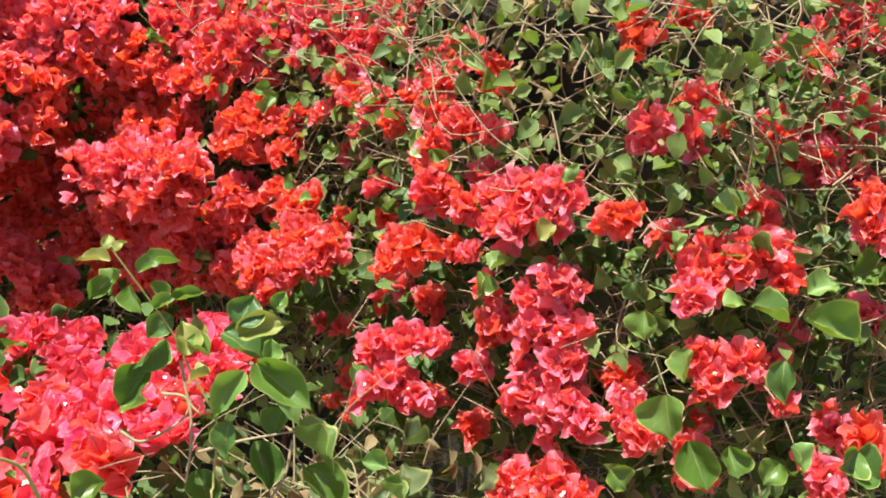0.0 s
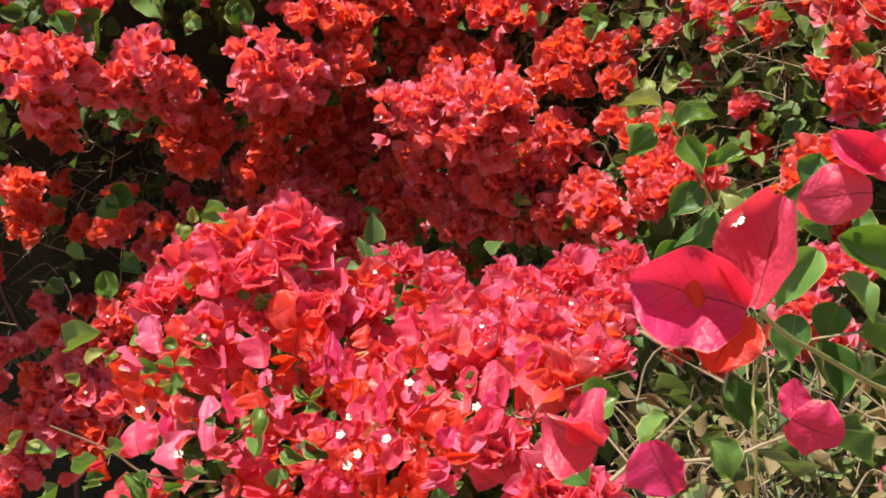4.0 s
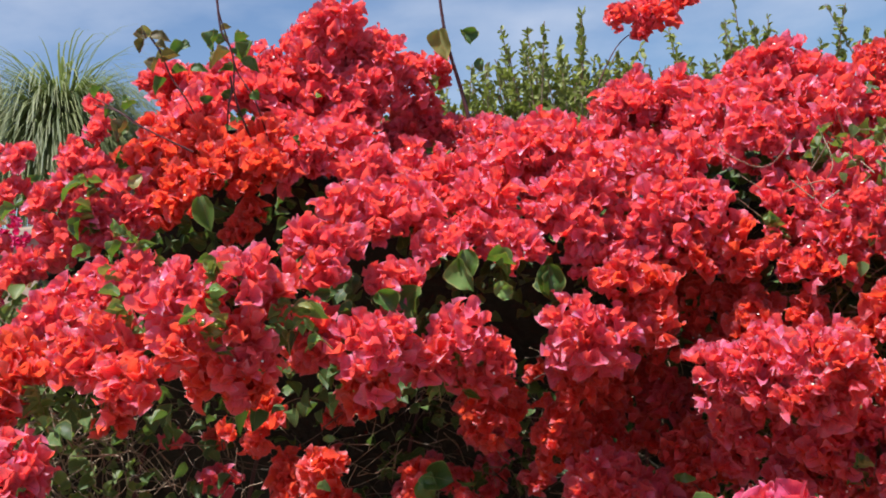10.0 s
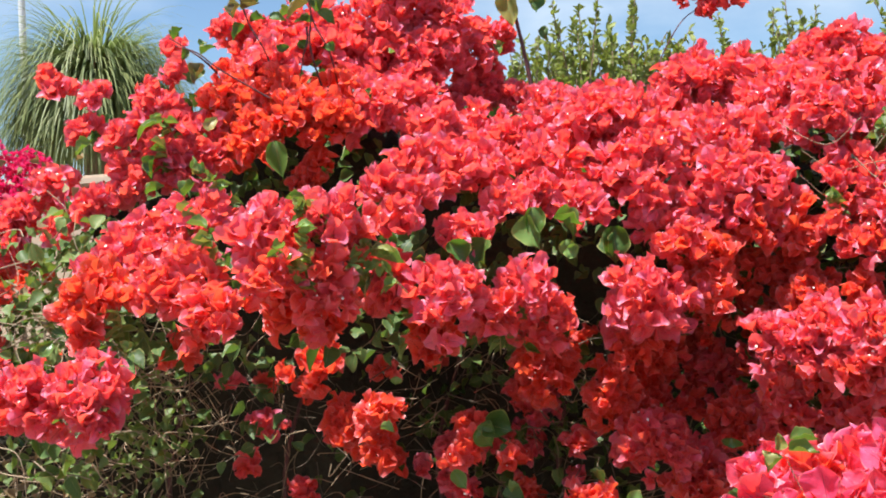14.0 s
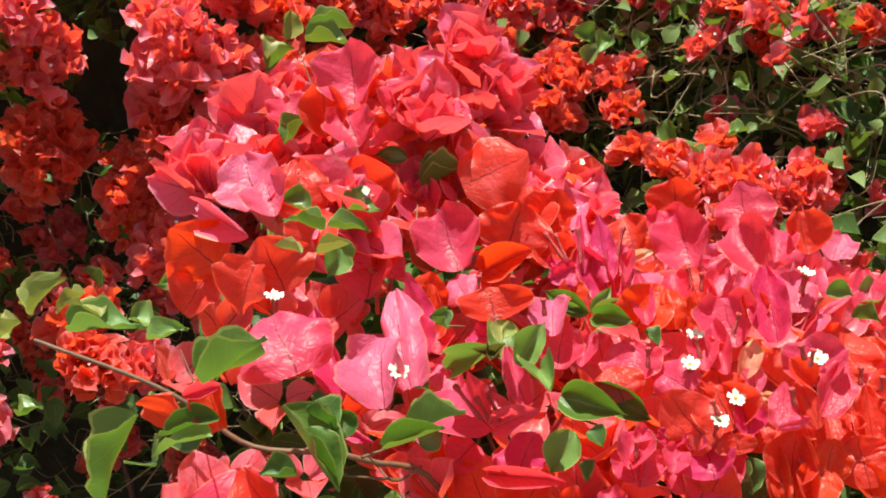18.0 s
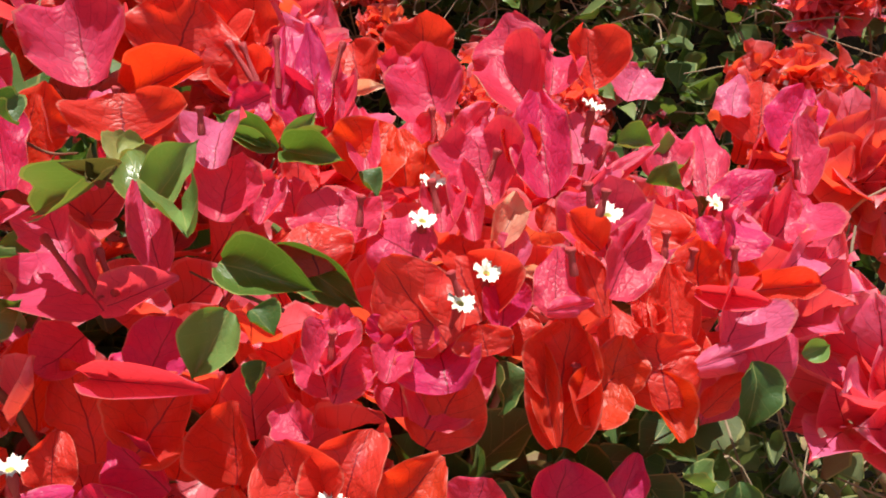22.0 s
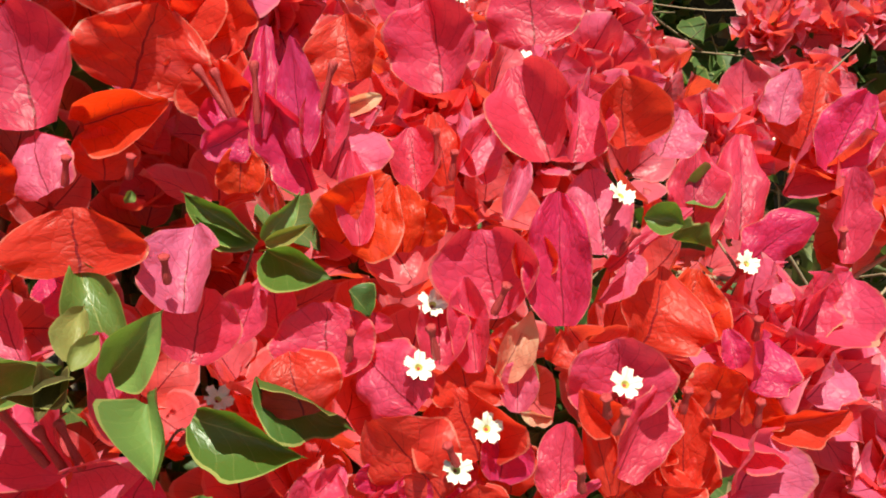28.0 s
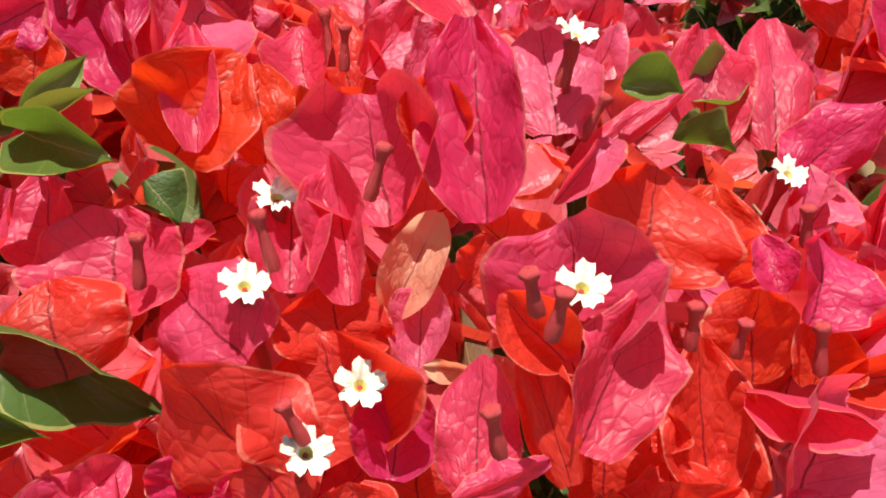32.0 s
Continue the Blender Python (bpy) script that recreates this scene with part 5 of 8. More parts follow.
def under_layer():
    """Flowers below the outer bracts, which fill the bush."""
    b = np.array(near_bases)
    rep = np.repeat(b, 1, axis=0)
    rep = rep + rng.normal(size=rep.shape) * 0.010 + np.array([0, 0.046, -0.050])
    rep = rep[~((rep[:, 0] > -0.50) & (rep[:, 2] < 1.01))]
    axes = np.array([0, -0.45, 0.75]) + 0.35 * rng.normal(size=rep.shape)
    at, rot, size = flowers(rep, axes, 0.018, 0.028)
    part("inner_bloom", scatter("inner_bloom", PETALS[1], MID_SHAPES, at, rot, size), mound, "red bracts inside the bush", "stuff")
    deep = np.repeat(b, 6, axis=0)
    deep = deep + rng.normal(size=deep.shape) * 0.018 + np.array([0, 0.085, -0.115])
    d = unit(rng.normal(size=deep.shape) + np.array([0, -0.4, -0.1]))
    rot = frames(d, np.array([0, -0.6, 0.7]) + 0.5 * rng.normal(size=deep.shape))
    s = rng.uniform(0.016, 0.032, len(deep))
    part("inner_foliage", scatter("inner_foliage", LEAF_FAR, FAR_LEAVES, deep, rot, np.stack([s * 0.75, s, s], 1)), mound, "leaves inside the bush, green darkened as shade", "stuff")
    ways = []
    inner = b[(b[:, 0] > -0.62) & (b[:, 0] < -0.42) & (b[:, 1] > 0.94)]
    for k in range(50):
        p = inner[rng.randint(len(inner))] + np.array([0, 0.06, -0.08])
        e = np.array([-0.52 + 0.05 * rng.normal(), 1.12 + 0.04 * rng.normal(), 0.5])
        mid = 0.55 * p + 0.45 * e + 0.03 * rng.normal(size=3)
        ways.append(bend([e, mid, p], 5))
    part("branchwork", mesh("branchwork", *tubes(ways, [(0.006, 0.0012)] * len(ways)), None, TWIG), mound, "thin brown branches", "stuff")
    foot = [bend([(-0.52 + 0.1 * k, 1.15, 0.0), (-0.5 + 0.06 * k, 1.13, 0.3), (-0.5, 1.12, 0.55)], 5) for k in (-1, 0, 1)]
    for way in foot:
        part("stem", mesh("stem", *tubes([way], [(0.014, 0.007)], 8), None, TWIG), mound)


under_layer()

# ---- the arching spray and the green shoot ----
near_bract(-0.2581, 0.3667, 1.3089, -0.2828, 0.3694, 1.3171, 0.0230, "m", 0, spray)
near_bract(-0.2568, 0.3674, 1.3090, -0.2483, 0.3761, 1.3315, 0.0174, "p", 0, spray)
near_bract(-0.2588, 0.3685, 1.3076, -0.2660, 0.3634, 1.2956, 0.0160, "r", 0, spray)
near_bract(-0.2687, 0.3671, 1.3074, -0.2753, 0.3674, 1.3182, 0.0097, "o", 0, spray)
near_bract(-0.2212, 0.4168, 1.3261, -0.2409, 0.4161, 1.3250, 0.0168, "p", 0, spray)
near_bract(-0.2190, 0.4187, 1.3322, -0.2308, 0.4207, 1.3410, 0.0096, "m", 0, spray)
near_bract(-0.2151, 0.4184, 1.3289, -0.2160, 0.4229, 1.3428, 0.0136, "p", 0, spray)
near_bract(-0.2057, 0.4180, 1.3256, -0.2032, 0.4256, 1.3418, 0.0141, "p", 0, spray)
near_bract(-0.2068, 0.2388, 1.3509, -0.1939, 0.2422, 1.3530, 0.0132, "r", 0, spray)
near_bract(-0.2049, 0.2394, 1.3572, -0.1920, 0.2453, 1.3593, 0.0061, "w", 0, spray)
near_bract(-0.2077, 0.2397, 1.3569, -0.2092, 0.2435, 1.3658, 0.0059, "p", 0, spray)
near_bract(-0.2068, 0.2395, 1.3507, -0.2129, 0.2387, 1.3537, 0.0090, "o", 0, spray)
near_bract(-0.2178, 0.2519, 1.3409, -0.2226, 0.2535, 1.3471, 0.0084, "p", 0, spray)
near_bract(-0.2155, 0.2523, 1.3400, -0.2124, 0.2546, 1.3482, 0.0086, "r", 0, spray)
near_bract(-0.2147, 0.2536, 1.3470, -0.2157, 0.2557, 1.3521, 0.0045, "p", 0, spray)
near_bract(-0.2284, 0.2334, 1.3397, -0.2361, 0.2295, 1.3319, 0.0112, "r", 0, spray)
near_bract(-0.2270, 0.2335, 1.3395, -0.2196, 0.2319, 1.3330, 0.0125, "o", 0, spray)
near_bract(-0.2296, 0.2323, 1.3410, -0.2367, 0.2346, 1.3466, 0.0037, "p", 0, spray)
near_bract(-0.2289, 0.2317, 1.3386, -0.2337, 0.2343, 1.3429, 0.0032, "w", 0, spray)
floret(-0.2609, 0.3682, 1.3289, spray, 0.65)
floret(-0.2314, 0.2296, 1.3449, spray, 0.30)
twig((-0.2555, 0.3685, 1.3084), (-0.2440, 0.3997, 1.2929), (-0.2318, 0.4208, 1.2815), (-0.2101, 0.4524, 1.2618), (-0.1943, 0.4738, 1.2497), (-0.1747, 0.4819, 1.2285), (-0.1530, 0.4904, 1.2084))
twig((-0.2066, 0.2393, 1.3508), (-0.1971, 0.3233, 1.3213), (-0.1928, 0.4059, 1.2881), (-0.1943, 0.4739, 1.2503))
twig((-0.2276, 0.2337, 1.3425), (-0.2272, 0.2357, 1.3376), (-0.2265, 0.2507, 1.3259), (-0.2244, 0.2777, 1.3069))
twig((-0.2119, 0.4186, 1.3251), (-0.2032, 0.4286, 1.3187), (-0.1911, 0.4478, 1.3054), (-0.1857, 0.4546, 1.2868))
twig((-0.2160, 0.2523, 1.3402), (-0.2035, 0.3420, 1.3066), (-0.1894, 0.4750, 1.2524))
twig((-0.1530, 0.4904, 1.2084), (-0.1230, 0.5204, 0.9), (-0.1030, 0.5504, 0.4), (-0.1130, 0.5904, 0.0))
near_bract(-0.2125, 0.5860, 1.2005, -0.1899, 0.5867, 1.1877, 0.0269, "m", 0, spray)
near_bract(-0.2125, 0.5860, 1.2005, -0.2096, 0.5917, 1.2166, 0.0147, "m", 0, spray)
near_bract(-0.2946, 0.5707, 1.1924, -0.3187, 0.5706, 1.2050, 0.0293, "p", 0, spray)
near_bract(-0.2946, 0.5707, 1.1924, -0.2992, 0.5773, 1.2157, 0.0195, "p", 0, spray)
near_bract(-0.2729, 0.5746, 1.1938, -0.2636, 0.5700, 1.1686, 0.0269, "m", 0, spray)
leaf(-0.1865, 0.3553, 1.2888, -0.1893, 0.3596, 1.3030, 0.0111, "l", spray)
leaf(-0.1649, 0.3542, 1.2720, -0.1623, 0.3586, 1.2841, 0.0078, "g", spray)
leaf(-0.2013, 0.4045, 1.2635, -0.1801, 0.4052, 1.2557, 0.0191, "g", spray)
leaf(-0.2176, 0.4061, 1.2798, -0.2009, 0.4100, 1.2851, 0.0096, "g", spray)
leaf(-0.1965, 0.4165, 1.3146, -0.1918, 0.4155, 1.3082, 0.0072, "l", spray)
leaf(-0.2580, 0.8045, 1.3193, -0.2840, 0.8039, 1.3239, 0.0112, "y", green)
leaf(-0.2460, 0.8359, 1.3031, -0.2265, 0.8416, 1.3117, 0.0137, "g", green)
leaf(-0.2618, 0.8162, 1.3026, -0.2790, 0.8100, 1.2867, 0.0152, "g", green)
leaf(-0.2435, 0.8020, 1.3005, -0.2327, 0.7967, 1.2785, 0.0149, "g", green)
leaf(-0.2253, 0.8002, 1.2834, -0.2066, 0.8041, 1.2879, 0.0112, "g", green)
leaf(-0.2655, 0.8246, 1.3246, -0.2656, 0.8302, 1.3374, 0.0096, "y", green)
leaf(-0.2542, 0.8070, 1.3264, -0.2467, 0.8115, 1.3350, 0.0093, "y", green)
leaf(-0.2617, 0.8396, 1.3042, -0.2714, 0.8335, 1.2847, 0.0183, "g", green)
leaf(-0.2487, 0.8604, 1.3031, -0.2176, 0.8630, 1.3069, 0.0125, "g", green)
leaf(-0.2436, 0.8621, 1.2880, -0.2298, 0.8560, 1.2666, 0.0126, "l", green)
leaf(-0.2263, 0.8659, 1.2724, -0.1968, 0.8684, 1.2763, 0.0102, "g", green)
leaf(-0.2290, 0.8658, 1.2595, -0.2520, 0.8595, 1.2404, 0.0204, "k", green)
leaf(-0.2112, 0.8395, 1.2320, -0.2155, 0.8525, 1.2609, 0.0215, "y", green)
leaf(-0.2056, 0.8604, 1.2346, -0.2110, 0.8715, 1.2592, 0.0119, "y", green)
leaf(-0.2246, 0.8259, 1.2512, -0.2492, 0.8181, 1.2272, 0.0194, "k", green)
leaf(-0.2390, 0.8291, 1.2252, -0.2638, 0.8191, 1.1939, 0.0254, "k", green)
leaf(-0.2538, 0.8624, 1.1852, -0.2730, 0.8579, 1.1720, 0.0225, "l", green)
leaf(-0.1658, 0.8294, 1.2609, -0.1516, 0.8404, 1.2843, 0.0291, "k", green)
leaf(-0.1382, 0.8387, 1.2727, -0.1275, 0.8448, 1.2856, 0.0130, "g", green)
leaf(-0.1670, 0.8345, 1.2514, -0.1235, 0.8403, 1.2615, 0.0212, "y", green)
leaf(-0.1846, 0.8523, 1.2461, -0.1459, 0.8468, 1.2243, 0.0343, "k", green)
leaf(-0.1420, 0.8120, 1.2374, -0.1376, 0.8195, 1.2536, 0.0167, "l", green)
leaf(-0.1495, 0.8133, 1.2337, -0.1045, 0.8028, 1.1946, 0.0288, "g", green)
leaf(-0.1425, 0.8412, 1.2007, -0.1156, 0.8345, 1.1758, 0.0209, "l", green)
leaf(-0.1598, 0.8215, 1.2232, -0.1885, 0.8101, 1.1877, 0.0227, "l", green)
leaf(-0.1275, 0.8506, 1.1625, -0.0880, 0.8416, 1.1290, 0.0384, "g", green)
leaf(-0.1197, 0.8517, 1.1258, -0.0841, 0.8413, 1.0880, 0.0311, "g", green)
leaf(-0.1562, 0.8402, 1.1570, -0.1465, 0.8282, 1.1159, 0.0262, "k", green)
leaf(-0.2857, 0.8379, 1.1211, -0.3118, 0.8322, 1.1041, 0.0265, "g", green)
leaf(-0.2536, 0.8121, 1.1139, -0.2788, 0.8042, 1.0896, 0.0257, "l", green)
leaf(-0.3262, 0.7781, 1.0977, -0.3038, 0.7739, 1.0817, 0.0248, "k", green)
leaf(-0.1045, 0.8157, 1.0955, -0.0994, 0.8085, 1.0710, 0.0258, "g", green)
leaf(-0.0752, 0.8152, 1.1137, -0.0577, 0.8072, 1.0854, 0.0215, "g", green)
leaf(-0.0675, 0.8400, 1.1396, -0.0454, 0.8379, 1.1307, 0.0178, "l", green)
leaf(-0.0503, 0.8018, 1.1369, -0.0333, 0.7962, 1.1168, 0.0170, "g", green)
leaf(-0.1727, 0.8169, 1.1822, -0.1805, 0.8074, 1.1512, 0.0245, "k", green)
leaf(-0.1373, 0.8646, 1.1759, -0.1500, 0.8568, 1.1512, 0.0238, "k", green)
leaf(-0.1897, 0.8286, 1.2212, -0.2100, 0.8257, 1.2135, 0.0164, "y", green)
leaf(-0.2127, 0.8450, 1.2426, -0.1917, 0.8420, 1.2305, 0.0166, "g", green)
leaf(-0.2127, 0.8599, 1.1221, -0.1991, 0.8503, 1.0888, 0.0263, "k", green)
leaf(-0.1568, 0.8041, 1.1091, -0.1320, 0.7965, 1.0818, 0.0287, "k", green)
leaf(-0.2281, 0.7907, 1.1057, -0.2116, 0.7842, 1.0827, 0.0243, "g", green)
part("twig", mesh("twig", *tubes([bend([(-0.237, 0.851, 1.195), (-0.215, 0.850, 1.189), (-0.212, 0.841, 1.152), (-0.216, 0.834, 1.123)])], [(0.0016, 0.0009)], 6), None, TWIG), green)
part("twig", mesh("twig", *tubes([bend([(-0.206, 0.840, 1.147), (-0.169, 0.843, 1.156), (-0.125, 0.846, 1.163)])], [(0.0016, 0.0009)], 6), None, TWIG), green)
part("twig", mesh("twig", *tubes([bend([(-0.278, 0.822, 1.076), (-0.216, 0.825, 1.081), (-0.191, 0.827, 1.090), (-0.171, 0.830, 1.097)])], [(0.0016, 0.0009)], 6), None, TWIG), green)
part("twig", mesh("twig", *tubes([bend([(-0.292, 0.819, 1.065), (-0.259, 0.827, 1.094), (-0.231, 0.834, 1.121)])], [(0.0016, 0.0009)], 6), None, TWIG), green)
part("twig", mesh("twig", *tubes([bend([(-0.127, 0.844, 1.156), (-0.135, 0.837, 1.123), (-0.161, 0.828, 1.090)])], [(0.0016, 0.0009)], 6), None, TWIG), green)
part("twig", mesh("twig", *tubes([bend([(-0.271, 0.843, 1.164), (-0.252, 0.841, 1.156), (-0.220, 0.846, 1.173), (-0.212, 0.850, 1.189)])], [(0.0016, 0.0009)], 6), None, TWIG), green)
part("twig", mesh("twig", *tubes([bend([(-0.221, 0.858, 1.222), (-0.214, 0.850, 1.189), (-0.203, 0.847, 1.177)])], [(0.0016, 0.0009)], 6), None, TWIG), green)
part("stem", mesh("stem", *tubes([bend([(-0.2634, 0.8236, 1.3266), (-0.2458, 0.8289, 1.2963), (-0.2244, 0.8420, 1.2535), (-0.2076, 0.8445, 1.2114), (-0.1903, 0.8468, 1.1682), (-0.1955, 0.8452, 1.1167), (-0.1927, 0.8404, 1.0473), (-0.17, 0.93, 0.5), (-0.16, 0.96, 0.0)])], [(0.0007, 0.0015)], 7), None, STEM), green)
part("stem", mesh("stem", *tubes([bend([(-0.772, 0.939, 1.051), (-0.731, 0.934, 1.038), (-0.709, 0.932, 1.028), (-0.684, 0.929, 1.013), (-0.641, 0.924, 1.010), (-0.60, 0.95, 0.98), (-0.55, 1.05, 0.8)])], [(0.0008, 0.0014)], 7), None, PEDICEL), mound)



def shoot_foliage():
    """Dusty leaves, dry leaves and twigs low on the green shoot, which hide its foot."""
    n = 300
    p = np.stack([rng.normal(-0.17, 0.085, n), rng.uniform(0.92, 1.22, n), rng.uniform(0.68, 1.04, n)], 1)
    rot = frames(unit(rng.normal(size=p.shape) + np.array([0, -0.6, -0.3])), np.array([0, -0.6, 0.5]) + 0.8 * rng.normal(size=p.shape))
    s = rng.uniform(0.014, 0.044, n)
    part("foliage", scatter("foliage", LEAF_DUSTY, LEAF_SHAPES, p, rot, np.stack([s * rng.uniform(0.45, 0.8, n), s, s * 1.3], 1)), green, "crowded dusty leaves at the shoot's foot", "stuff")
    n = 420
    p = np.stack([rng.normal(-0.17, 0.10, n), rng.uniform(0.93, 1.20, n), rng.uniform(0.72, 1.04, n)], 1)
    rot = frames(unit(rng.normal(size=p.shape)), rng.normal(size=p.shape))
    s = rng.uniform(0.012, 0.034, n)
    part("litter", scatter("litter", DRY, FAR_LEAVES, p, rot, np.stack([s * 0.5, s, s], 1)), green, "dry curled leaves", "stuff")
    ways = []
    for k in range(260):
        a = np.array([rng.normal(-0.17, 0.10), rng.uniform(0.93, 1.18), rng.uniform(0.70, 1.05)])
        d = unit(rng.normal(size=3) * np.array([1, 0.5, 0.9]))
        length = rng.uniform(0.03, 0.13)
        ways.append(bend([a, a + d * length * 0.5 + 0.014 * rng.normal(size=3), a + d * length + 0.02 * rng.normal(size=3)], 4))
    part("brushwood", mesh("brushwood", *tubes(ways, [(0.0011, 0.0004)] * len(ways), 4), None, TWIG), green, "dry tan twigs", "stuff")


shoot_foliage()

# ---- the hedge's flower clusters ----
# tone 2 on the crest puts its sunlit pink into the colour
cluster(-1.363, 2.270, 1.966, 0.072, tone=2)
cluster(-1.261, 2.287, 1.930, 0.054, tone=2)
cluster(-1.410, 2.270, 1.874, 0.084, tone=2)
cluster(-1.286, 2.309, 1.847, 0.084, tone=2)
cluster(-1.202, 2.371, 1.872, 0.061, tone=2)
cluster(-1.482, 2.238, 1.836, 0.072, tone=2)
cluster(-1.354, 2.258, 1.764, 0.095, tone=2)
cluster(-1.250, 2.367, 1.765, 0.074, tone=2)
cluster(-1.544, 2.196, 1.828, 0.071, tone=2)
cluster(-1.627, 2.213, 1.883, 0.061, tone=2)
cluster(-1.609, 2.055, 1.797, 0.068, tone=2)
cluster(-1.607, 1.939, 1.728, 0.064, tone=0)
cluster(-1.520, 1.952, 1.693, 0.074, tone=0)
cluster(-1.439, 1.976, 1.683, 0.074, tone=0)
cluster(-1.366, 2.018, 1.678, 0.064, tone=2)
cluster(-1.644, 1.907, 1.713, 0.043, tone=0)
cluster(-1.578, 1.909, 1.636, 0.063, tone=0)
cluster(-1.653, 1.889, 1.613, 0.063, tone=2)
cluster(-1.705, 1.882, 1.675, 0.053, tone=2)
cluster(-1.756, 1.868, 1.705, 0.043, tone=2)
cluster(-1.796, 1.861, 1.646, 0.043, tone=2)
cluster(-1.718, 1.868, 1.591, 0.053, tone=2)
cluster(-1.881, 1.854, 1.658, 0.032, tone=2)
cluster(-1.778, 1.861, 1.566, 0.053, tone=2)
cluster(-1.956, 1.857, 1.557, 0.044, tone=2)
cluster(-1.868, 1.854, 1.525, 0.043, tone=2)
cluster(-2.014, 1.856, 1.508, 0.044, tone=2)
cluster(-2.122, 1.861, 1.483, 0.067, tone=2)
cluster(-2.163, 1.853, 1.431, 0.067, tone=0)
cluster(-2.051, 1.855, 1.389, 0.055, tone=0)
cluster(-1.937, 1.849, 1.480, 0.033, tone=2)
cluster(-1.934, 1.850, 1.750, 0.022, tone=2)
cluster(-1.859, 1.851, 1.739, 0.022, tone=2)
cluster(-1.960, 1.850, 1.777, 0.013)
cluster(-1.733, 1.923, 1.821, 0.016, tone=2)
cluster(-1.709, 1.896, 1.769, 0.022, tone=2)
cluster(-1.722, 2.110, 1.898, 0.018, tone=2)
cluster(-1.594, 1.738, 1.471, 0.067, tone=2)
cluster(-1.649, 1.712, 1.451, 0.058, tone=2)
cluster(-1.685, 1.661, 1.397, 0.075, tone=2)
cluster(-1.631, 1.503, 1.336, 0.060, tone=0)
cluster(-1.657, 1.469, 1.311, 0.034, tone=0)
cluster(-1.510, 1.503, 1.358, 0.066, tone=1)
cluster(-1.433, 1.469, 1.324, 0.048, tone=1)
cluster(-1.349, 1.475, 1.443, 0.055, tone=2)
cluster(-1.286, 1.510, 1.443, 0.056, tone=2)
cluster(-1.330, 1.475, 1.378, 0.055, tone=1)
cluster(-1.283, 1.518, 1.354, 0.056, tone=1)
cluster(-1.257, 1.578, 1.415, 0.050, tone=1)
cluster(-1.347, 1.529, 1.311, 0.049, tone=0)
cluster(-1.241, 1.659, 1.359, 0.043, tone=1)
cluster(-1.240, 1.666, 1.324, 0.035, tone=1)
cluster(-1.327, 1.595, 1.295, 0.034, tone=0)
cluster(-1.155, 1.672, 1.322, 0.063, tone=2)
cluster(-1.121, 1.707, 1.335, 0.045, tone=2)
cluster(-1.181, 1.751, 1.256, 0.045, tone=0)
cluster(-1.051, 1.794, 1.330, 0.056, tone=2)
cluster(-1.018, 1.837, 1.296, 0.057, tone=1)
cluster(-1.051, 1.993, 1.187, 0.060, tone=0)
cluster(-1.085, 1.756, 1.302, 0.037, tone=1)
cluster(-1.470, 1.922, 1.206, 0.056, tone=0)
cluster(-1.406, 1.956, 1.094, 0.056, tone=0)
cluster(-1.610, 1.421, 1.230, 0.048, tone=2)
cluster(-1.684, 1.426, 1.209, 0.049, tone=2)
cluster(-1.772, 1.438, 1.194, 0.059, tone=2)
cluster(-1.593, 1.416, 1.182, 0.048, tone=2)
cluster(-2.141, 1.833, 1.277, 0.055, tone=0)
cluster(-2.160, 1.821, 1.204, 0.033, tone=0)
cluster(-1.633, 1.723, 1.259, 0.026, tone=0)
cluster(-1.232, 2.040, 1.616, 0.074, tone=2)
cluster(-1.198, 2.209, 1.647, 0.068, tone=2)
cluster(-1.206, 1.859, 1.551, 0.067, tone=2)
cluster(-1.158, 1.939, 1.548, 0.069, tone=2)
cluster(-1.119, 2.046, 1.581, 0.062, tone=2)
cluster(-1.067, 2.118, 1.610, 0.064, tone=2)
cluster(-1.206, 1.735, 1.477, 0.045, tone=2)
cluster(-1.229, 1.682, 1.463, 0.035, tone=2)
cluster(-1.255, 1.715, 1.513, 0.027, tone=2)
cluster(-1.153, 1.784, 1.427, 0.032)
cluster(-1.121, 1.825, 1.438, 0.021)
cluster(-1.088, 1.900, 1.484, 0.039, tone=2)
cluster(-1.486, 1.975, 1.546, 0.032, tone=0)
cluster(-1.446, 1.977, 1.596, 0.027, tone=0)
cluster(-0.978, 2.101, 1.603, 0.083, tone=2)
cluster(-0.896, 2.115, 1.613, 0.083, tone=2)
cluster(-1.011, 2.011, 1.542, 0.070, tone=2)
cluster(-0.912, 1.997, 1.517, 0.078, tone=2)
cluster(-0.827, 2.055, 1.548, 0.079, tone=2)
cluster(-0.812, 2.230, 1.634, 0.076, tone=2)
cluster(-0.741, 2.153, 1.585, 0.072, tone=2)
cluster(-0.745, 2.364, 1.715, 0.091, tone=2)
cluster(-0.787, 2.367, 1.750, 0.069, tone=2)
cluster(-0.670, 2.331, 1.712, 0.077, tone=2)
cluster(-0.662, 2.149, 1.594, 0.071, tone=2)
cluster(-0.709, 2.072, 1.504, 0.069, tone=2)
cluster(-0.788, 2.034, 1.464, 0.068, tone=2)
cluster(-0.635, 2.081, 1.506, 0.058, tone=2)
cluster(-0.562, 2.307, 1.747, 0.065, tone=2)
cluster(-0.512, 2.286, 1.759, 0.053, tone=2)
cluster(-0.552, 2.151, 1.638, 0.070, tone=2)
cluster(-0.929, 2.163, 1.658, 0.064, tone=2)
cluster(-0.833, 2.002, 1.471, 0.058, tone=2)
cluster(-0.960, 1.950, 1.476, 0.058, tone=2)
cluster(-1.035, 1.938, 1.498, 0.039, tone=2)
cluster(-0.756, 2.055, 1.423, 0.059, tone=2)
cluster(-0.801, 1.961, 1.400, 0.049, tone=1)
cluster(-0.733, 2.000, 1.374, 0.040, tone=0)
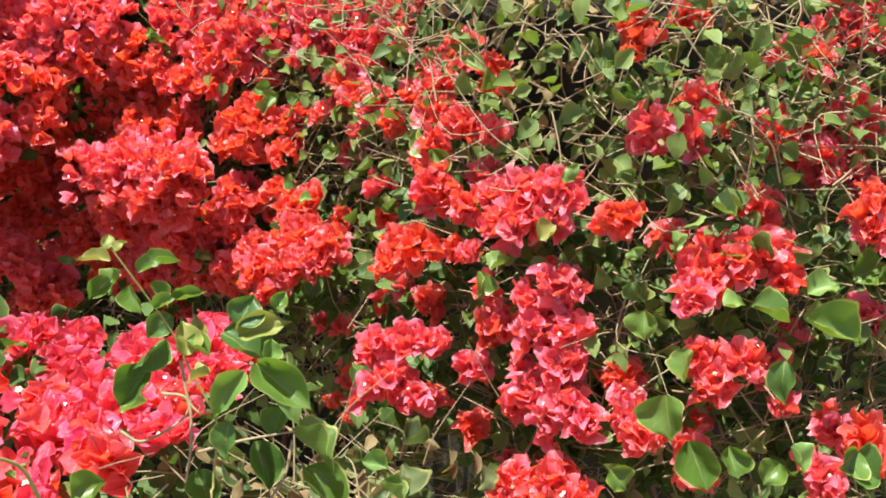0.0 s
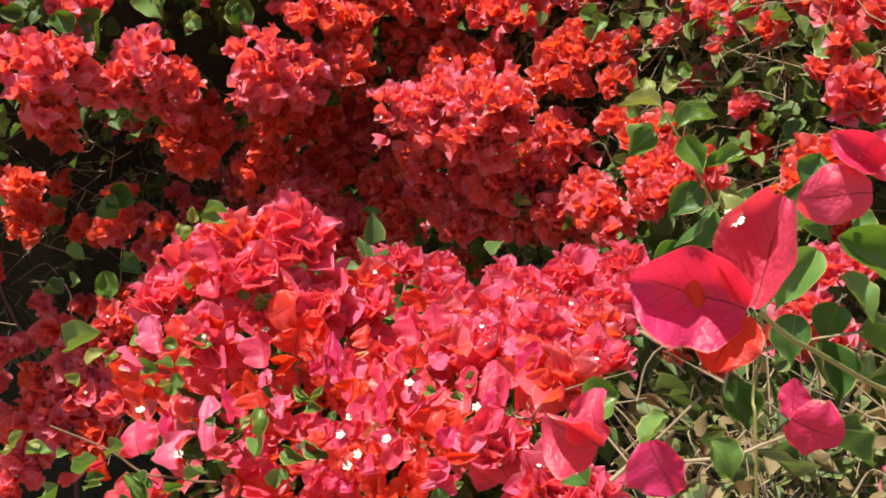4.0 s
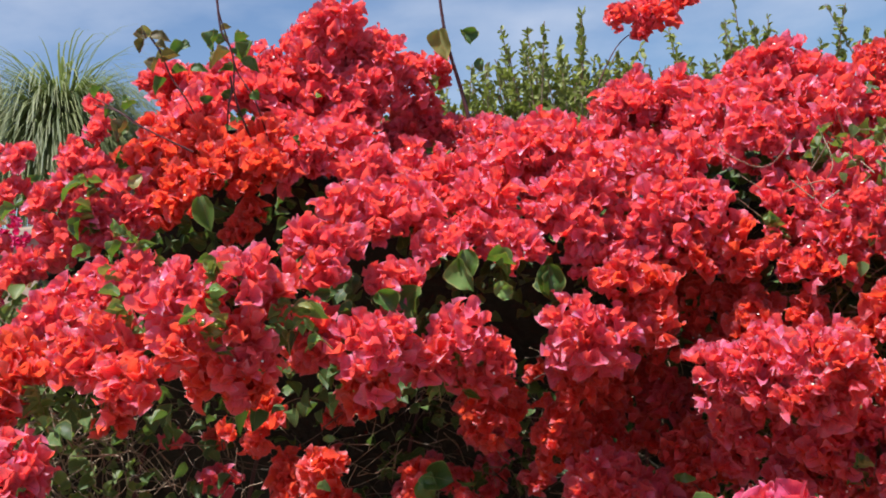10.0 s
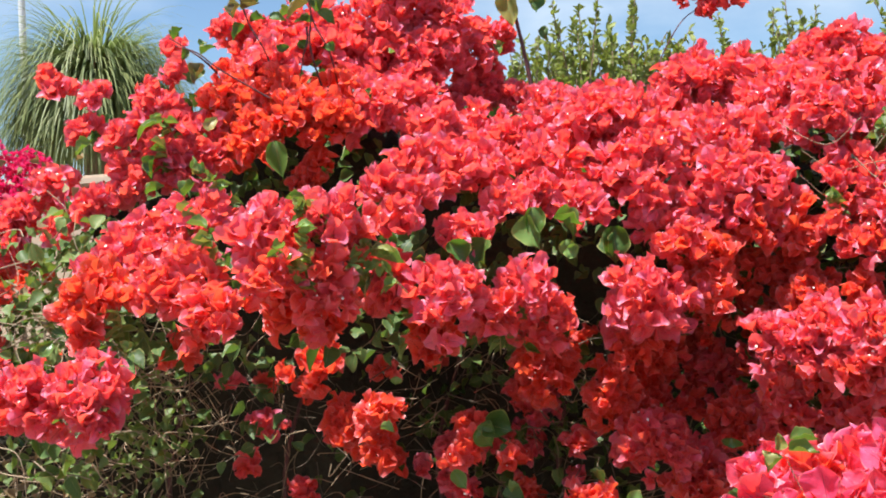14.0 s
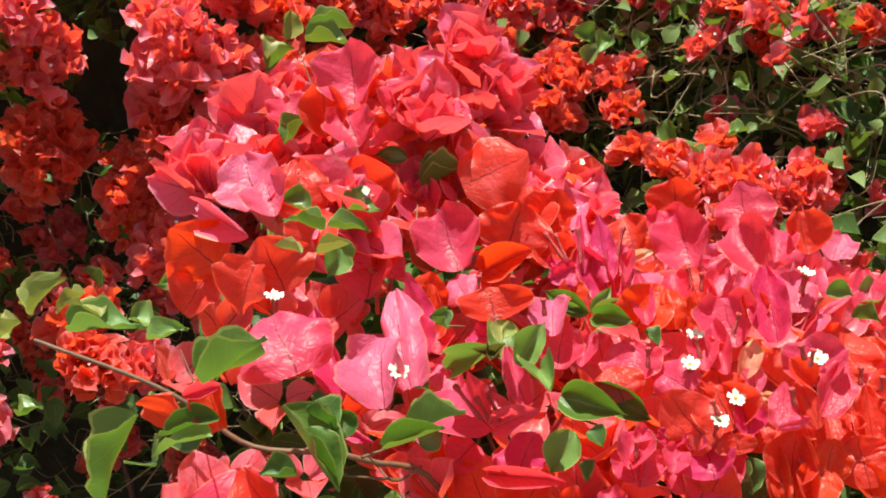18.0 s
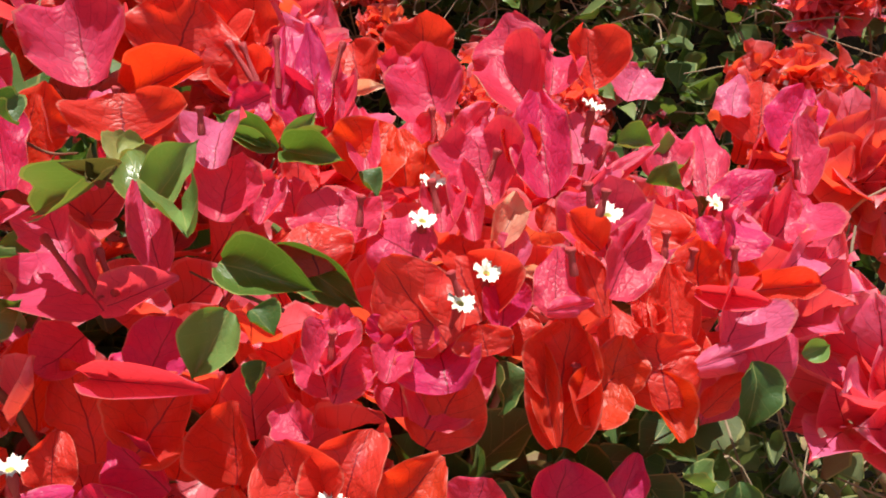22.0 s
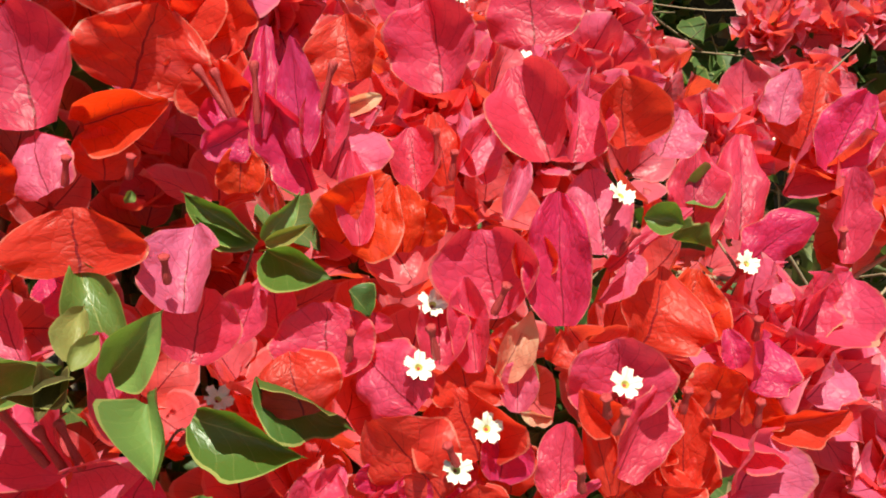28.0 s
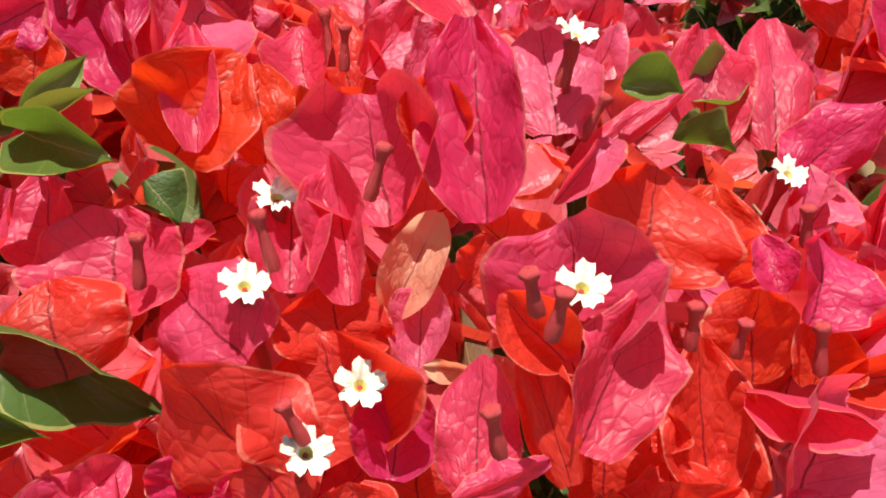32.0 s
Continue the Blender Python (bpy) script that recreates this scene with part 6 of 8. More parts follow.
cluster(-0.858, 1.894, 1.321, 0.076, tone=2)
cluster(-0.901, 1.974, 1.276, 0.048, tone=2)
cluster(-0.819, 1.936, 1.298, 0.058, tone=2)
cluster(-0.756, 1.980, 1.319, 0.049, tone=0)
cluster(-0.892, 1.978, 1.218, 0.040, tone=0)
cluster(-0.931, 2.116, 1.097, 0.064, tone=0)
cluster(-0.816, 2.228, 1.202, 0.066, tone=0)
cluster(-0.772, 2.241, 1.130, 0.077, tone=1)
cluster(-0.848, 2.188, 1.081, 0.065, tone=0)
cluster(-0.727, 2.128, 1.065, 0.052, tone=0)
cluster(-0.645, 1.972, 1.205, 0.069, tone=2)
cluster(-0.593, 1.953, 1.214, 0.058, tone=2)
cluster(-0.617, 2.025, 1.132, 0.058, tone=1)
cluster(-0.671, 2.177, 1.351, 0.062, tone=0)
cluster(-0.606, 2.174, 1.323, 0.061, tone=0)
cluster(-0.868, 2.012, 1.034, 0.060, tone=1)
cluster(-0.799, 2.075, 1.007, 0.061, tone=1)
cluster(-0.700, 2.209, 1.270, 0.052, tone=0)
cluster(-0.589, 2.105, 1.266, 0.051, tone=0)
cluster(-0.653, 2.073, 1.430, 0.058, tone=0)
cluster(-0.590, 2.075, 1.424, 0.048, tone=0)
cluster(-2.207, 1.856, 1.501, 0.068, tone=2)
cluster(-2.270, 1.849, 1.453, 0.057, tone=2)
cluster(-2.049, 1.854, 1.475, 0.044, tone=2)
cluster(-2.175, 1.839, 1.388, 0.045, tone=0)
cluster(-2.257, 1.838, 1.421, 0.034, tone=0)
cluster(-2.313, 1.845, 1.317, 0.069, tone=0)
cluster(-2.365, 1.842, 1.276, 0.058, tone=0)
cluster(-2.238, 1.840, 1.324, 0.057, tone=0)
cluster(-2.171, 1.836, 1.284, 0.056, tone=0)
cluster(-2.098, 1.822, 1.283, 0.033, tone=0)
cluster(-2.262, 1.827, 1.238, 0.034, tone=0)
cluster(-2.368, 1.841, 1.371, 0.047, tone=0)
cluster(-2.073, 1.797, 1.206, 0.043, tone=2)
cluster(-2.200, 1.825, 1.153, 0.045, tone=0)
cluster(-2.381, 1.832, 1.139, 0.047, tone=0)
cluster(-2.341, 1.830, 1.102, 0.046, tone=2)
cluster(-2.383, 1.840, 1.030, 0.070, tone=2)
cluster(-2.279, 1.829, 1.030, 0.046, tone=2)
cluster(-2.466, 1.850, 1.329, 0.071, tone=0)
cluster(-2.507, 1.843, 1.034, 0.071)
cluster(-2.503, 1.840, 1.167, 0.059)
cluster(-0.474, 2.268, 1.750, 0.065, tone=2)
cluster(-0.401, 2.276, 1.707, 0.065, tone=2)
cluster(-0.307, 2.317, 1.729, 0.061)
cluster(-0.066, 2.251, 1.763, 0.053)
cluster(-0.182, 2.227, 1.615, 0.063)
cluster(-0.102, 2.150, 1.622, 0.060, tone=2)
cluster(-0.266, 2.275, 1.653, 0.065, tone=2)
cluster(-0.640, 2.299, 1.703, 0.067, tone=2)
cluster(-1.075, 2.320, 1.715, 0.058, tone=2)
cluster(-0.966, 2.207, 1.679, 0.065, tone=2)
cluster(-0.888, 2.191, 1.665, 0.064, tone=2)
cluster(-1.132, 2.365, 1.740, 0.041, tone=2)
cluster(-0.459, 2.156, 1.653, 0.062, tone=2)
cluster(-0.332, 2.272, 1.636, 0.065, tone=2)
cluster(-0.538, 2.184, 1.674, 0.063, tone=2)
cluster(-1.388, 2.268, 1.915, 0.069, tone=2)
cluster(-1.433, 2.259, 1.951, 0.046, tone=2)
cluster(-1.252, 2.316, 1.880, 0.058, tone=2)
cluster(-1.337, 2.279, 1.844, 0.069, tone=2)
cluster(-0.160, 2.308, 1.841, 0.038)
cluster(-0.053, 2.283, 1.823, 0.048)
cluster(-1.207, 2.383, 1.760, 0.048, tone=2)
cluster(-1.156, 2.364, 1.737, 0.036, tone=2)
cluster(-1.283, 2.306, 1.730, 0.058, tone=2)
cluster(-1.314, 2.177, 1.692, 0.065, tone=2)
cluster(-1.376, 2.105, 1.710, 0.063, tone=2)
cluster(-1.448, 2.157, 1.766, 0.065, tone=2)
cluster(-1.419, 1.938, 1.666, 0.049, tone=0)
cluster(-1.587, 2.004, 1.766, 0.061, tone=2)
cluster(-1.504, 2.256, 1.877, 0.069, tone=2)
cluster(-1.563, 2.257, 1.931, 0.057, tone=2)
cluster(-1.697, 2.186, 1.906, 0.056, tone=2)
cluster(-0.501, 2.088, 1.504, 0.057, tone=2)
cluster(-0.448, 2.076, 1.463, 0.057, tone=2)
cluster(-0.372, 2.118, 1.537, 0.058, tone=2)
cluster(-0.374, 2.064, 1.467, 0.056, tone=2)
cluster(-0.455, 2.127, 1.610, 0.058, tone=2)
cluster(-0.315, 2.031, 1.471, 0.055, tone=2)
cluster(-0.281, 2.015, 1.504, 0.055, tone=2)
cluster(-0.235, 2.050, 1.559, 0.056, tone=2)
cluster(-0.216, 1.950, 1.513, 0.052, tone=2)
cluster(-0.237, 1.942, 1.463, 0.044, tone=2)
cluster(-0.174, 1.916, 1.515, 0.051, tone=2)
cluster(-0.145, 1.850, 1.468, 0.041, tone=2)
cluster(-0.136, 1.806, 1.418, 0.028)
cluster(-0.142, 1.771, 1.370, 0.032)
cluster(-0.121, 1.976, 1.570, 0.053, tone=2)
cluster(-0.080, 1.916, 1.545, 0.043)
cluster(-0.532, 2.123, 1.615, 0.058, tone=2)
cluster(-0.619, 2.067, 1.447, 0.038, tone=2)
cluster(-0.526, 2.068, 1.410, 0.057, tone=1)
cluster(-0.444, 2.047, 1.405, 0.056, tone=1)
cluster(-0.492, 2.040, 1.382, 0.038, tone=1)
cluster(-0.583, 2.066, 1.399, 0.029, tone=0)
cluster(-0.371, 2.032, 1.411, 0.046, tone=1)
cluster(-0.365, 1.985, 1.319, 0.045, tone=0)
cluster(-0.333, 1.963, 1.311, 0.036, tone=0)
cluster(-0.393, 1.981, 1.277, 0.036, tone=0)
cluster(-0.500, 1.904, 1.259, 0.056, tone=2)
cluster(-0.460, 1.884, 1.233, 0.056, tone=1)
cluster(-0.513, 1.914, 1.180, 0.057, tone=1)
cluster(-0.492, 1.980, 1.106, 0.057, tone=1)
cluster(-0.434, 1.999, 1.119, 0.046, tone=1)
cluster(-0.375, 1.957, 1.168, 0.045, tone=1)
cluster(-0.393, 1.969, 1.114, 0.036, tone=1)
cluster(-0.281, 1.885, 1.269, 0.021, tone=0)
cluster(-0.255, 1.771, 1.201, 0.028, tone=0)
cluster(-0.281, 1.825, 1.206, 0.025, tone=0)
cluster(-0.230, 1.659, 1.158, 0.044, tone=1)
cluster(-0.203, 1.627, 1.164, 0.036, tone=1)
cluster(-0.227, 1.601, 1.131, 0.035, tone=1)
cluster(-0.325, 1.842, 1.068, 0.050, tone=1)
cluster(-0.296, 1.752, 1.084, 0.040, tone=1)
cluster(-0.374, 1.940, 1.044, 0.045, tone=1)
cluster(-0.333, 1.870, 1.099, 0.034, tone=1)
cluster(-0.157, 1.817, 1.395, 0.032)
cluster(-0.846, 2.047, 1.034, 0.060, tone=1)
cluster(-0.781, 2.037, 0.955, 0.049, tone=0)
cluster(-0.927, 2.041, 1.126, 0.059, tone=0)
cluster(-1.055, 2.037, 1.172, 0.057, tone=0)
cluster(-0.953, 1.818, 0.982, 0.042, tone=0)
cluster(-0.925, 1.775, 0.925, 0.041, tone=0)
cluster(-0.881, 1.819, 0.919, 0.034)
cluster(-1.176, 1.951, 1.094, 0.020, tone=0)
cluster(-1.179, 1.928, 1.066, 0.020, tone=0)
cluster(-1.104, 1.947, 1.041, 0.023, tone=0)
cluster(-1.197, 1.900, 1.033, 0.018, tone=0)
cluster(-1.035, 1.708, 0.950, 0.022)
cluster(-1.079, 1.694, 0.956, 0.022)
cluster(-1.324, 1.895, 1.078, 0.047, tone=0)
cluster(-1.327, 1.869, 1.133, 0.031, tone=0)
cluster(-0.545, 2.053, 1.048, 0.059, tone=1)
cluster(-0.466, 2.075, 1.031, 0.058, tone=1)
cluster(-0.692, 2.127, 1.040, 0.062, tone=0)
cluster(-0.639, 2.101, 1.083, 0.051, tone=1)
cluster(-0.565, 2.215, 1.686, 0.055, tone=2)
cluster(-0.494, 2.167, 1.672, 0.064, tone=2)
cluster(-0.411, 2.233, 1.673, 0.066, tone=2)
cluster(-0.266, 2.302, 1.711, 0.045)
cluster(-0.074, 2.042, 1.620, 0.049, tone=2)
cluster(-0.077, 1.947, 1.567, 0.038, tone=2)
cluster(-0.270, 2.135, 1.580, 0.052, tone=2)
cluster(-0.165, 1.874, 1.473, 0.045, tone=2)
cluster(-0.065, 2.007, 1.606, 0.039, tone=2)
cluster(-1.008, 2.151, 1.640, 0.054, tone=2)
cluster(-0.630, 2.235, 1.669, 0.055, tone=2)
cluster(-1.058, 2.122, 1.222, 0.040, tone=1)
cluster(-0.592, 2.085, 1.293, 0.052, tone=0)
cluster(-0.510, 2.037, 1.304, 0.041, tone=0)
cluster(-0.582, 1.951, 1.249, 0.063, tone=2)
cluster(-0.553, 1.934, 1.182, 0.063, tone=1)
cluster(-0.477, 1.891, 1.196, 0.051, tone=1)
cluster(-0.519, 1.993, 1.092, 0.063, tone=1)
cluster(-0.467, 2.018, 1.089, 0.051, tone=1)
cluster(-0.411, 1.982, 1.105, 0.040, tone=1)
cluster(-0.281, 1.928, 1.312, 0.038, tone=1)
cluster(-0.351, 1.952, 1.266, 0.039, tone=0)
cluster(-0.364, 1.938, 1.151, 0.039, tone=1)
cluster(-0.447, 2.015, 1.047, 0.062, tone=1)
cluster(-0.568, 2.001, 1.030, 0.042, tone=1)
cluster(-0.392, 1.968, 1.035, 0.050, tone=1)
cluster(-0.248, 1.668, 1.136, 0.033, tone=1)
cluster(-0.205, 1.589, 1.137, 0.032, tone=1)
cluster(-0.182, 1.579, 1.161, 0.039, tone=1)
cluster(-0.051, 1.431, 1.194, 0.031, tone=0)
cluster(-0.026, 1.413, 1.196, 0.031, tone=0)
cluster(-0.071, 1.427, 1.168, 0.021, tone=0)
cluster(-0.112, 1.711, 1.364, 0.023)
cluster(-0.077, 1.625, 1.347, 0.014)
cluster(-0.214, 1.709, 1.223, 0.018, tone=0)
cluster(-0.022, 1.445, 1.264, 0.031, tone=2)
cluster(-0.005, 1.535, 1.367, 0.029, tone=1)
cluster(-0.012, 1.598, 1.396, 0.030, tone=1)
cluster(-0.045, 1.641, 1.390, 0.023, tone=1)
cluster(0.075, 1.333, 1.281, 0.038, tone=2)
cluster(0.107, 1.290, 1.291, 0.030, tone=2)
cluster(0.069, 1.325, 1.246, 0.028, tone=2)
cluster(0.097, 1.293, 1.255, 0.030, tone=2)
cluster(0.134, 1.256, 1.258, 0.029, tone=2)
cluster(0.135, 1.262, 1.294, 0.024, tone=2)
cluster(0.152, 1.245, 1.306, 0.023, tone=2)
cluster(0.034, 1.371, 1.268, 0.016)
cluster(0.111, 1.264, 1.155, 0.030, tone=2)
cluster(0.143, 1.236, 1.184, 0.029, tone=2)
cluster(0.124, 1.243, 1.129, 0.030, tone=2)
cluster(0.147, 1.221, 1.133, 0.029, tone=2)
cluster(0.074, 1.304, 1.129, 0.018)
cluster(0.058, 1.320, 1.165, 0.012)
cluster(0.142, 1.216, 1.105, 0.023, tone=2)
cluster(0.083, 1.276, 1.032, 0.020, tone=2)
cluster(-0.089, 1.386, 1.074, 0.024, tone=2)
cluster(-0.043, 1.374, 1.076, 0.024, tone=2)
cluster(-0.017, 1.368, 1.081, 0.020, tone=2)
cluster(-0.064, 1.362, 1.027, 0.026, tone=2)
cluster(-0.038, 1.350, 1.009, 0.020, tone=2)
cluster(-0.104, 1.361, 1.014, 0.019, tone=2)
cluster(0.153, 1.189, 1.052, 0.023, tone=2)
cluster(0.038, 1.348, 1.206, 0.012)
cluster(0.133, 1.186, 0.961, 0.029, tone=1)
cluster(0.150, 1.163, 0.952, 0.023, tone=1)
cluster(0.035, 1.299, 0.851, 0.027)
cluster(0.076, 1.256, 0.879, 0.025, tone=1)
cluster(0.117, 1.205, 0.934, 0.024, tone=1)
cluster(0.277, 1.266, 1.364, 0.040, tone=2)
cluster(0.318, 1.302, 1.389, 0.034, tone=1)
cluster(0.248, 1.250, 1.368, 0.026, tone=2)
cluster(0.418, 1.331, 1.366, 0.027, tone=1)
cluster(0.511, 1.362, 1.353, 0.050, tone=2)
cluster(0.541, 1.368, 1.375, 0.043, tone=2)
cluster(0.525, 1.351, 1.313, 0.043, tone=2)
cluster(0.478, 1.337, 1.322, 0.035, tone=2)
cluster(0.547, 1.339, 1.257, 0.043, tone=2)
cluster(0.319, 1.171, 1.237, 0.032, tone=1)
cluster(0.348, 1.184, 1.240, 0.032, tone=1)
cluster(0.291, 1.153, 1.222, 0.025, tone=1)
cluster(0.387, 1.204, 1.243, 0.018, tone=1)
cluster(0.392, 1.174, 1.217, 0.018, tone=1)
cluster(0.432, 1.371, 1.456, 0.018)
cluster(0.482, 1.374, 1.455, 0.025)
cluster(0.514, 1.399, 1.501, 0.043)
cluster(0.541, 1.388, 1.481, 0.036)
cluster(0.243, 1.361, 1.482, 0.028, tone=0)
cluster(0.320, 1.392, 1.496, 0.029, tone=0)
cluster(0.329, 1.093, 1.137, 0.024, tone=1)
cluster(0.300, 1.095, 1.130, 0.021, tone=1)
cluster(0.289, 1.094, 1.111, 0.018, tone=1)
cluster(0.279, 1.108, 1.139, 0.018, tone=1)
cluster(0.390, 1.053, 1.026, 0.024)
cluster(0.101, 1.231, 0.938, 0.035, tone=1)
cluster(0.132, 1.214, 1.040, 0.030, tone=2)
cluster(0.161, 1.168, 1.037, 0.018, tone=2)
cluster(0.108, 1.246, 1.057, 0.019, tone=2)
cluster(0.444, 1.062, 1.066, 0.024)
cluster(0.485, 1.172, 1.171, 0.019)
cluster(0.368, 1.240, 1.283, 0.027, tone=1)
cluster(-0.853, 2.107, 1.215, 0.057, tone=0)
cluster(-0.780, 2.147, 1.289, 0.070, tone=0)
cluster(-0.725, 2.059, 1.470, 0.064, tone=2)
cluster(-0.412, 2.086, 1.481, 0.064, tone=2)
cluster(-0.139, 1.873, 1.492, 0.058, tone=2)
cluster(-0.061, 1.855, 1.503, 0.048)
cluster(0.014, 1.714, 1.459, 0.044, tone=2)
cluster(-0.078, 1.803, 1.468, 0.037, tone=2)
cluster(-0.177, 1.840, 1.383, 0.034)
cluster(0.075, 1.496, 1.428, 0.027, tone=0)
cluster(-0.003, 1.640, 1.420, 0.034, tone=1)
cluster(0.035, 1.449, 1.362, 0.027, tone=1)
cluster(-0.003, 1.428, 1.281, 0.027)
cluster(-1.081, 1.682, 0.922, 0.041)
cluster(-1.050, 1.666, 0.871, 0.045)
cluster(-1.121, 1.645, 0.830, 0.045)
cluster(-1.205, 1.637, 0.832, 0.036)
cluster(-1.232, 1.623, 0.790, 0.036)
cluster(-1.064, 1.645, 0.821, 0.045)
cluster(-1.149, 1.651, 0.875, 0.036)
cluster(-1.179, 1.660, 0.929, 0.023)
cluster(-1.014, 1.668, 0.870, 0.036)
cluster(-1.244, 1.647, 0.896, 0.023)
cluster(-1.186, 1.630, 0.788, 0.045)
cluster(-1.111, 1.625, 0.753, 0.040)
cluster(-1.207, 1.614, 0.717, 0.041)
cluster(-1.252, 1.613, 0.678, 0.036)

for k in range(80):
    x0, z0 = rng.uniform(-0.20, 0.62), rng.uniform(0.80, 1.38)
    cluster(x0, float(hedge_face(x0)) + rng.uniform(-0.14, 0.06), z0, rng.uniform(0.010, 0.024))

for k in range(100):
    x0, z0 = rng.uniform(-1.75, -0.6), rng.uniform(0.62, 1.25)
    cluster(x0, float(hedge_face(x0)) + rng.uniform(0.22, 0.52), z0, rng.uniform(0.012, 0.032))

cluster(-0.767, 2.400, 1.936, 0.028)
cluster(-0.725, 2.400, 1.948, 0.034)
cluster(-0.678, 2.400, 1.919, 0.026)
cluster(-0.648, 2.400, 1.959, 0.024)
cluster(-0.739, 2.400, 1.905, 0.018)

# ---- the hedge's leaves ----
leaf(0.2363, 1.0673, 1.1151, 0.2360, 1.0553, 1.0661, 0.0507, "g", hedge)
leaf(0.2177, 1.1130, 1.1953, 0.2176, 1.1050, 1.1627, 0.0336, "g", hedge)
leaf(0.3247, 1.0827, 1.2066, 0.3662, 1.0791, 1.1922, 0.0357, "g", hedge)
leaf(0.3869, 1.0885, 1.1958, 0.4404, 1.0807, 1.1638, 0.0419, "g", hedge)
leaf(-0.0145, 1.4365, 1.3322, -0.0107, 1.4256, 1.2876, 0.0291, "g", hedge)
leaf(0.3804, 1.2362, 1.3325, 0.3999, 1.2268, 1.2939, 0.0330, "k", hedge)
leaf(0.2982, 1.1648, 1.3043, 0.3294, 1.1618, 1.2921, 0.0282, "l", hedge)
leaf(0.3938, 1.1129, 1.2142, 0.4308, 1.1166, 1.2259, 0.0305, "l", hedge)
leaf(0.2622, 1.0734, 1.1630, 0.2531, 1.0650, 1.1285, 0.0297, "g", hedge)
leaf(0.2574, 1.0461, 1.0730, 0.2747, 1.0336, 1.0217, 0.0413, "g", hedge)
leaf(0.2934, 1.0261, 1.0750, 0.2989, 1.0179, 1.0414, 0.0290, "g", hedge)
leaf(0.3526, 1.0480, 1.1589, 0.3464, 1.0370, 1.1138, 0.0291, "k", hedge)
leaf(0.3532, 1.0148, 1.0797, 0.3701, 1.0080, 1.0520, 0.0287, "l", hedge)
leaf(0.1829, 1.0886, 1.0228, 0.2013, 1.0827, 0.9990, 0.0309, "g", hedge)
leaf(0.0597, 1.2738, 1.2016, 0.0841, 1.2791, 1.2182, 0.0313, "l", hedge)
leaf(0.0464, 1.2894, 1.1979, 0.0393, 1.2810, 1.1638, 0.0281, "g", hedge)
leaf(0.1129, 1.2190, 1.2517, 0.1362, 1.2231, 1.2644, 0.0264, "y", hedge)
leaf(0.2069, 1.1271, 1.2233, 0.2130, 1.1213, 1.1994, 0.0277, "k", hedge)
leaf(0.2960, 1.0872, 1.2085, 0.3200, 1.0881, 1.2114, 0.0239, "l", hedge)
leaf(0.3418, 1.0112, 1.0629, 0.3243, 1.0058, 1.0407, 0.0287, "g", hedge)
leaf(0.4090, 1.0063, 1.0589, 0.4432, 1.0036, 1.0479, 0.0457, "k", hedge)
leaf(0.4205, 1.0098, 1.0757, 0.3974, 1.0058, 1.0591, 0.0343, "g", hedge)
leaf(0.3529, 1.2363, 1.3523, 0.3725, 1.2316, 1.3331, 0.0263, "l", hedge)
leaf(0.2828, 1.1503, 1.2942, 0.2703, 1.1459, 1.2761, 0.0248, "l", hedge)
leaf(0.2492, 1.1347, 1.2783, 0.2552, 1.1289, 1.2544, 0.0246, "l", hedge)
leaf(0.2084, 1.1426, 1.2578, 0.2145, 1.1397, 1.2457, 0.0217, "l", hedge)
leaf(-0.0350, 1.5022, 1.3525, -0.0111, 1.4927, 1.3137, 0.0319, "g", hedge)
leaf(-0.1080, 1.6478, 1.3643, -0.0905, 1.6416, 1.3388, 0.0261, "l", hedge)
leaf(0.5175, 1.2245, 1.2199, 0.4772, 1.2198, 1.2005, 0.0400, "g", hedge)
leaf(0.1399, 1.2123, 1.3357, 0.1528, 1.2093, 1.3231, 0.0259, "l", hedge)
leaf(0.2171, 1.3718, 1.5282, 0.2311, 1.3668, 1.5074, 0.0284, "l", hedge)
leaf(0.4226, 1.3053, 1.4266, 0.4429, 1.2987, 1.3999, 0.0274, "g", hedge)
leaf(0.5149, 1.3162, 1.4397, 0.5354, 1.3113, 1.4195, 0.0276, "k", hedge)
leaf(-1.0429, 1.8472, 1.4648, -1.0227, 1.8544, 1.4058, 0.0402, "l", hedge)
leaf(-0.9989, 1.8624, 1.4596, -0.9570, 1.8769, 1.4358, 0.0292, "g", hedge)
leaf(-0.9792, 1.8578, 1.4197, -0.9697, 1.8612, 1.3858, 0.0290, "l", hedge)
leaf(-1.1001, 1.7869, 1.4252, -1.1242, 1.7787, 1.3636, 0.0500, "k", hedge)
leaf(-0.9022, 1.8876, 1.4387, -0.9007, 1.8883, 1.3729, 0.0436, "k", hedge)
leaf(-1.4926, 1.8367, 1.6205, -1.4803, 1.8411, 1.5528, 0.0355, "g", hedge)
leaf(-1.3518, 1.5218, 1.4751, -1.3250, 1.5312, 1.4304, 0.0258, "g", hedge)
leaf(-1.2886, 1.5395, 1.4635, -1.3208, 1.5284, 1.4549, 0.0257, "g", hedge)
leaf(-1.7125, 1.8150, 1.6705, -1.7541, 1.8007, 1.6492, 0.0284, "g", hedge)
leaf(-1.7155, 1.8077, 1.6078, -1.7293, 1.8030, 1.5677, 0.0282, "k", hedge)
leaf(-1.6422, 1.8132, 1.5571, -1.6655, 1.8053, 1.5186, 0.0279, "g", hedge)
leaf(-1.7292, 1.7970, 1.5365, -1.6989, 1.8089, 1.5537, 0.0281, "g", hedge)
leaf(-1.6307, 1.4878, 1.3012, -1.6484, 1.4817, 1.2861, 0.0200, "l", hedge)
leaf(-1.5710, 1.4704, 1.2907, -1.5805, 1.4672, 1.2751, 0.0195, "l", hedge)
leaf(-1.7588, 1.5170, 1.2710, -1.7449, 1.5237, 1.2959, 0.0243, "g", hedge)
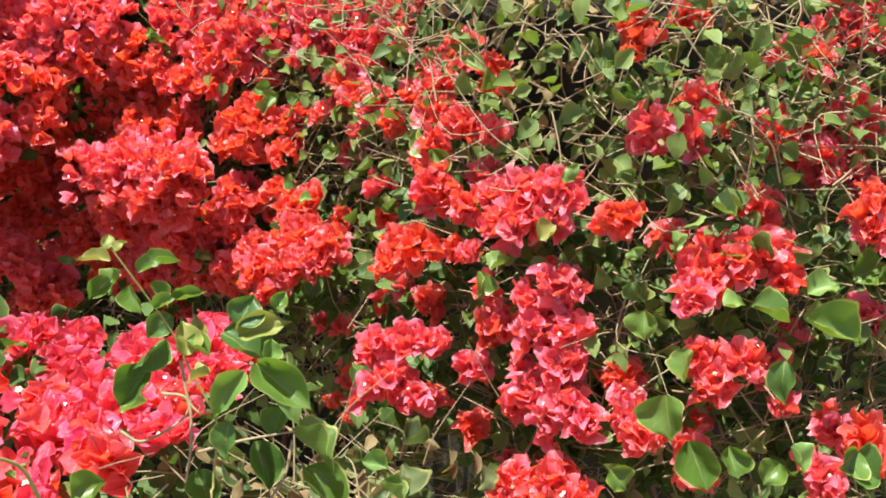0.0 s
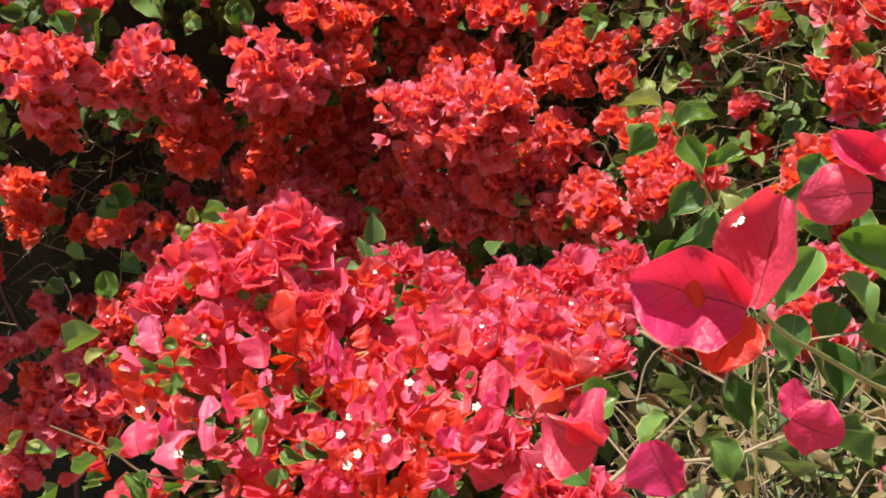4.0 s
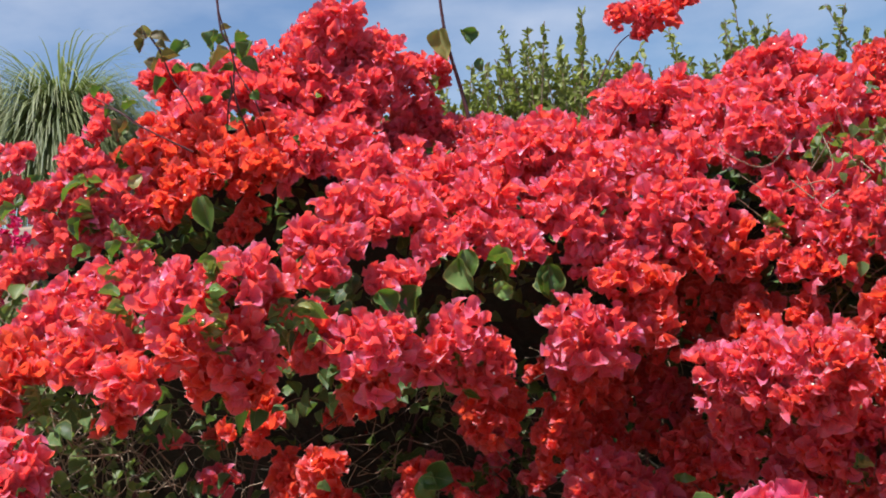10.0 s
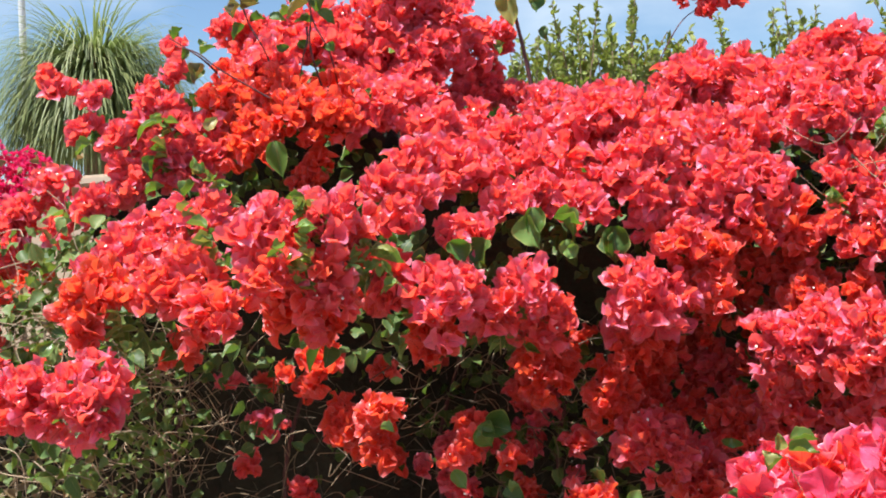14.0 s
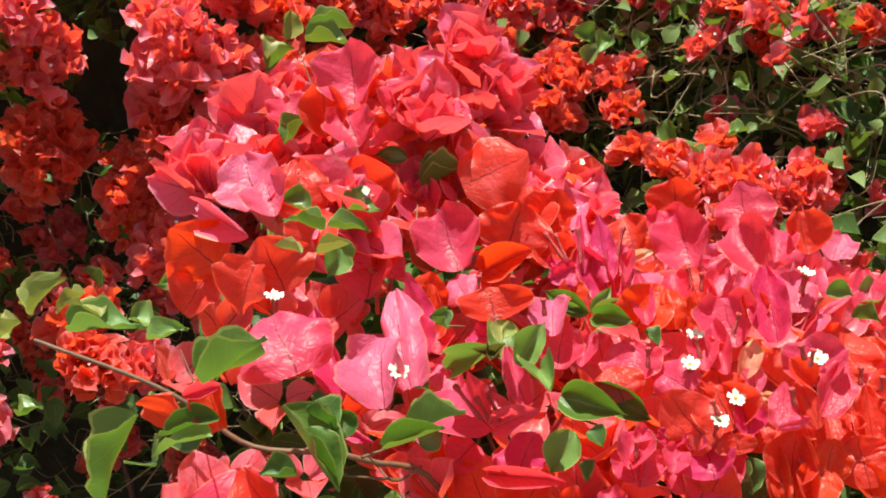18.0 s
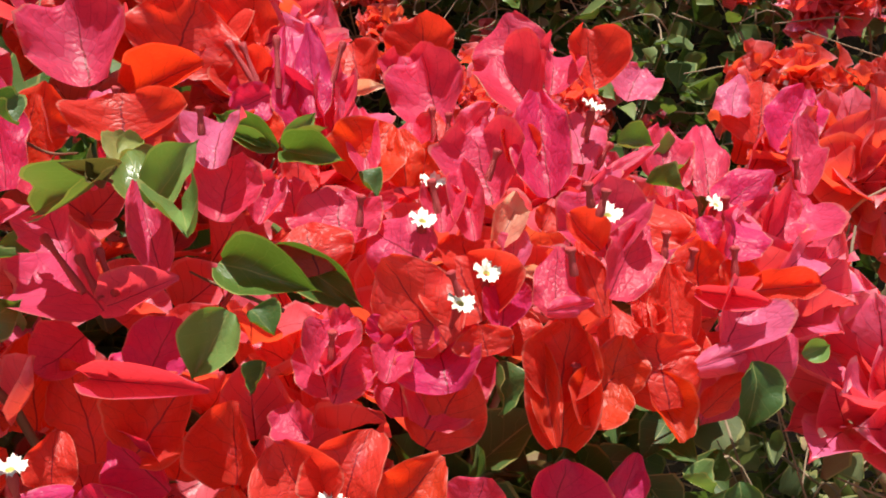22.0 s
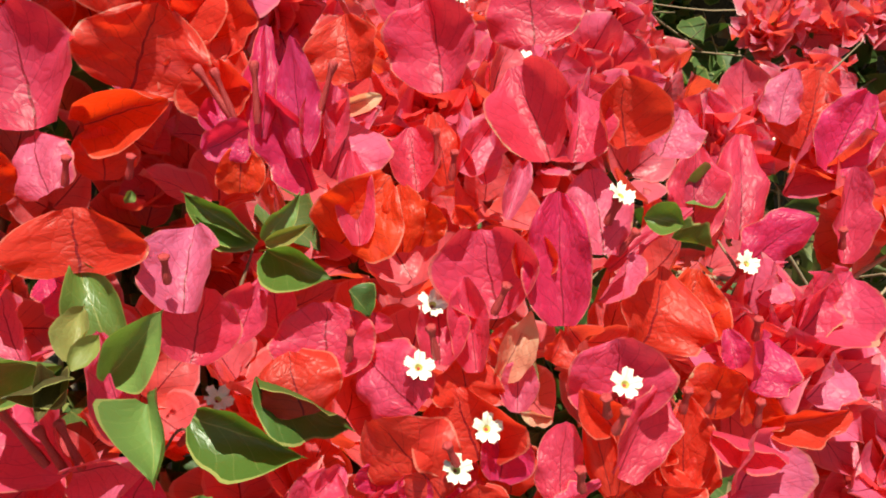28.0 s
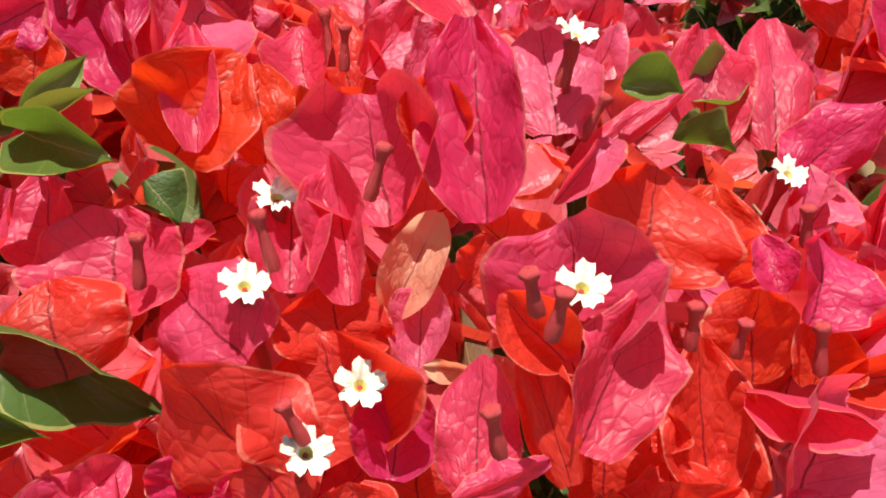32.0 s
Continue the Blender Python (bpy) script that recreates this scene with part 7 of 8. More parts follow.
leaf(-1.8394, 1.7982, 1.6395, -1.8710, 1.7873, 1.6220, 0.0287, "g", hedge)
leaf(-1.2091, 1.6534, 1.2747, -1.2200, 1.6498, 1.2500, 0.0202, "l", hedge)
leaf(-1.2269, 1.6579, 1.2146, -1.2283, 1.6575, 1.2017, 0.0169, "l", hedge)
leaf(-1.1781, 1.6853, 1.3918, -1.2028, 1.6768, 1.3947, 0.0274, "k", hedge)
leaf(-1.1501, 1.7276, 1.4229, -1.1287, 1.7351, 1.3845, 0.0349, "k", hedge)
leaf(-1.6201, 1.8345, 1.6483, -1.6083, 1.8408, 1.6783, 0.0242, "y", hedge)
leaf(-1.6629, 1.7504, 1.4586, -1.6250, 1.7642, 1.4641, 0.0271, "g", hedge)
leaf(-1.5722, 1.6850, 1.4322, -1.5830, 1.6813, 1.4145, 0.0258, "g", hedge)
leaf(-1.2458, 1.5943, 1.4028, -1.1908, 1.6132, 1.3921, 0.0263, "g", hedge)
leaf(-1.1455, 2.3110, 1.9613, -1.1365, 2.3143, 1.8876, 0.0420, "y", hedge)
leaf(-1.1036, 2.3422, 1.9599, -1.0962, 2.3449, 1.9224, 0.0376, "k", hedge)
leaf(-1.0900, 2.3536, 1.8863, -1.0687, 2.3610, 1.8716, 0.0376, "k", hedge)
leaf(-1.1632, 2.3378, 1.8660, -1.1772, 2.3331, 1.8431, 0.0330, "l", hedge)
leaf(-1.6026, 2.1962, 1.9996, -1.5994, 2.1974, 1.9746, 0.0332, "k", hedge)
leaf(-1.5264, 2.1977, 1.9734, -1.5414, 2.1926, 1.9386, 0.0376, "k", hedge)
leaf(-1.6997, 2.1644, 1.9620, -1.7244, 2.1560, 1.9465, 0.0285, "y", hedge)
leaf(-1.7247, 2.1457, 2.0123, -1.7430, 2.1394, 2.0022, 0.0284, "y", hedge)
leaf(-1.6775, 2.1796, 1.9855, -1.6603, 2.1856, 1.9835, 0.0238, "k", hedge)
leaf(-1.7371, 1.9311, 1.8600, -1.7278, 1.9343, 1.8477, 0.0172, "k", hedge)
leaf(-1.6839, 1.9418, 1.8303, -1.6728, 1.9464, 1.8402, 0.0215, "k", hedge)
leaf(-1.6637, 1.8745, 1.7747, -1.6609, 1.8755, 1.7529, 0.0248, "g", hedge)
leaf(-1.5919, 2.1890, 1.9471, -1.6166, 2.1805, 1.9316, 0.0283, "g", hedge)
leaf(-1.5157, 2.1753, 1.8707, -1.5064, 2.1786, 1.8515, 0.0278, "g", hedge)
leaf(-1.0356, 1.8598, 1.4775, -1.0295, 1.8542, 1.4212, 0.0336, "g", hedge)
leaf(-0.9859, 1.8647, 1.4533, -0.9612, 1.8632, 1.4260, 0.0303, "g", hedge)
leaf(-0.9782, 1.8535, 1.4054, -0.9618, 1.8525, 1.3873, 0.0268, "l", hedge)
leaf(-0.8837, 1.8636, 0.9876, -0.8766, 1.8602, 0.9524, 0.0309, "l", hedge)
leaf(-1.0886, 1.6780, 1.0188, -1.0828, 1.6734, 0.9719, 0.0306, "g", hedge)
leaf(-1.0628, 1.7041, 1.0271, -1.0467, 1.7063, 1.0339, 0.0249, "l", hedge)
leaf(-1.0793, 1.8068, 1.2846, -1.0969, 1.8042, 1.2688, 0.0197, "g", hedge)
leaf(-1.2055, 1.6579, 1.2640, -1.2218, 1.6546, 1.2420, 0.0180, "l", hedge)
leaf(-1.1106, 1.7647, 1.3881, -1.1038, 1.7616, 1.3551, 0.0383, "k", hedge)
leaf(-0.9037, 1.8873, 1.4275, -0.9058, 1.8826, 1.3840, 0.0307, "k", hedge)
leaf(-0.3396, 1.9472, 1.3879, -0.3140, 1.9466, 1.3686, 0.0313, "g", hedge)
leaf(-0.2018, 1.8180, 1.3866, -0.1701, 1.8178, 1.3685, 0.0320, "g", hedge)
leaf(-0.1956, 1.7189, 1.2922, -0.1718, 1.7214, 1.2985, 0.0241, "g", hedge)
leaf(-0.2091, 1.8448, 1.4290, -0.1839, 1.8468, 1.4318, 0.0195, "g", hedge)
leaf(-0.2899, 1.7526, 1.1680, -0.2670, 1.7521, 1.1509, 0.0248, "l", hedge)
leaf(-0.2573, 1.7768, 1.2525, -0.2432, 1.7741, 1.2197, 0.0220, "g", hedge)
leaf(-0.4581, 1.9536, 1.0765, -0.4773, 1.9507, 1.0595, 0.0249, "l", hedge)
leaf(-0.7254, 2.0181, 1.0585, -0.7263, 2.0160, 1.0397, 0.0335, "g", hedge)
leaf(-0.4426, 2.0533, 1.5926, -0.4343, 2.0517, 1.5732, 0.0221, "l", hedge)
leaf(-0.2862, 2.0064, 1.5500, -0.3232, 2.0035, 1.5429, 0.0321, "k", hedge)
leaf(-0.1367, 1.8572, 1.5414, -0.1304, 1.8540, 1.5077, 0.0325, "k", hedge)
leaf(-1.2587, 1.6652, 1.1326, -1.2355, 1.6660, 1.1275, 0.0213, "l", hedge)
leaf(-1.1082, 1.7776, 1.1291, -1.1014, 1.7744, 1.0956, 0.0260, "l", hedge)
leaf(-1.1719, 1.6355, 0.9946, -1.1417, 1.6362, 0.9854, 0.0359, "k", hedge)
leaf(-1.2163, 1.6296, 1.3769, -1.2390, 1.6276, 1.3707, 0.0234, "g", hedge)
leaf(-0.2062, 1.6453, 1.2298, -0.2284, 1.6438, 1.2274, 0.0229, "g", hedge)
leaf(-0.1535, 1.7261, 1.3591, -0.1325, 1.7264, 1.3503, 0.0241, "l", hedge)
leaf(-0.9543, 1.8271, 1.0348, -0.9294, 1.8266, 1.0163, 0.0268, "k", hedge)
leaf(-0.2677, 1.8845, 1.3573, -0.2492, 1.8884, 1.3735, 0.0268, "l", hedge)
leaf(-0.2939, 1.9166, 1.3762, -0.3128, 1.9129, 1.3510, 0.0273, "l", hedge)
leaf(-1.1009, 1.6732, 0.9990, -1.0646, 1.6713, 0.9783, 0.0394, "g", hedge)
leaf(-1.0765, 1.7083, 1.0242, -1.0393, 1.7065, 1.0088, 0.0331, "k", hedge)
leaf(-0.8988, 1.8382, 0.9803, -0.8648, 1.8367, 0.9729, 0.0387, "l", hedge)
leaf(-1.1356, 1.6186, 0.9028, -1.0757, 1.6198, 0.9376, 0.0480, "l", hedge)
leaf(-1.0355, 1.6470, 0.9260, -0.9988, 1.6455, 0.9183, 0.0351, "l", hedge)
leaf(-1.1155, 1.7815, 1.1238, -1.0686, 1.7793, 1.1054, 0.0464, "k", hedge)
leaf(-1.1256, 1.7658, 1.1165, -1.1019, 1.7641, 1.0865, 0.0382, "g", hedge)
leaf(-0.9735, 1.6529, 0.8903, -0.9529, 1.6535, 0.9046, 0.0354, "g", hedge)
leaf(-1.1522, 1.6948, 1.0608, -1.1296, 1.6932, 1.0323, 0.0218, "l", hedge)
leaf(-1.1269, 1.6660, 1.0067, -1.1409, 1.6663, 0.9994, 0.0285, "l", hedge)
leaf(-1.6030, 1.8957, 1.9290, -1.6062, 1.8964, 1.9557, 0.0213, "b", hedge)
leaf(-1.6028, 1.8886, 1.9276, -1.6127, 1.8853, 1.8998, 0.0159, "b", hedge)
leaf(-1.5935, 1.8941, 1.9302, -1.5585, 1.9062, 1.9272, 0.0255, "b", hedge)
leaf(-1.5719, 1.8720, 1.9102, -1.5529, 1.8786, 1.9016, 0.0189, "b", hedge)
leaf(-1.5518, 1.8993, 1.8935, -1.5232, 1.9109, 1.9151, 0.0254, "k", hedge)
leaf(-1.5681, 1.8722, 1.8841, -1.5807, 1.8680, 1.8581, 0.0293, "b", hedge)
leaf(-1.5704, 1.8844, 1.8803, -1.5360, 1.8969, 1.8859, 0.0211, "b", hedge)
leaf(-1.5652, 1.9111, 1.8624, -1.5372, 1.9207, 1.8591, 0.0192, "k", hedge)
leaf(-1.5178, 1.8934, 1.8565, -1.4888, 1.9038, 1.8596, 0.0231, "k", hedge)
leaf(-1.5652, 1.8898, 1.8483, -1.5915, 1.8808, 1.8258, 0.0263, "k", hedge)
leaf(-1.4844, 1.9509, 1.9374, -1.4997, 1.9458, 1.8979, 0.0322, "k", hedge)
leaf(-1.4793, 1.9519, 1.9344, -1.4593, 1.9595, 1.9431, 0.0214, "b", hedge)
leaf(-1.4459, 1.9384, 1.9061, -1.4192, 1.9483, 1.9138, 0.0254, "k", hedge)
leaf(-1.4445, 1.9533, 1.8763, -1.4202, 1.9637, 1.9030, 0.0362, "k", hedge)
leaf(-1.4428, 1.9485, 1.8730, -1.4102, 1.9598, 1.8552, 0.0266, "k", hedge)
leaf(-1.4555, 1.9348, 1.8900, -1.4979, 1.9202, 1.8693, 0.0339, "b", hedge)
leaf(-1.4571, 1.9560, 1.8596, -1.4893, 1.9449, 1.8623, 0.0214, "k", hedge)
leaf(-1.4207, 1.9339, 1.8090, -1.4085, 1.9382, 1.7927, 0.0189, "k", hedge)
leaf(-1.4727, 1.9509, 1.8074, -1.4815, 1.9490, 1.8248, 0.0214, "k", hedge)
leaf(-1.6857, 1.8362, 1.8245, -1.6647, 1.8448, 1.8413, 0.0209, "k", hedge)
leaf(-1.6883, 1.8792, 1.8170, -1.6867, 1.8798, 1.7919, 0.0192, "k", hedge)
leaf(-1.6527, 1.8818, 1.8007, -1.6312, 1.8908, 1.8210, 0.0266, "k", hedge)
leaf(-1.6434, 1.8736, 1.7789, -1.6670, 1.8656, 1.7442, 0.0286, "b", hedge)
leaf(-1.5357, 1.9243, 1.7172, -1.5112, 1.9328, 1.7090, 0.0266, "k", hedge)
leaf(-1.5064, 1.9203, 1.7979, -1.5102, 1.9201, 1.8146, 0.0233, "k", hedge)
leaf(-1.4628, 1.9527, 1.7790, -1.4559, 1.9552, 1.7674, 0.0267, "k", hedge)
leaf(-1.3580, 1.9553, 1.7198, -1.3443, 1.9600, 1.7076, 0.0262, "k", hedge)
leaf(-1.3164, 1.9878, 1.7919, -1.3060, 1.9918, 1.7960, 0.0212, "l", hedge)
part("shoot", mesh("shoot", *tubes([bend([(-1.593, 1.894, 1.932), (-1.578, 1.900, 1.902), (-1.564, 1.906, 1.854), (-1.539, 1.916, 1.803), (-1.534, 1.963, 1.742)])], [(0.0022, 0.0012)], 6), None, DARKSTEM), hedge)
part("shoot", mesh("shoot", *tubes([bend([(-1.471, 1.933, 1.998), (-1.470, 1.935, 1.934), (-1.457, 1.941, 1.898), (-1.450, 1.945, 1.854), (-1.424, 1.956, 1.795), (-1.423, 2.001, 1.719)])], [(0.0022, 0.0012)], 6), None, DARKSTEM), hedge)
part("shoot", mesh("shoot", *tubes([bend([(-1.642, 1.925, 1.772), (-1.647, 1.880, 1.789), (-1.668, 1.872, 1.806), (-1.706, 1.859, 1.833)])], [(0.0022, 0.0012)], 6), None, DARKSTEM), hedge)
part("shoot", mesh("shoot", *tubes([bend([(-1.463, 1.941, 1.847), (-1.463, 1.942, 1.821), (-1.472, 1.940, 1.790), (-1.496, 1.975, 1.749)])], [(0.0022, 0.0012)], 6), None, DARKSTEM), hedge)


def sprig(x, y, z):
    """A short shoot of small young leaves that stands out between the flowers."""
    n = rng.randint(8, 13)
    top = np.array([x, y, z]) + np.array([0.01 * rng.normal(), -0.02, 0.03])
    foot = np.array([x + 0.02 * rng.normal(), y + 0.05, z - 0.05])
    way = bend([foot, 0.5 * (foot + top) + 0.006 * rng.normal(size=3), top], 5)
    part("shoot", mesh("shoot", *tubes([way], [(0.0011, 0.0005)], 5), None, STEM), hedge)
    for k in range(n):
        a = way[2 + k * (len(way) - 3) // n]
        d = unit(np.array([1.6 * rng.normal(), -0.5 + 0.6 * rng.normal(), 0.5 * rng.normal()]))
        b = a + d * rng.uniform(0.018, 0.034)
        leaf(*a, *b, rng.uniform(0.010, 0.018), "lgyl"[rng.randint(4)], hedge)


sprig(-1.292, 1.442, 1.425)
sprig(-1.317, 1.434, 1.396)
sprig(-1.267, 1.470, 1.458)
sprig(-1.591, 1.681, 1.474)
sprig(-1.444, 1.469, 1.429)
sprig(-1.716, 1.835, 1.659)
sprig(-1.563, 1.690, 1.543)
sprig(-1.690, 1.822, 1.602)
sprig(-1.073, 1.813, 1.280)
sprig(-1.216, 1.552, 1.396)
sprig(-1.586, 1.468, 1.314)
sprig(-1.272, 1.467, 1.462)
sprig(-1.228, 1.541, 1.393)
sprig(-0.549, 2.023, 1.455)
sprig(-1.081, 1.805, 1.279)
sprig(-0.450, 2.081, 1.597)
sprig(-0.433, 1.929, 1.071)


def hedge_filling():
    c = np.array(all_clusters)
    # crowded behind and below each cluster, also to keep sun off the gaps
    rep = np.repeat(c[:, :3], 12, axis=0)
    rad = np.repeat(c[:, 3], 12)[:, None]
    p = rep + rng.normal(size=rep.shape) * rad * 0.8 + np.array([0, 0.17, -0.08])
    d = unit(rng.normal(size=p.shape) + np.array([0, -0.6, -0.3]))
    rot = frames(d, np.array([0, -0.5, 0.8]) + 0.6 * rng.normal(size=p.shape))
    s = rng.uniform(0.024, 0.046, len(p))
    low = (p[:, 0] > -1.75) & (p[:, 0] < -0.7) & (p[:, 2] < 1.25)
    p[low, 1] += rng.uniform(0.15, 0.45, low.sum())
    keep = (p[:, 2] < 1.72) & (~low | (rng.rand(len(p)) < 0.5))
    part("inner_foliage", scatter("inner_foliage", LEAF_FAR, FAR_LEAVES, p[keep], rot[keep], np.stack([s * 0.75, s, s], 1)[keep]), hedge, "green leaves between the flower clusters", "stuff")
    # looser leafy stretch of the hedge, with dry twigs
    n = 3600
    x = np.where(rng.rand(n) < 0.82, rng.uniform(-0.45, 0.75, n), rng.uniform(-2.45, -1.8, n))
    z = np.where(x < -1.4, rng.uniform(0.7, 1.36, n), rng.uniform(0.75, 1.62, n))
    p = np.stack([x, hedge_face(x) + np.where(x < -1.4, rng.uniform(0.12, 0.50, n), rng.uniform(-0.10, 0.22, n)), z], 1)
    m = 480
    p = np.vstack([p, np.stack([rng.uniform(-1.92, -1.70, m), rng.uniform(1.60, 1.98, m), rng.uniform(1.02, 1.50, m)], 1)])
    n += m
    d = unit(rng.normal(size=p.shape) + np.array([0, -0.5, -0.3]))
    rot = frames(d, np.array([0, -0.6, 0.7]) + 0.6 * rng.normal(size=p.shape))
    s = rng.uniform(0.014, 0.038, n)
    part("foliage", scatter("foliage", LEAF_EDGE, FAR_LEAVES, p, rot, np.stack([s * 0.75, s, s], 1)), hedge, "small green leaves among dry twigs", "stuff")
    n = 1900
    x = np.where(rng.rand(n) < 0.85, rng.uniform(-0.40, 0.70, n), rng.uniform(-2.4, -1.8, n))
    p = np.stack([x, hedge_face(x) + rng.uniform(-0.02, 0.25, n), rng.uniform(0.7, 1.62, n)], 1)
    rot = frames(unit(rng.normal(size=p.shape)), rng.normal(size=p.shape))
    s = rng.uniform(0.012, 0.030, n)
    part("litter", scatter("litter", DRY, FAR_LEAVES, p, rot, np.stack([s * 0.6, s, s], 1)), hedge, "withered brown leaves caught in the twigs", "stuff")
    ways = []
    for k in range(3200):
        x = rng.uniform(-0.5, 0.75) if k < 1900 else rng.uniform(-2.4, -1.75) if k < 2500 else rng.uniform(-2.0, -0.5)
        z = rng.uniform(0.8, 1.62) if k < 1900 else rng.uniform(0.6, 1.36) if k < 2500 else rng.uniform(0.6, 1.25)
        a = np.array([x, hedge_face(x) + (rng.uniform(-0.06, 0.18) if k < 1900 else rng.uniform(0.08, 0.45) if k < 2500 else rng.uniform(0.2, 0.65)), z])
        d = unit(rng.normal(size=3) * np.array([1, 0.5, 0.7]))
        length = rng.uniform(0.04, 0.15)
        ways.append(bend([a, a + d * length * 0.5 + 0.018 * rng.normal(size=3), a + d * length + 0.03 * rng.normal(size=3)], 4))
    for k in range(140):
        a = np.array([rng.uniform(-1.94, -1.70), rng.uniform(1.58, 1.9), rng.uniform(1.02, 1.48)])
        d = unit(rng.normal(size=3) * np.array([1, 0.5, 0.8]))
        length = rng.uniform(0.05, 0.16)
        ways.insert(0, bend([a, a + d * length * 0.5 + 0.018 * rng.normal(size=3), a + d * length + 0.03 * rng.normal(size=3)], 4))
    part("brushwood", mesh("brushwood", *tubes(ways[:3000], [(0.0013, 0.0005)] * 3000, 4), None, TWIG), hedge, "dry tan twigs", "stuff")
    part("brushwood", mesh("brushwood", *tubes(ways[3000:], [(0.0014, 0.0005)] * len(ways[3000:]), 4), None, DARKTWIG), hedge, "twigs deep in the hedge, bark darkened as shade", "stuff")
    for k in range(9):
        x = -2.0 + 0.3 * k
        y = hedge_face(x) + 0.72
        way = bend([(x, y + 0.1, 0), (x + 0.05, y + 0.05, 0.45), (x - 0.06, y, 0.85), (x + 0.02, y + 0.03, 1.2)])
        part("stem", mesh("stem", *tubes([way], [(0.010, 0.004)], 7), None, DARKSTEM), hedge)


hedge_filling()
spots, ways = np.vstack([a for a, _ in dots]), np.vstack([a for _, a in dots])
side = unit(np.cross(ways, unit(rng.normal(size=ways.shape))))
size = rng.uniform(0.0034, 0.0058, len(spots))[:, None] * np.array([[1, 1, 1]])
part("tiny_bloom", scatter("tiny_bloom", CREAM, DOT, spots, frames(side, ways), size), hedge, "cream white florets between the bracts", "stuff")

# ---- behind the hedge ----
def long_shoots():
    """Long bare shoots that stand out of the hedge's crest, with leaves and flowers at their tips."""
    for way, r in (([(-1.07, 2.37, 1.60), (-1.097, 2.334, 1.712), (-1.115, 2.324, 1.825), (-1.135, 2.313, 1.948), (-1.140, 2.308, 2.10)], 0.0058),
                   ([(-1.44, 1.98, 1.70), (-1.458, 1.944, 1.804), (-1.454, 1.942, 1.878), (-1.470, 1.934, 1.966), (-1.480, 1.931, 2.08)], 0.0022),
                   ([(-1.50, 1.84, 1.70), (-1.576, 1.799, 1.752), (-1.611, 1.786, 1.782), (-1.648, 1.773, 1.796)], 0.0018),
                   ([(-0.90, 2.36, 1.66), (-0.857, 2.361, 1.751), (-0.814, 2.373, 1.840), (-0.774, 2.385, 1.894), (-0.715, 2.404, 1.923)], 0.002),
                   ([(-0.56, 2.20, 1.58), (-0.528, 2.174, 1.603), (-0.438, 2.178, 1.598), (-0.379, 2.179, 1.564)], 0.0025),
                   ([(-0.34, 2.19, 1.53), (-0.308, 2.183, 1.565), (-0.225, 2.191, 1.616), (-0.124, 2.197, 1.616), (-0.02, 2.202, 1.627)], 0.003)):
        part("shoot", mesh("shoot", *tubes([bend(way)], [(r, r * 0.5)], 7), None, DARKSTEM), hedge, "bare dark purple shoot")


long_shoots()


def magenta_bush():
    bush = shrub("cerise_bougainvillea", -3.6, 3.8, "deep cerise bougainvillea in full bloom before the wall", "bougainvillea")
    for k in range(80):
        x, b = rng.uniform(-4.75, -3.42), rng.rand() ** 0.6
        high = 1.97 - 0.9 * max(0, x + 3.75) ** 2 + 0.05 * math.sin(9 * x)
        z = 1.2 + (high - 1.2) * b
        y = 3.62 + 0.15 * rng.rand() + 0.2 * b
        r = rng.uniform(0.09, 0.14)
        n = int(4200 * r * r) + 14
        d = unit(rng.normal(size=(n * 4, 3)) + OUT * 0.6)
        d = d[(d @ OUT) > -0.3][:n]
        at, rot, size = flowers(np.array([x, y, z]) + d * r * rng.uniform(0.6, 1.1, len(d))[:, None], d + np.array([0, -0.1, 0.5]) + 0.4 * rng.normal(size=d.shape), 0.018, 0.028, (0.5, 1.1))
        part("bloom", scatter("bloom", MAGENTA, FAR_BRACTS, at, rot, size), bush, kind="stuff")
    n = 1800
    p = np.stack([rng.uniform(-4.7, -3.1, n), rng.uniform(3.75, 4.1, n), rng.uniform(0.3, 1.75, n)], 1)
    rot = frames(unit(rng.normal(size=p.shape) + np.array([0, -0.5, -0.2])), np.array([0, -0.6, 0.7]) + 0.5 * rng.normal(size=p.shape))
    s = rng.uniform(0.03, 0.055, n)
    part("foliage", scatter("foliage", LEAF_FAR, FAR_LEAVES, p, rot, np.stack([s * 0.7, s, s], 1)), bush, "dark green leaves", "stuff")
    for x in (-4.2, -3.75, -3.5):
        part("stem", mesh("stem", *tubes([bend([(x, 3.95, 0), (x + 0.06, 3.9, 0.6), (x - 0.03, 3.85, 1.3)])], [(0.03, 0.015)], 8), None, TWIG), bush)


magenta_bush()


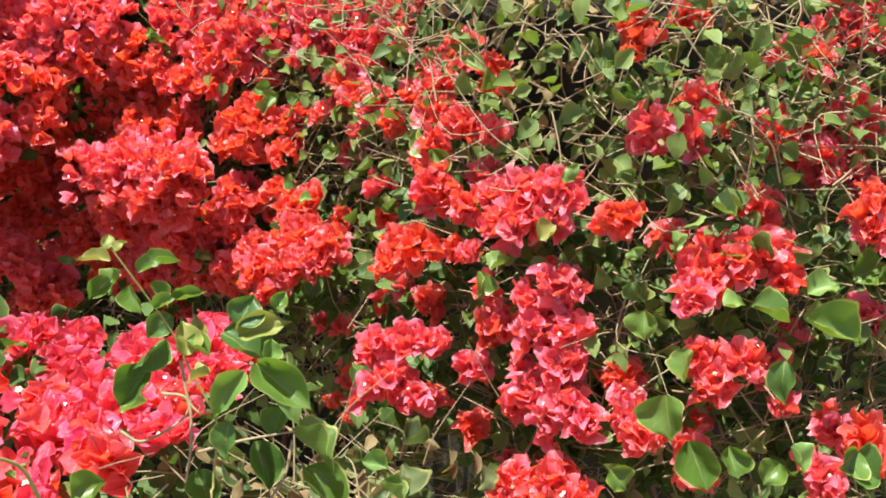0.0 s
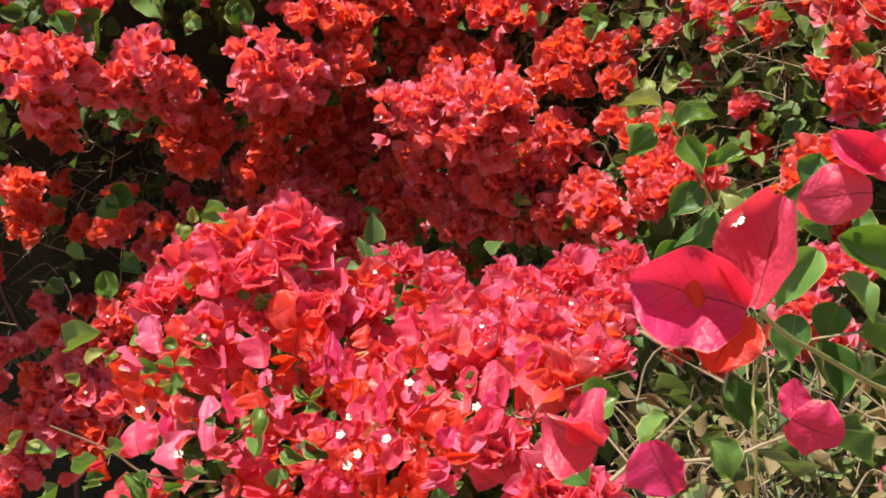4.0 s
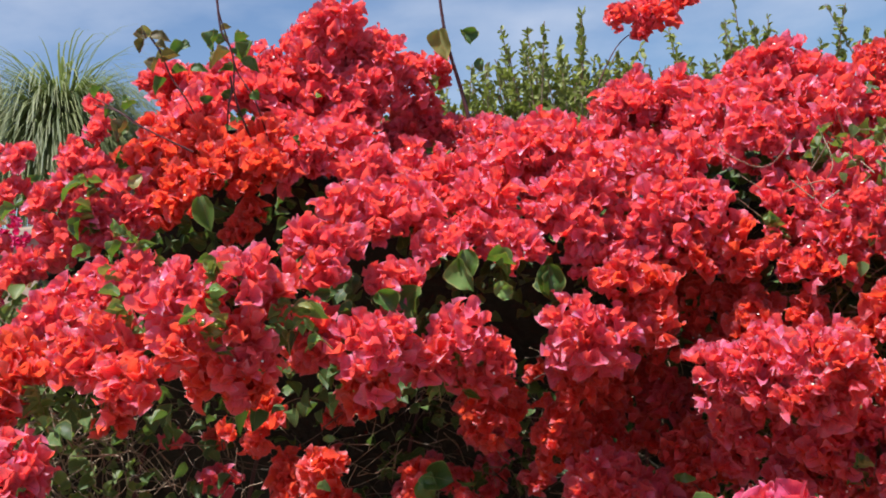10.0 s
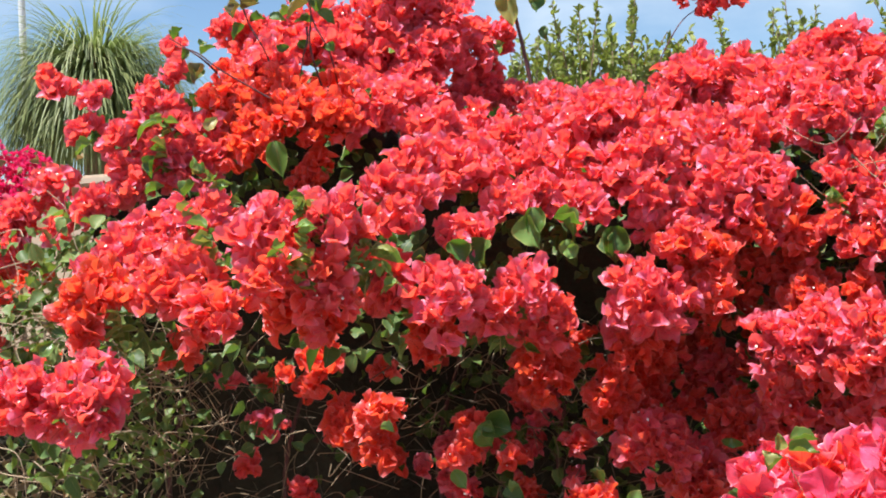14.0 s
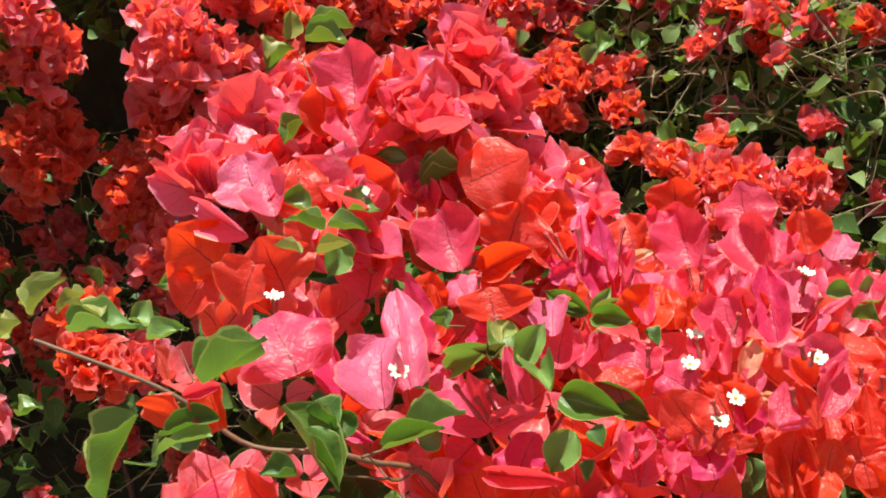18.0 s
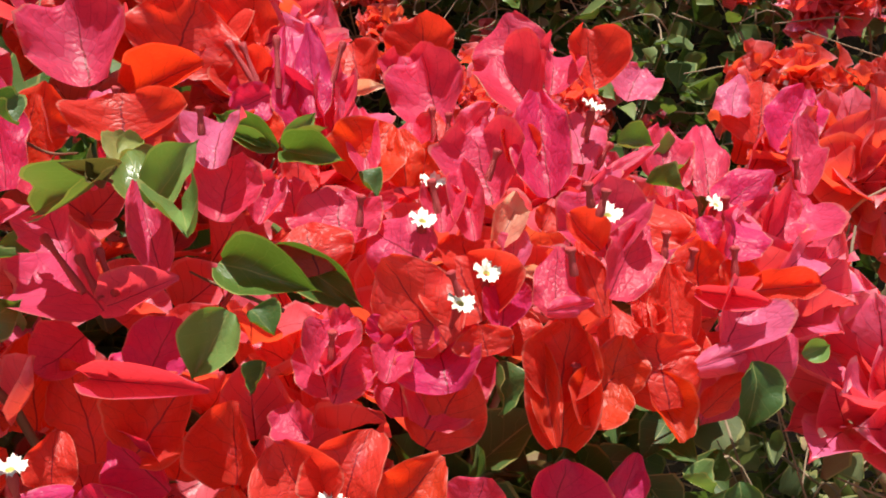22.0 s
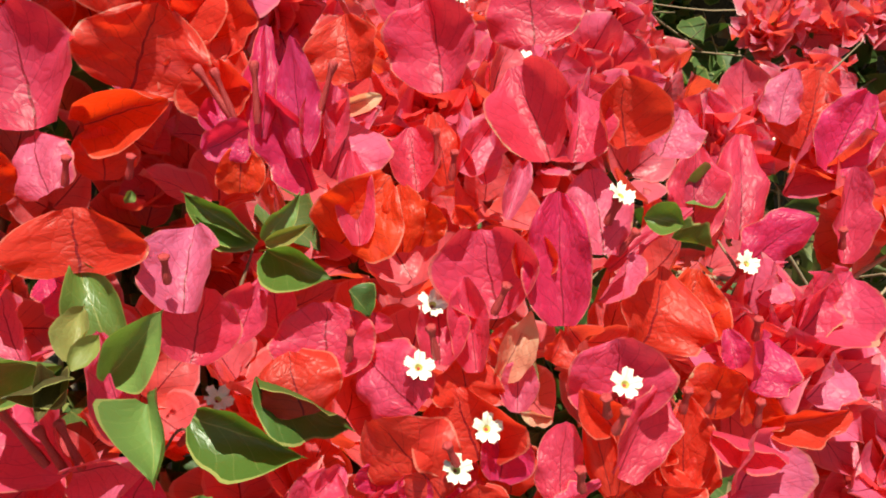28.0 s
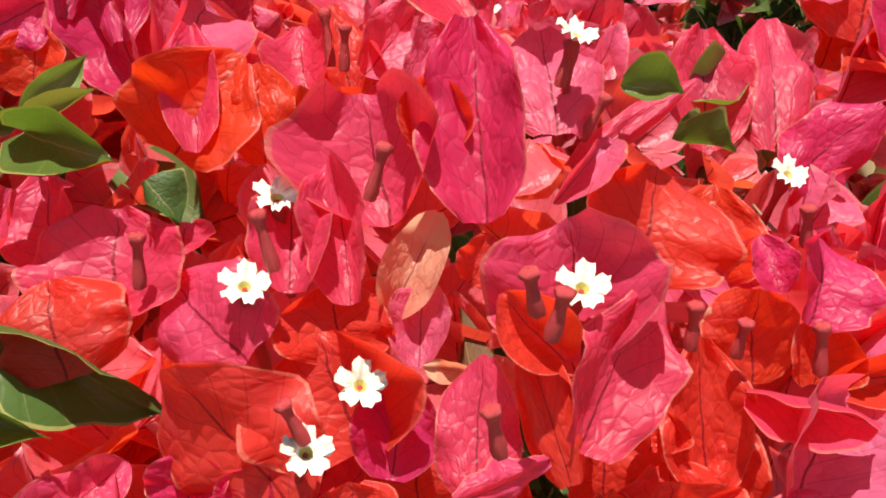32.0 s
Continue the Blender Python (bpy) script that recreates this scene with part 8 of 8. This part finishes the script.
def ponytail(x, y, top, wide, n, name_label):
    """A plant with a fountain of thin hanging blades on a bare trunk."""
    tree = shrub("ponytail_palm", x, y, name_label, "palm")
    verts, quads, uvs = [], [], []
    for k in range(n):
        a = rng.uniform(0, 2 * math.pi)
        up = rng.uniform(-0.1, 1.25)
        length = wide * rng.uniform(0.8, 1.35)
        h = np.array([math.cos(a), math.sin(a), 0])
        p = np.array([x, y, top - wide * 0.75]) + h * 0.09 * wide * rng.rand() + np.array([0, 0, rng.uniform(-0.25, 0.15) * wide])
        v = h * math.cos(up) + np.array([0, 0, math.sin(up)])
        w = rng.uniform(0.006, 0.011)
        side = np.cross(v, [0, 0, 1.0])
        side = side / (np.linalg.norm(side) + 1e-6) * w
        steps = 8
        sag = rng.uniform(0.22, 0.50)
        for j in range(steps + 1):
            b = len(verts)
            thin = 1 - 0.8 * j / steps
            verts += [p - side * thin, p + side * thin]
            uvs += [(0, j / steps), (1, j / steps)]
            if j < steps:
                quads.append((b, b + 1, b + 3, b + 2))
            p = p + v * length / steps
            v = unit(v + np.array([0, 0, -sag * (0.5 + 1.2 * j / steps)]))
    part("crown", mesh("crown", verts, quads, uvs, BLADE), tree, "arching pale green strap leaves", "stuff")
    part("trunk", mesh("trunk", *tubes([bend([(x, y, 0), (x + 0.03, y, 0.7), (x, y, top - wide * 0.75)])], [(0.17, 0.08)], 12), None, TWIG), tree)


ponytail(-4.58, 6.12, 3.08, 0.70, 3600, "ponytail palm with a fountain of thin hanging leaves")
ponytail(-5.85, 5.85, 2.78, 0.62, 1800, "lower ponytail palm with upright thin leaves")


def paddle_plant():
    plant = shrub("broad_leaf_plant", -4.9, 4.95, "banana-like plant with broad bright green leaves", "plant")
    shape = blade(8, 12, 0.35, -0.25, 0.03, 0.4, 0.8, 0.6)
    me = mesh("leaf", *shape, BROAD)
    for x, z, dx, dz, w in ((-5.10, 1.98, -0.16, 0.30, 0.24), (-5.0, 1.98, 0.18, 0.32, 0.22), (-4.76, 2.0, 0.08, 0.36, 0.32), (-5.22, 1.98, -0.3, 0.25, 0.18)):
        d = np.array([dx, -0.10, dz])
        r = frames(d[None], np.array([[0.2, -1.0, 0.4]]))[0]
        n = np.linalg.norm(d)
        rows = [[r[k, 0] * w, r[k, 1] * n, r[k, 2] * 0.3, (x, 4.95, z)[k]] for k in range(3)]
        ob = part("leaf", me, plant)
        ob.matrix_basis = Matrix((*rows, (0, 0, 0, 1)))
        part("stalk", mesh("stalk", *tubes([bend([(-4.9, 5.0, 0), (0.5 * (x - 4.9), 5.0, 1.2), (x, 4.95, z)])], [(0.03, 0.012)], 7), None, STEM), plant)


paddle_plant()


def back_shrub(x, y, wide, low, high, n, label):
    """A loose shrub of upright twigs set with small oval leaves."""
    bush = shrub("privet_shrub", x, y, label)
    ways, at, d = [], [], []
    for k in range(n):
        a = rng.uniform(-1, 1)
        top = high - (high - low) * (0.75 * abs(a) ** 1.5 + 0.45 * rng.rand() ** 0.7)
        p0 = np.array([x + 0.55 * wide * a, y + rng.uniform(-0.2, 0.25), 1.1])
        p1 = np.array([x + wide * a + 0.12 * rng.normal(), p0[1], top])
        mid = 0.5 * (p0 + p1) + 0.05 * rng.normal(size=3)
        way = bend([p0, mid, p1], 8)
        ways.append(way)
        for q, (u, v) in enumerate(zip(way[:-1], way[1:])):
            for m in range(8):
                at.append(u + (v - u) * rng.rand())
                d.append(rng.normal(size=3) + np.array([0, -0.2, 0.8]))
    part("brushwood", mesh("brushwood", *tubes(ways, [(0.006, 0.0015)] * len(ways), 4), None, TWIG), bush, "thin upright stems", "stuff")
    at, d = np.array(at), np.array(d)
    rot = frames(d, np.array([0, -0.7, 0.5]) + 0.6 * rng.normal(size=d.shape))
    s = rng.uniform(0.018, 0.034, len(at))
    part("foliage", scatter("foliage", LEAF_SHRUB, NARROW, at, rot, np.stack([s * 0.5, s, s], 1)), bush, "small olive green leaves", "stuff")
    for k in (-1, 0, 1):
        part("stem", mesh("stem", *tubes([bend([(x + 0.1 * k, y, 0), (x + 0.15 * k, y, 0.6), (x + 0.25 * k, y, 1.2)])], [(0.02, 0.012)], 7), None, TWIG), bush)


back_shrub(-1.10, 3.35, 0.36, 1.80, 2.20, 170, "olive green shrub with upright twigs behind the hedge")
back_shrub(-0.50, 3.70, 0.30, 1.90, 2.26, 60, "thin olive green shrub with upright twigs behind the hedge")
back_shrub(0.15, 3.75, 0.30, 1.85, 2.35, 60, "thin olive green shrub with upright twigs behind the hedge")


def box(x0, x1, y0, y1, z0, z1, b=0.0):
    bm = bmesh.new()
    bmesh.ops.create_cube(bm, size=1)
    for v in bm.verts:
        v.co = Vector((x0 if v.co.x < 0 else x1, y0 if v.co.y < 0 else y1, z0 if v.co.z < 0 else z1))
    if b:
        bmesh.ops.bevel(bm, geom=bm.edges[:], offset=b, segments=2, affect="EDGES")
    me = bpy.data.meshes.new("box")
    bm.to_mesh(me)
    bm.free()
    return me


def garden_wall():
    me = box(-14, -1.6, 4.40, 4.58, -0.02, 1.83, 0.01)
    me.materials.append(PLASTER)
    wall = tagged(new("wall_back", me), "beige plastered garden wall behind the shrubs", "wall", kind="structure")
    cap = box(-14, -1.6, 4.37, 4.61, 1.83, 1.88, 0.012)
    cap.materials.append(PLASTER)
    part("coping", cap, wall)


garden_wall()


def pole():
    ob = shrub("lamp_pole", -8.03, 10.18, "tall thin pale painted metal pole", "pole")
    part("shaft", mesh("shaft", *tubes([[(-8.03, 10.18, 0), (-8.03, 10.18, 3), (-8.03, 10.18, 6), (-8.03, 10.18, 8.5)]], [(0.045, 0.030)], 14), None, METAL), ob)
    part("base_plate", mesh("base_plate", *tubes([[(-8.03, 10.18, 0.0), (-8.03, 10.18, 0.04), (-8.03, 10.18, 0.06)]], [(0.12, 0.10)], 14), None, METAL), ob)


pole()
